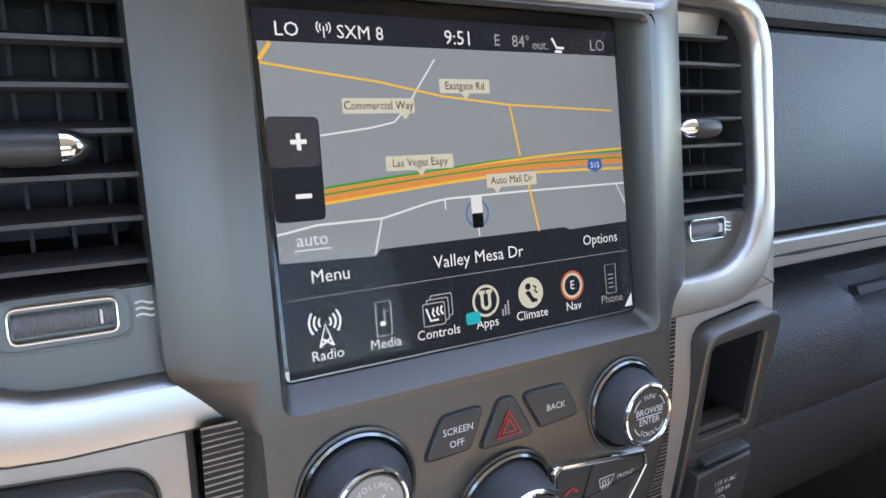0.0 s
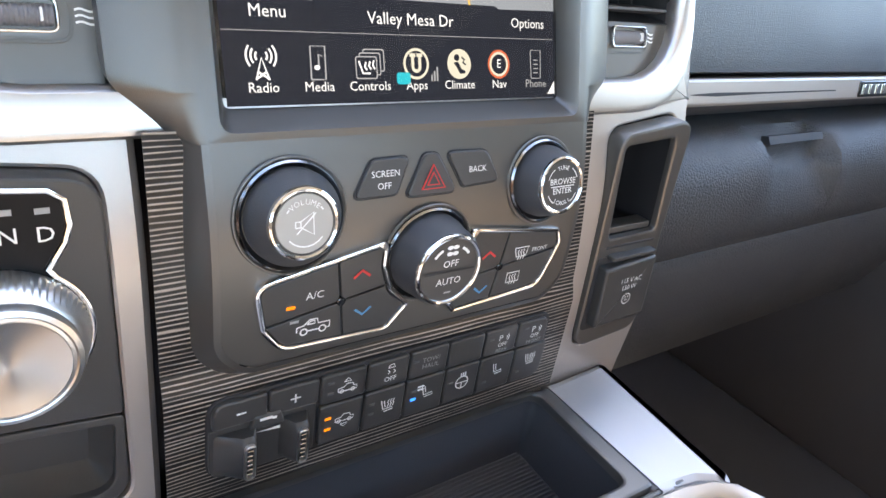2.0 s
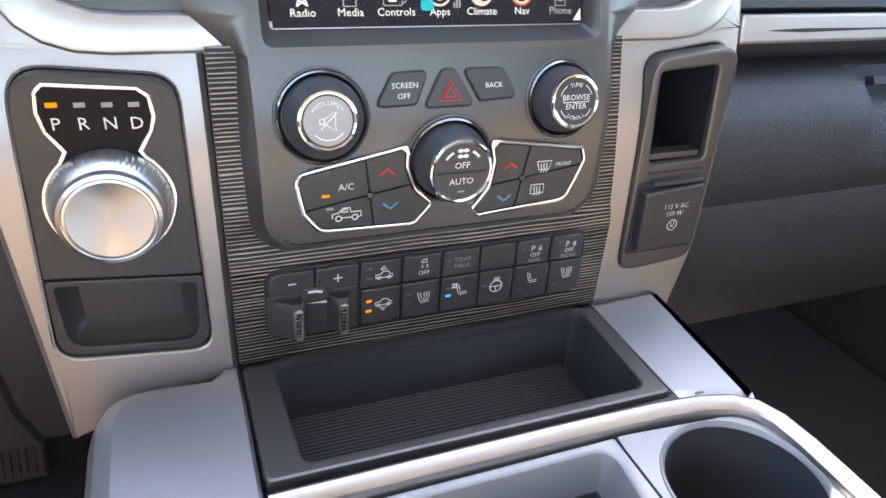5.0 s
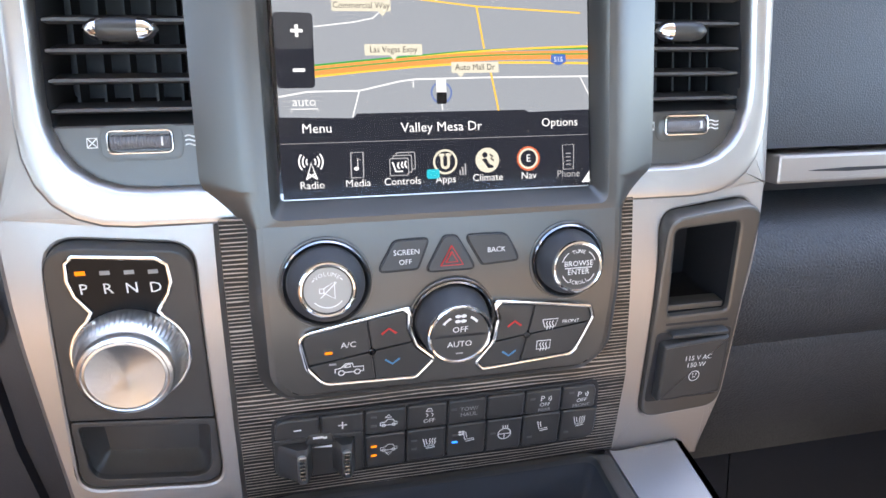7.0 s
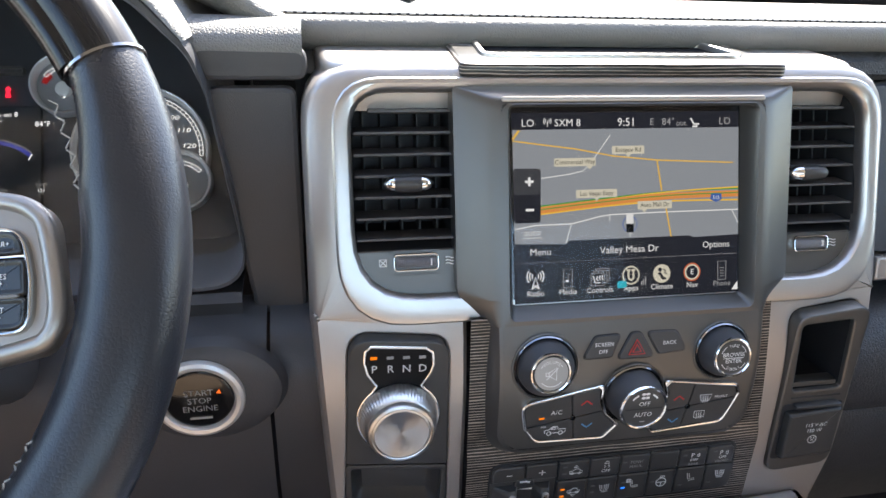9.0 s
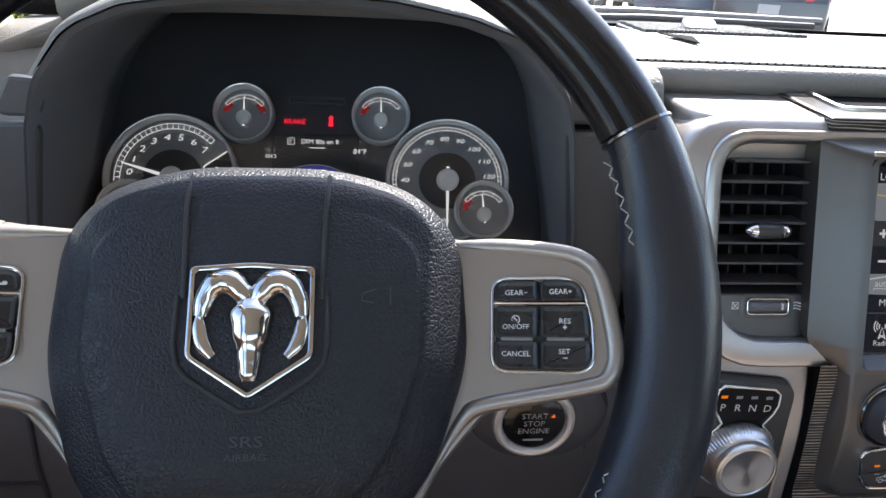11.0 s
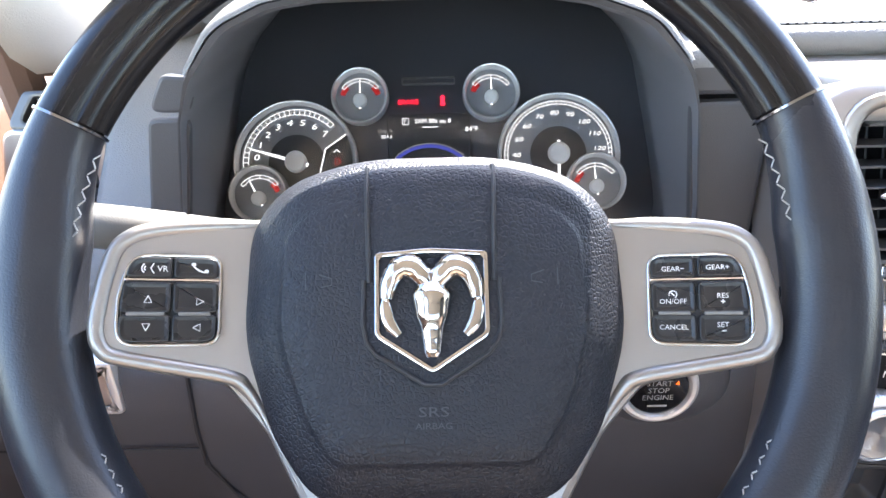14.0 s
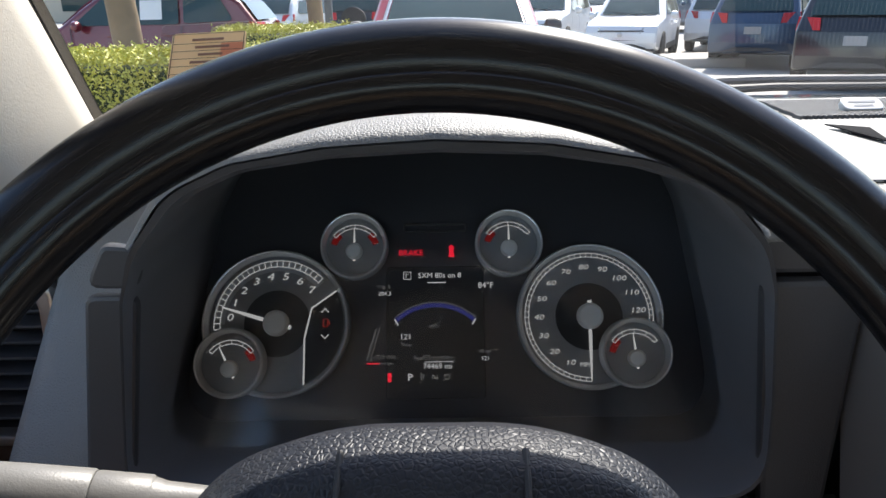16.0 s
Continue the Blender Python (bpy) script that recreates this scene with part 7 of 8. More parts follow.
KEYPADS = {}
for sgn in (1, -1):
    pts = SP if sgn > 0 else both(SP)
    lp = rpoly(pts, 0.01, 5, 3)
    loops = [[spoke_at(x, y, w) for x, y in inset(lp, d)] for d, w in ((0.004, -0.020), (0.0, -0.012), (0.0, -0.004), (0.0015, -0.0012), (0.005, 0.0005))]
    sp = part("spoke", loft(loops, True, True), SPOKE, wheel, "satin silver spoke")
    lip = [(0.078, 0.0305), (0.115, 0.0280), (0.138, 0.0250), (0.1485, 0.0205), (0.1545, 0.0120), (0.1590, -0.010), (0.1600, -0.024), (0.1565, -0.0330), (0.1490, -0.0365), (0.125, -0.0415), (0.102, -0.0465), (0.094, -0.052), (0.082, -0.071), (0.062, -0.106)]
    curve = []
    for i in range(len(lip) - 1):
        p0, p1, p2, p3 = (Vector(lip[max(0, min(len(lip) - 1, i + k))]) for k in (-1, 0, 1, 2))
        for t in (0, 0.25, 0.5, 0.75):
            curve.append(0.5 * (2 * p1 + (p2 - p0) * t + (2 * p0 - 5 * p1 + 4 * p2 - p3) * t * t + (3 * p1 - p0 - 3 * p2 + p3) * t ** 3))
    n_ = len(curve) - 1
    part("raised_lip", tube([spoke_at(q.x * sgn, q.y, -0.0012) for q in curve], [0.0042 * min(1.0, 0.2 + i / 4, 0.2 + (n_ - i) / 10) for i in range(n_ + 1)], 10), SPOKE, sp, "", 60)
    # key pad lying on the sloping face
    KM = Plane(TURNED @ Matrix.Translation((0.1275 * sgn, 0, -0.0035)) @ Matrix.Rotation(radians(-17.2 * sgn), 4, "Y") @ Matrix.Translation((-0.1275 * sgn, 0, 0)))
    KEYPADS[sgn] = KM
    bx = [(0.1043, -0.0314, 0.009), (0.1530, -0.0318, 0.011), (0.1525, -0.008, 0.03), (0.1475, 0.0137, 0.016), (0.1045, 0.0137, 0.008)]
    kp = rpoly(bx if sgn > 0 else both(bx), 0.005, 5, 3)
    part("key_frame", frame_ring(KM, kp, inset(kp, 0.0019), -0.002, 0.0034, 0.0009), KEY_RIM, sp, "chrome frame of the keypad")
    part("key_base", plate(KM, inset(kp, 0.0024), -0.002, 0.0012, 0.0003), DARK, sp)
    for za, zb, o0, o1, ri0, ro0, ri1, ro1 in ((-0.0293, -0.0160, 0.1509, 0.1508, 0.0068, 0.0085, 0.0025, 0.0025), (-0.0152, -0.0002, 0.1508, 0.1495, 0.0025, 0.0025, 0.0025, 0.0025), (0.0018, 0.0117, 0.1490, 0.1455, 0.0025, 0.0025, 0.0060, 0.0090)):
        for inner_key in (True, False):
            if inner_key:
                q = [(0.1064, za, ri0), (0.1270, za, 0.0025), (0.1270, zb, 0.0025), (0.1064, zb, ri1)]
            else:
                q = [(0.1279, za, 0.0025), (o0, za, ro0), (o1, zb, ro1), (0.1279, zb, 0.0025)]
            kl = rpoly(q if sgn > 0 else both(q), 0.001, 4, 4)
            part("key", loft([KM.loop(inset(kl, d), w) for d, w in ((0.0, 0.0), (0.0, 0.0034), (0.0003, 0.0038), (0.0007, 0.0040), (0.0013, 0.0039), (0.0022, 0.0035), (0.0026, 0.0034))], False, True), KEY, sp, "", 60)
    for xa, xb in ((0.1095, 0.1245), (0.1305, 0.1478)):
        x0, x1 = sorted((xa * sgn, xb * sgn))
        part("gap_bar", plate(KM, rpoly(box2(x0, -0.0165, x1, -0.0147), 0.0008, 3), 0.0, 0.0044, 0.0006), STALK, sp, "thin glossy bar between keys")
    x0, x1 = sorted((0.1060 * sgn, 0.1492 * sgn))
    part("divider", plate(KM, rpoly(box2(x0, 0.0002, x1, 0.0014), 0.0004, 2), 0.0, 0.0036, 0.0004), CHROME, sp)
mk = lambda x, y, s: KEYPADS[s].m(x, y, 0.0038)
for text, x, y in (("GEAR\u2212", 0.1168, 0.0058), ("GEAR+", 0.1372, 0.0062), ("ON/OFF", 0.1165, -0.0100), ("RES", 0.1390, -0.0074), ("CANCEL", 0.1165, -0.0224), ("SET", 0.1386, -0.0212)):
    words(text, 0.0034, mk(x, y, 1), WHITE, wheel, wide=1.02)
for sign_lines in ([arc(0.1165, -0.0066, 0.0018, -60, 200, 12)], [[(0.1172, -0.0072), (0.1156, -0.0056)]], [[(0.1380, -0.0101), (0.1400, -0.0101)], [(0.1390, -0.0111), (0.1390, -0.0091)]], [[(0.1380, -0.0240), (0.1400, -0.0240)]]):
    strokes("key_sign", sign_lines, 0.0005, mk(0, 0, 1), WHITE, wheel)
words("VR", 0.0040, mk(-0.1322, 0.0060, -1), WHITE, wheel)
for sign_lines in ([arc(-0.1392, 0.0062, 0.0012, 120, 240, 6)], [arc(-0.1392, 0.0062, 0.0024, 120, 240, 6)], [[(-0.1362, 0.0088), (-0.1375, 0.0062), (-0.1360, 0.0038)]], [[(-0.1185, 0.0090), (-0.1178, 0.0072), (-0.1158, 0.0056), (-0.1136, 0.0047), (-0.1116, 0.0047)]]):
    strokes("key_sign", sign_lines, 0.0008 if len(sign_lines[0]) == 5 else 0.0006, mk(0, 0, -1), WHITE, wheel)
for px_, pz_ in ((-0.1181, 0.0084), (-0.1121, 0.0052)):
    part("phone_end", sheet(oval(px_, pz_, 0.0011, 0.0009, 12), mk(0, 0, -1), 0.0003), WHITE, wheel, fix=False)
for x, y, a in ((-0.1382, -0.0090, 90), (-0.1150, -0.0096, 0), (-0.1387, -0.0215, 270), (-0.1155, -0.0222, 180)):
    tri = [(x + 0.0021 * math.cos(radians(a + b)), y + 0.0021 * math.sin(radians(a + b))) for b in (0, 125, 235, 0)]
    strokes("key_arrow", [tri], 0.0005, mk(0, 0, -1), WHITE, wheel)

# airbag cover, domed, with two seams
HB = [(-0.036, 0.0660, 0.15), (-0.074, 0.0545, 0.06), (-0.0945, 0.030, 0.045), (-0.0968, -0.028, 0.09), (-0.0810, -0.074, 0.06), (-0.0580, -0.108, 0.040), (0.0580, -0.108, 0.040), (0.0820, -0.074, 0.06), (0.0978, -0.028, 0.09), (0.0955, 0.030, 0.045), (0.074, 0.0545, 0.06), (0.036, 0.0660, 0.15)]
hub_loop = rpoly(HB, 0.02, 7, 3)


def hub_w(x, y):
    """The cover's height over the wheel's plane."""
    return 0.012 - 0.07 * y + 0.004 * (1 - (x / 0.08) ** 2)


def hub_ring(d, drop, side=0.0):
    """An outline of the cover moved in by d; side: how far the flanks and foot fall away more than the top."""
    out = []
    for x, y in inset(hub_loop, d):
        k = max(0.0, min(1.0, (0.046 - y) / 0.03))
        out.append(tuple(WM @ Vector((x, y, hub_w(x, y) - drop - 0.85 * side * k * k * (3 - 2 * k)))))
    return out


rings = [hub_ring(0.011, 0.080), hub_ring(0.0035, 0.069), hub_ring(0.0020, 0.050), hub_ring(0.0026, 0.030), hub_ring(0.0026, 0.0225, 0.002), hub_ring(0.0038, 0.0175, 0.003), hub_ring(0.0080, 0.0112, 0.0045), hub_ring(0.0118, 0.0062, 0.0070), hub_ring(0.0136, 0.0038, 0.0080), hub_ring(0.0190, 0.0020, 0.0062), hub_ring(0.0232, 0.0012, 0.0046), hub_ring(0.0246, 0.0010, 0.0034), hub_ring(0.0258, 0.0008, 0.0016), hub_ring(0.0268, 0.0006, 0.0006)]
core = inset(hub_loop, 0.0280)
for k in (0.75, 0.5, 0.25, 0.02):
    rings.append([tuple(WM @ Vector((x * k, (y + 0.018) * k - 0.018, hub_w(x * k, (y + 0.018) * k - 0.018)))) for x, y in core])
part("airbag_cover", loft(rings, True, True), AIRBAG, wheel, "grained blue-black airbag cover", 60)
for s in (-1, 1):
    line = [WM @ Vector((s * (0.0305 - 0.0012 * (0.06 - y) / 0.04), y, hub_w(0.03, y) + (0.0004 if y < 0.036 else 0.0004 - 0.0100 * ((y - 0.036) / 0.021) ** 2))) for y in [0.0560 - i * 0.0038 for i in range(16)]]
    part("seam", tube([tuple(p) for p in line], 0.0012, 8), DARK, wheel)
low_seam = [(-0.0310, 0.0), (-0.0316, -0.020), (-0.0300, -0.0285), (-0.0255, -0.034), (-0.004, -0.0475), (0.004, -0.0475), (0.0255, -0.034), (0.0300, -0.0285), (0.0316, -0.020), (0.0310, 0.0)]
part("seam", tube([tuple(WM @ Vector((x, y, hub_w(x, y) + 0.0004))) for x, y in low_seam], 0.0011, 8), DARK, wheel)
HW = Plane(WM @ Matrix.Translation((0, 0, 0.0130)) @ pose(0, 0, 0, -4, 0, 0))
for x, flip in ((-0.050, 1), (0.050, -1)):
    strokes("horn_mark", [[(x - flip * 0.008, 0.004), (x - flip * 0.008, -0.004)], [(x - flip * 0.002, 0.003), (x + flip * 0.004, 0.001), (x + flip * 0.004, -0.002), (x - flip * 0.001, -0.003)]], 0.0006, HW.m(0, 0, 0.0026), MARK, wheel)
words("SRS", 0.0062, HW.m(0, -0.0600, 0.0037), MARK, wheel, wide=1.5)
words("AIRBAG", 0.0040, HW.m(0, -0.0660, 0.0037), MARK, wheel, wide=1.2)
# plain shield emblem: chrome rim and two curled bars meeting in a tapered wedge
EM = Plane(WM @ Matrix.Translation((0, -0.008, 0.0172)) @ pose(0, 0, 0, -4, 0, 0))
sh = rpoly([(-0.0262, 0.0205, 0.003), (-0.0262, -0.018, 0.006), (0.0, -0.0350, 0.004), (0.0262, -0.018, 0.006), (0.0262, 0.0205, 0.003), (0.0, 0.0225, 0.06)], 0.003, 5, 3)
emblem = part("emblem", frame_ring(EM, sh, inset(sh, 0.0026), -0.003, 0.0022, 0.0010), EMBLEM, wheel, "chrome shield emblem with plain curled shapes")
part("field", plate(EM, inset(sh, 0.0024), -0.003, 0.0004, 0.0002), AIRBAG, emblem)


def swell(path, radii, flat_=0.55):
    fine, fine_r = [], []
    for i in range(len(path) - 1):
        for t in (0, 0.25, 0.5, 0.75):
            p0, p1, p2, p3 = (Vector(path[max(0, min(len(path) - 1, i + k))]) for k in (-1, 0, 1, 2))
            q = 0.5 * (2 * p1 + (p2 - p0) * t + (2 * p0 - 5 * p1 + 4 * p2 - p3) * t * t + (3 * p1 - p0 - 3 * p2 + p3) * t ** 3)
            fine.append((q.x, q.y))
            fine_r.append(radii[i] + (radii[i + 1] - radii[i]) * t * t * (3 - 2 * t))
    path, radii = fine + [path[-1]], fine_r + [radii[-1]]
    loops = []
    for i, (x, y) in enumerate(path):
        a, b = path[max(i - 1, 0)], path[min(i + 1, len(path) - 1)]
        dv = Vector((b[0] - a[0], b[1] - a[1])).normalized()
        nx, ny = -dv.y, dv.x
        loops.append([EM.at(x + nx * radii[i] * math.cos(t), y + ny * radii[i] * math.cos(t), 0.0012 + radii[i] * flat_ * math.sin(t)) for t in [2 * math.pi * k / 22 for k in range(22)]])
    return loft(loops, True, True)


for s in (-1, 1):
    part("curl", swell([(s * x, y) for x, y in ((0.0015, 0.0035), (0.0045, 0.0095), (0.0095, 0.0135), (0.0150, 0.0125), (0.0190, 0.0065), (0.0205, -0.0010))], [0.0035, 0.0055, 0.0062, 0.0058, 0.0045, 0.0032], 1.05), EMBLEM, emblem, "curled chrome bar")
    part("curl_end", swell([(s * x, y) for x, y in ((0.0212, 0.0010), (0.0208, -0.006), (0.0190, -0.0125), (0.0150, -0.0175))], [0.0012, 0.0030, 0.0032, 0.0020], 0.6), EMBLEM, emblem)
part("wedge", swell([(0, 0.006), (0, 0.0), (0, -0.008), (0, -0.016), (0, -0.024), (0, -0.0275)], [0.0060, 0.0095, 0.0082, 0.0055, 0.0042, 0.0028], 0.85), EMBLEM, emblem, "tapered chrome wedge")

# column and stalk
column = thing("steering_column", WC + Vector((0, 0.1, -0.09)), "black plastic steering column cover", "steering column")
cs = []
for w, rx, ry, dy in ((-0.045, 0.052, 0.048, 0.0), (-0.06, 0.062, 0.056, -0.004), (-0.10, 0.068, 0.060, -0.006), (-0.19, 0.072, 0.062, -0.008), (-0.22, 0.070, 0.060, -0.010)):
    cs.append([WM @ Vector((x, y + dy, w)) for x, y in rpoly(box2(-rx, -ry, rx, ry - 0.024), 0.028, 5, 2)])
part("shroud", loft(cs, True, True), PLASTIC, column)
part("boss", lathe([(0.042, -0.050), (0.042, -0.030), (0.052, -0.020), (0.052, -0.012)], WM, 40), DARK, wheel)
stalk = thing("indicator_stalk", (-0.62, -0.03, 1.345), "black wiper and indicator stalk with white signs", "stalk")
sa, sb = Vector((-0.545, -0.012, 1.318)), Vector((-0.690, -0.034, 1.350))
part("lever", tube([tuple(sa.lerp(sb, t)) for t in (0, 0.12, 0.3, 0.42, 0.46)], [0.006, 0.0075, 0.0085, 0.0095, 0.0110], 20), STALK, stalk)
part("collar", tube([tuple(sa.lerp(sb, t)) for t in (0.455, 0.465, 0.60, 0.61)], [0.0110, 0.0118, 0.0122, 0.0118], 24), STALK, stalk, "ribbed turning collar")
part("end_grip", tube([tuple(sa.lerp(sb, t)) for t in (0.612, 0.62, 0.80, 0.97, 1.0)], [0.0120, 0.0127, 0.0130, 0.0128, 0.010], 24), STALK, stalk)
dirx = (sa - sb).normalized()
up = Vector((0, -0.55, 0.83))
nz = dirx.cross(up).normalized()
if nz.y > 0:
    nz = -nz
up2 = nz.cross(dirx).normalized()
sm = Matrix((( dirx.x, up2.x, nz.x), (dirx.y, up2.y, nz.y), (dirx.z, up2.z, nz.z))).to_4x4()
for t, nm in ((0.53, 0), (0.72, 1)):
    m = Matrix.Translation(sa.lerp(sb, t)) @ sm @ Matrix.Translation((0, 0.0035, 0.0128))
    strokes("wiper_sign", [arc(0, -0.002, 0.0055, 40, 140, 10), [(-0.0042, 0.0015), (-0.0028, -0.003), (0.0028, -0.003), (0.0042, 0.0015)], [(0.0, -0.003), (0.002, 0.0025)]], 0.0008, m, WHITE, stalk)


# ---- outside ----
ASPHALT = material("sunlit_concrete", (0.36, 0.34, 0.31), 0.9, 0.0, 0.5, 60, 0.12, 0.6)
GZ = 0.0
pts = [-300, -60, -20, -8, -3, 0, 3, 8, 20, 60, 300]
ground = solid("ground", loft([[(x, y, GZ) for x in pts] for y in [p + 10 for p in pts]], ring=False), ASPHALT, "pale sunlit parking lot surface", "ground", "structure")
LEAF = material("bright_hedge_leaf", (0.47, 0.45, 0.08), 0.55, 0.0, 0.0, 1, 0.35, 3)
HEDGE_CORE = material("shaded_hedge_core", (0.03, 0.045, 0.012), 0.9)
BARK = material("tan_bark", (0.24, 0.17, 0.10), 0.9, 0.0, 0.8, 30, 0.25, 6)
rng = random.Random(7)


def hedge(x0, y0, x1, y1, h, count, label):
    ob = thing("hedge", ((x0 + x1) / 2, (y0 + y1) / 2, GZ), label, "hedge", "clipped hedges", "stuff")
    # solid core whose dark green paints the shade between the leaves
    part("shade_core", block(x0 + 0.06, y0 + 0.06, GZ, x1 - 0.06, y1 - 0.06, h - 0.05, 0.08), HEDGE_CORE, ob)
    verts, faces = [], []
    for _ in range(count):
        f = rng.random()
        x, y, z = rng.uniform(x0, x1), rng.uniform(y0, y1), rng.uniform(0.05, h)
        if f < 0.40:
            z = h + abs(rng.gauss(0, 0.035)) - 0.02
        elif f < 0.80:
            y = y0 + rng.gauss(0, 0.025)
        else:
            x = x1 + rng.gauss(0, 0.025)
        s = rng.uniform(0.006, 0.015)
        a = Vector((rng.gauss(0, 1), rng.gauss(0, 1), rng.gauss(0, 1))).normalized()
        b = a.cross(Vector((rng.gauss(0, 1), rng.gauss(0, 1), rng.gauss(0, 1)))).normalized()
        c = Vector((x, y, z))
        n = len(verts)
        verts += [tuple(c - a * s * 1.6), tuple(c + b * s * 0.7), tuple(c + a * s * 1.6), tuple(c - b * s * 0.7)]
        faces.append((n, n + 1, n + 2, n + 3))
    part("leaves", (verts, faces), LEAF, ob, fix=False)
    return ob


hedge(-3.75, 4.6, -1.98, 5.7, 1.16, 30000, "bright green clipped hedge in the sun")
hedge(-3.3, 8.2, -1.72, 9.2, 1.20, 22000, "bright green clipped hedge in the sun")
hedge(-2.4, 10.5, -1.15, 11.4, 1.10, 14000, "bright green clipped hedge in the sun")
for x, y, r in ((-4.63, 8.9, 0.185), (-3.05, 13.6, 0.15)):
    t = thing("tree", (x, y, GZ), "tree with a straight tan trunk", "tree", "parking lot trees")
    part("trunk", tube([(x, y, GZ), (x + 0.02, y, 1.0), (x - 0.02, y, 2.2), (x + 0.05, y, 3.4), (x, y, 4.4)], [r * 1.15, r, r * 0.95, r * 0.85, r * 0.6], 14), BARK, t)
    for k in range(5):
        a = k * 1.256 + x
        part("limb", tube([(x, y, 3.2 + 0.2 * k), (x + math.cos(a) * 0.8, y + math.sin(a) * 0.8, 4.1 + 0.2 * k), (x + math.cos(a) * 1.6, y + math.sin(a) * 1.6, 4.7 + 0.2 * k)], [r * 0.5, r * 0.35, r * 0.15], 8), BARK, t)
    verts, faces = [], []
    for _ in range(2600):
        d = Vector((rng.gauss(0, 1), rng.gauss(0, 1), rng.gauss(0, 0.7)))
        d = d.normalized() * rng.uniform(0.6, 1.9)
        if math.sin(d.x * 4) + math.sin(d.y * 4 + x) + math.sin(d.z * 5) > 1.2:
            continue
        c = Vector((x, y, 5.2)) + d
        a = Vector((rng.gauss(0, 1), rng.gauss(0, 1), rng.gauss(0, 1))).normalized()
        b = a.orthogonal().normalized()
        n = len(verts)
        verts += [tuple(c - a * 0.09), tuple(c + b * 0.05), tuple(c + a * 0.09), tuple(c - b * 0.05)]
        faces.append((n, n + 1, n + 2, n + 3))
    part("crown", (verts, faces), LEAF, t, fix=False)
post = solid("sign_post", tube([(-2.55, 12.2, GZ), (-2.55, 12.2, 4.0)], 0.07, 12), material("grey_post", (0.12, 0.12, 0.12), 0.6), "dark grey metal post in the lot", "post")
kerb = solid("kerb", block(4.35, 15.0, GZ - 0.05, 5.9, 16.6, 0.20, 0.04), material("kerb_concrete", (0.42, 0.39, 0.35), 0.9, 0.0, 0.4, 60, 0.1, 2), "low concrete kerb of an island", "kerb", "structure")
cabinet = solid("pump_box", join(block(-1.62, 7.7, GZ, -1.40, 7.95, 0.62, 0.03), block(-1.56, 7.72, 0.60, -1.46, 7.93, 0.84, 0.03)), material("white_box", (0.7, 0.7, 0.68), 0.6), "small white equipment box beside the hedge", "utility box")

CAR_GLASS = material("tinted_car_glass", (0.030, 0.055, 0.052), 0.04, 0.0, vary=0.3, vary_size=1.5, ior=1.52)
CLADDING = material("grey_black_cladding", (0.05, 0.05, 0.052), 0.6, 0.0, 0.3, 200)
TYRE = material("tyre_rubber", (0.02, 0.02, 0.02), 0.8)
ALLOY = material("alloy_wheel", (0.5, 0.5, 0.5), 0.35, 0.8)
TAIL = material("red_tail_lamp", (0.5, 0.02, 0.02), 0.25)
HEADLAMP = material("clear_headlamp", (0.6, 0.62, 0.64), 0.1, 0.3)


def paint(name, c):
    return material(name, c, 0.32, 0.15, coat=0.7, vary=0.04, vary_size=2)


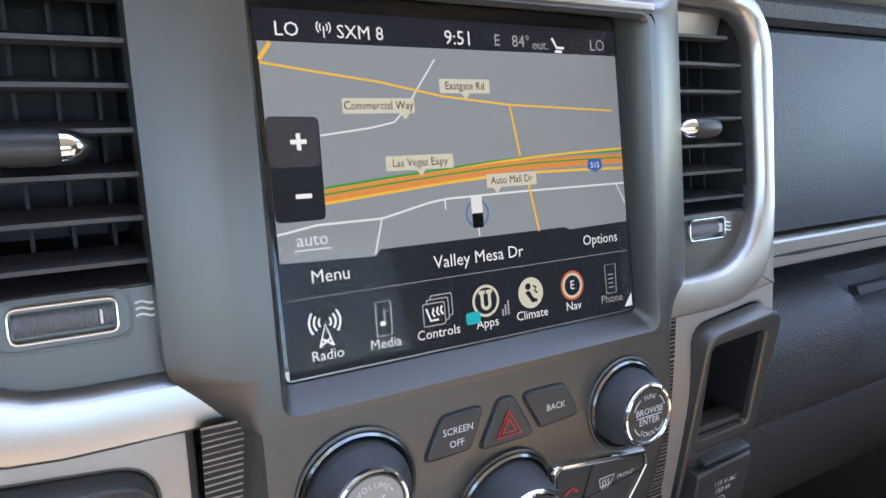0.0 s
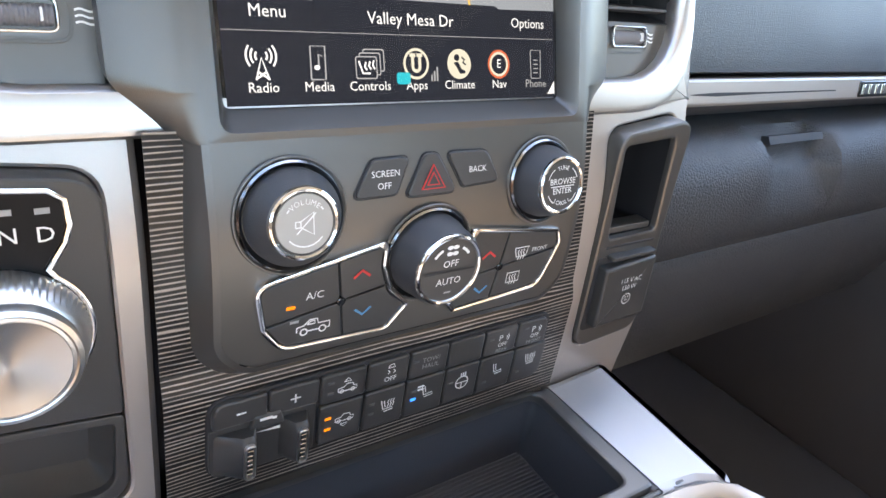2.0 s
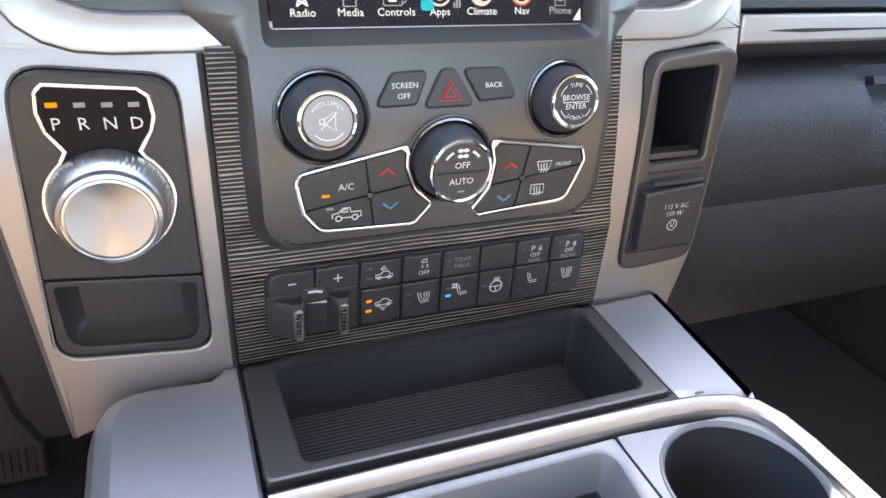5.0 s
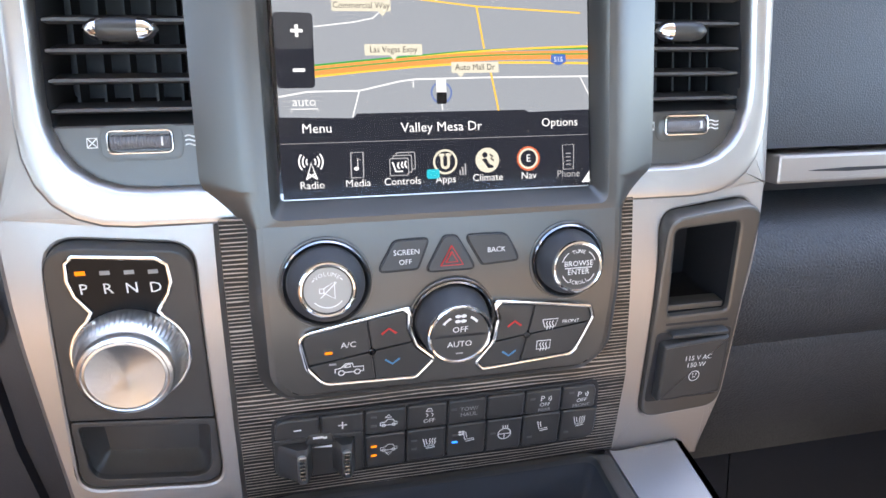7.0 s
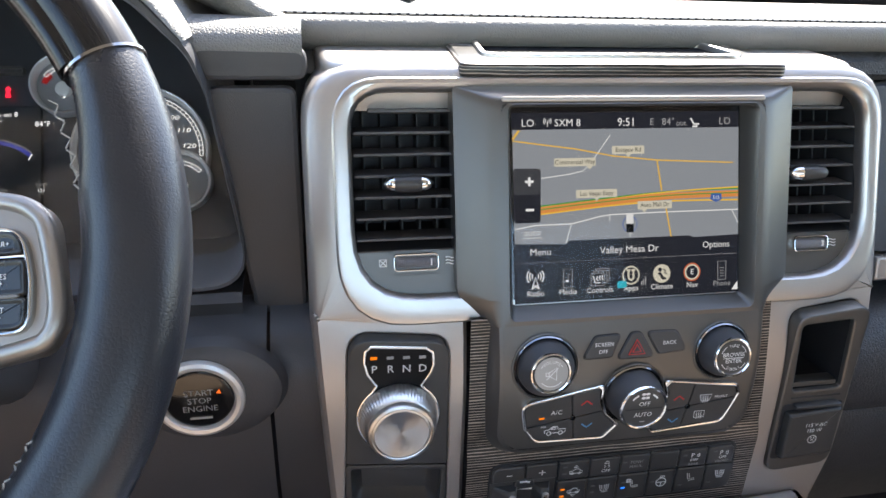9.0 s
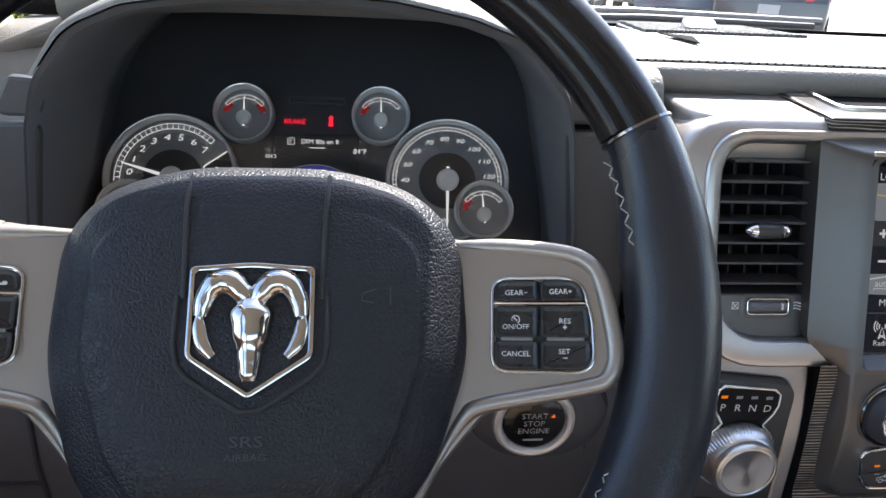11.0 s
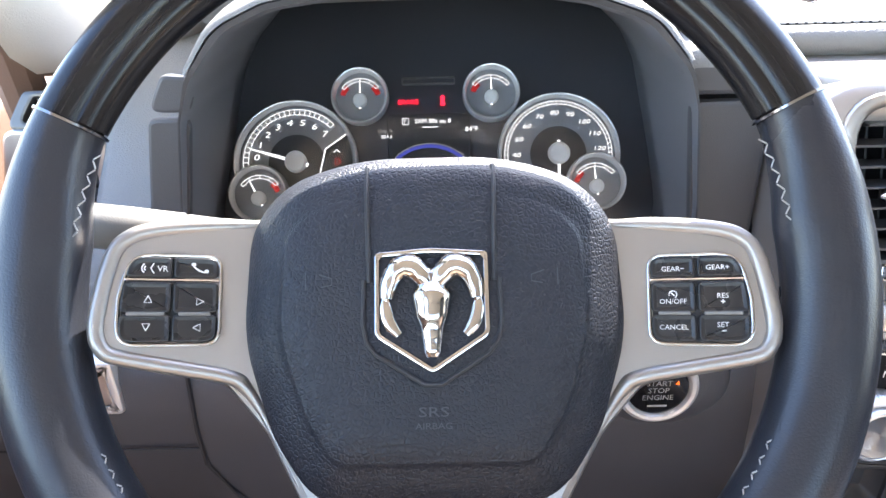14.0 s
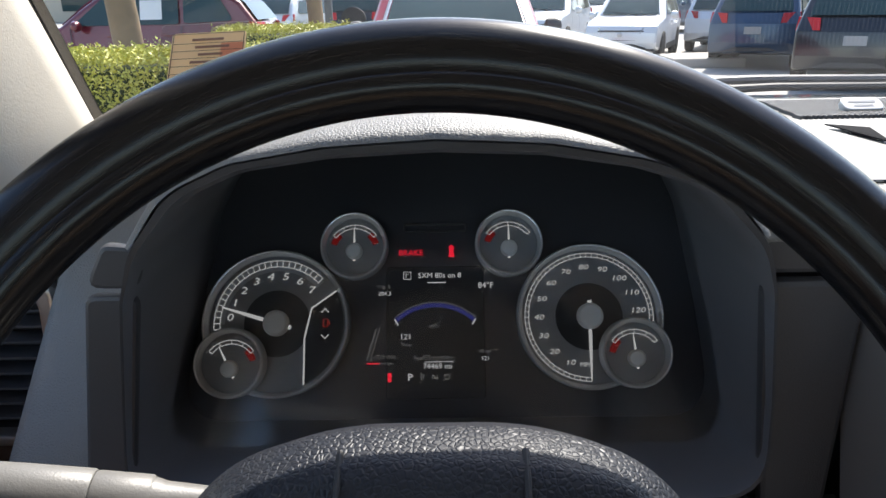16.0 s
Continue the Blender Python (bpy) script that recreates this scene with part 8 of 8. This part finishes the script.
def car(at, heading, body_mat, label, scale=1.0, high=1.0, spare=False, roof_rail=False, scoop=False, card_side=0):
    """A parked car; heading: degrees that its nose turns from pointing at -y, anticlockwise."""
    ob = thing("parked_car", (0, 0, 0), label, "car", "parked cars")
    W = 0.91
    side = [(-2.24, 0.36), (-2.30, 0.50), (-2.29, 0.74), (-2.20, 0.90), (-1.90, 1.00), (-1.15, 1.10), (-0.72, 1.42), (-0.42, 1.60), (0.05, 1.69), (0.9, 1.70), (1.55, 1.64), (1.85, 1.45), (2.12, 1.10), (2.24, 0.92), (2.27, 0.55), (2.20, 0.34), (1.75, 0.28), (1.70, 0.45), (1.52, 0.66), (1.35, 0.70), (1.18, 0.66), (1.0, 0.45), (0.95, 0.26), (-0.95, 0.26), (-1.02, 0.45), (-1.20, 0.66), (-1.37, 0.70), (-1.54, 0.66), (-1.72, 0.45), (-1.78, 0.28)]
    side = rpoly(side, 0.06, 2, 1)

    def half(z):
        return W * (1.0 - 0.28 * max(0.0, (z - 0.98)) / 0.72 * 0.85) - 0.02 * max(0, 0.5 - z)

    loops = []
    for f, ins in ((-1, 0.10), (-0.985, 0.03), (-0.95, 0.0), (0.95, 0.0), (0.985, 0.03), (1, 0.10)):
        lp = inset(side, ins * 0.6) if ins else side
        loops.append([(f * half(z) * (0.86 + 0.14 * math.cos(max(-1.2, min(1.2, y / 2.3 * 1.1)))), y, z * high) for y, z in lp])
    part("body", loft(loops, True, True), body_mat, ob, sharp=40)

    def pt(f, y, z, o=0.012):
        return (f * (half(z) * (0.86 + 0.14 * math.cos(max(-1.2, min(1.2, y / 2.3 * 1.1)))) + o), y, z * high)

    ws = [(-1.12, 1.135), (-0.74, 1.42), (-0.47, 1.585)]
    part("windshield", loft([[(f * half(z) * 0.80, y - 0.018, z * high + 0.014) for f in (-1, -0.5, 0, 0.5, 1)] for y, z in ws], ring=False), CAR_GLASS, ob, fix=False)
    rw = [(2.10, 1.15), (1.90, 1.42), (1.66, 1.60)]
    part("rear_window", loft([[(f * half(z) * 0.80, y + 0.018, z * high + 0.012) for f in (-1, -0.5, 0, 0.5, 1)] for y, z in rw], ring=False), CAR_GLASS, ob, fix=False)
    for f in (-1, 1):
        for poly in ([(-0.92, 1.12), (-0.10, 1.12), (-0.10, 1.58), (-0.42, 1.53)], [(-0.02, 1.12), (0.85, 1.12), (0.85, 1.585), (-0.02, 1.585)], [(0.93, 1.13), (1.75, 1.16), (1.52, 1.53), (0.93, 1.58)]):
            quad = [pt(f, y, z) for y, z in rpoly(poly, 0.05, 3, 1)]
            part("side_window", (quad, [tuple(range(len(quad)))]), CAR_GLASS, ob, fix=False)
        part("mirror", moved(lathe([(0.02, -0.09), (0.09, -0.06), (0.10, 0.02), (0.07, 0.08), (0.01, 0.10)], Matrix.Identity(4), 16, cap0=True), Matrix.Translation((f * 1.02, -0.78, 1.12 * high)) @ pose(0, 0, 0, 0, 90, 0) @ Matrix.Diagonal((0.9, 0.8, 1, 1))), CLADDING if scoop else body_mat, ob)
        part("headlamp", loft([[(f * x, y, z * high) for x, y, z in ((0.45, -2.275 - o, 0.72), (0.83, -2.12 - o, 0.74), (0.86, -1.98 - o, 0.86), (0.50, -2.23 - o, 0.86))] for o in (-0.02, 0.03)], True, True), HEADLAMP, ob)
        part("tail_lamp", loft([[(f * x, y, z * high) for x, y, z in ((0.50, 2.235 + o, 0.94), (0.86, 2.10 + o, 0.94), (0.84, 2.02 + o, 1.14), (0.52, 2.15 + o, 1.12))] for o in (-0.02, 0.03)], True, True), TAIL, ob)
        for y in (-1.37, 1.35):
            wm = Matrix.Translation((f * 0.80, y, 0.36)) @ pose(0, 0, 0, 0, 90 * f, 0)
            wheel_ob = part("wheel", lathe([(0.20, -0.10), (0.345, -0.10), (0.36, -0.07), (0.36, 0.07), (0.345, 0.10), (0.25, 0.105)], wm, 28, cap0=True), TYRE, ob)
            part("rim", lathe([(0.25, 0.095), (0.24, 0.10), (0.20, 0.085), (0.06, 0.10), (0.0, 0.10)], wm, 20, cap1=False), ALLOY, wheel_ob)
    part("grille", loft([[(x, -2.315 + 0.10 * (x / 0.7) ** 2 - o, z * high) for x, z in rpoly(box2(-0.55, 0.56, 0.55, 0.80), 0.05, 3, 2)] for o in (-0.03, 0.02)], True, True), DARK, ob)
    part("lower_grille", loft([[(x, -2.31 + 0.10 * (x / 0.7) ** 2 - o, z * high) for x, z in rpoly(box2(-0.62, 0.36, 0.62, 0.48), 0.04, 3, 2)] for o in (-0.03, 0.02)], True, True), DARK, ob)
    part("plate_bar", loft([[(x, 2.27 + o, z * high) for x, z in box2(-0.16, 0.72, 0.16, 0.86)] for o in (-0.02, 0.015)], True, True), GREY_PRINT, ob)
    # lower cladding, door gaps and handles, wipers
    for f in (-1, 1):
        part("sill_cladding", loft([[pt(f, y, z, 0.010) for y in (-0.98, -0.5, 0.0, 0.5, 0.94)] for z in (0.27, 0.34, 0.42)], ring=False), CLADDING, ob, fix=False)
        for y in (-0.95, -0.06, 0.89):
            part("door_gap", loft([[pt(f, y + d, z, 0.006) for z in (0.45, 0.7, 0.98, 1.10)] for d in (-0.007, 0.007)], ring=False), DARK, ob, fix=False)
        for y in (-0.25, 0.68):
            part("door_handle", loft([[pt(f, y + d, z, o) for z, o in ((0.93, 0.004), (0.935, 0.030), (0.960, 0.030), (0.965, 0.004))] for d in (-0.09, -0.08, 0.08, 0.09)], True, True), body_mat, ob)
        part("wiper", tube([(f * 0.05 + 0.25, -1.135, 1.135 * high), (f * 0.30 - 0.05, -1.08, 1.19 * high), (f * 0.45 - 0.15, -1.02, 1.225 * high)], 0.012, 6), DARK, ob)
        part("pillar_trim", tube([(f * half(1.13) * 0.84, -1.14, 1.14 * high), (f * half(1.42) * 0.83, -0.765, 1.435 * high), (f * half(1.58) * 0.82, -0.49, 1.60 * high)], 0.018, 6), ALLOY if scoop else body_mat, ob)
    part("bonnet_gap", loft([[(x, -1.17 - d - 0.10 * (x / 0.7) ** 2 * 0.3, (1.103 - d * 0.12) * high) for x in (-0.72, -0.36, 0, 0.36, 0.72)] for d in (0.0, 0.03)], ring=False), DARK, ob, fix=False)
    part("front_bumper", loft([[(x, -2.335 + 0.10 * (x / 0.7) ** 2 - o, z * high) for x, z in rpoly(box2(-0.80, 0.30, 0.80, 0.37), 0.03, 3, 2)] for o in (-0.04, 0.01)], True, True), CLADDING, ob)
    part("badge", lathe([(0.06, 0.0), (0.06, 0.02), (0.04, 0.03), (0.0, 0.03)], Matrix.Translation((0, -2.33, 0.70 * high)) @ pose(0, 0, 0, 90, 0, 0), 20, cap1=False), ALLOY, ob)
    part("rear_bumper", loft([[(x, 2.26 - 0.10 * (x / 0.8) ** 2 + o, z * high) for x, z in rpoly(box2(-0.80, 0.34, 0.80, 0.46), 0.03, 3, 2)] for o in (-0.04, 0.02)], True, True), CLADDING, ob)
    if card_side:
        quad = [pt(card_side, y, z, 0.016) for y, z in box2(0.22, 1.20, 0.58, 1.50)]
        part("window_card", (quad, [(0, 1, 2, 3)]), WHITE, ob, "white paper card in the side window", fix=False)
    if scoop:
        part("hood_scoop", loft([[(x, -1.62 + 0.10 * (x / 0.4) ** 2 + o * 0.3, 1.045 + z + o) for x, z in rpoly(box2(-0.38, -0.02, 0.38, 0.025), 0.02, 3, 4)] for o in (-0.02, 0.015)], True, True), DARK, ob, "dark slot of the bonnet scoop")
    if roof_rail:
        for f in (-1, 1):
            part("roof_rail", tube([(f * 0.60, -0.2, 1.70 * high), (f * 0.60, 0.0, 1.76 * high), (f * 0.60, 1.3, 1.76 * high), (f * 0.60, 1.5, 1.69 * high)], 0.02, 6), ALLOY, ob)
    if spare:
        part("spare_wheel", lathe([(0.30, 0.0), (0.36, 0.03), (0.36, 0.18), (0.30, 0.2), (0, 0.2)], Matrix.Translation((0, 2.22, 0.98)) @ pose(0, 0, 0, -90, 0, 0), 28, cap1=False), TYRE, ob)
    ob.matrix_basis = Matrix.Translation((at[0], at[1], GZ)) @ pose(0, 0, 0, 0, 0, heading) @ Matrix.Diagonal((scale, scale, scale, 1))
    return ob


RED = paint("red_car_paint", (0.36, 0.022, 0.032))
MAROON = paint("maroon_car_paint", (0.13, 0.010, 0.020))
PEARL = paint("white_car_paint", (0.72, 0.73, 0.74))
NAVY = paint("navy_car_paint", (0.03, 0.06, 0.11))
BLACK = paint("black_car_paint", (0.015, 0.017, 0.02))
GREY = paint("grey_car_paint", (0.16, 0.17, 0.18))
car((-0.42, 8.7), 0, RED, "red parked car with its nose towards the truck", 1.08, scoop=True)
car((-6.1, 13.2), -90, MAROON, "maroon parked estate car seen from its side", 1.06, roof_rail=True, card_side=1)
car((4.35, 18.3), -24, PEARL, "white parked crossover, nose and side in the sun", 0.97, 0.96)
car((2.5, 21.3), -22, PEARL, "white parked pickup-sized car behind the crossover", 1.02)
car((7.5, 20.5), 152, PEARL, "white parked car seen from its tail", 0.95)
car((6.75, 16.2), 150, NAVY, "dark blue parked car seen from its tail", 1.0)
car((6.9, 12.6), 148, BLACK, "black parked car seen from its tail", 1.0)
car((-3.1, 22.5), 178, BLACK, "black off-road car with a spare wheel on its tail", 1.0, 1.06, spare=True)
car((-5.4, 24.5), 160, PEARL, "white parked car far across the lot", 1.0)
car((1.0, 31.0), 10, GREY, "grey parked car far across the lot", 1.0)
car((5.5, 31.0), 10, PEARL, "white parked car far across the lot", 1.0)
car((9.8, 30.0), 10, NAVY, "dark blue parked car far across the lot", 1.0)
car((13.5, 27.0), 10, PEARL, "white parked car far across the lot", 1.0)
shop = thing("low_building", (0, 70, GZ), "long low pale building across the lot", "building")
part("wall", block(-60, 70, GZ, 60, 85, 6.0, 0.05), material("pale_render", (0.55, 0.48, 0.38), 0.9, 0.0, 0.3, 20, 0.08, 0.5), shop)
for i in range(14):
    w_ = part("window", block(-54 + i * 8, 69.9, 1.0, -49 + i * 8, 70.1, 3.6, 0.03), CAR_GLASS, shop)
part("roof", block(-61, 69, 6.0, 61, 86, 6.5, 0.05), material("tan_roof_edge", (0.35, 0.26, 0.18), 0.8), shop)
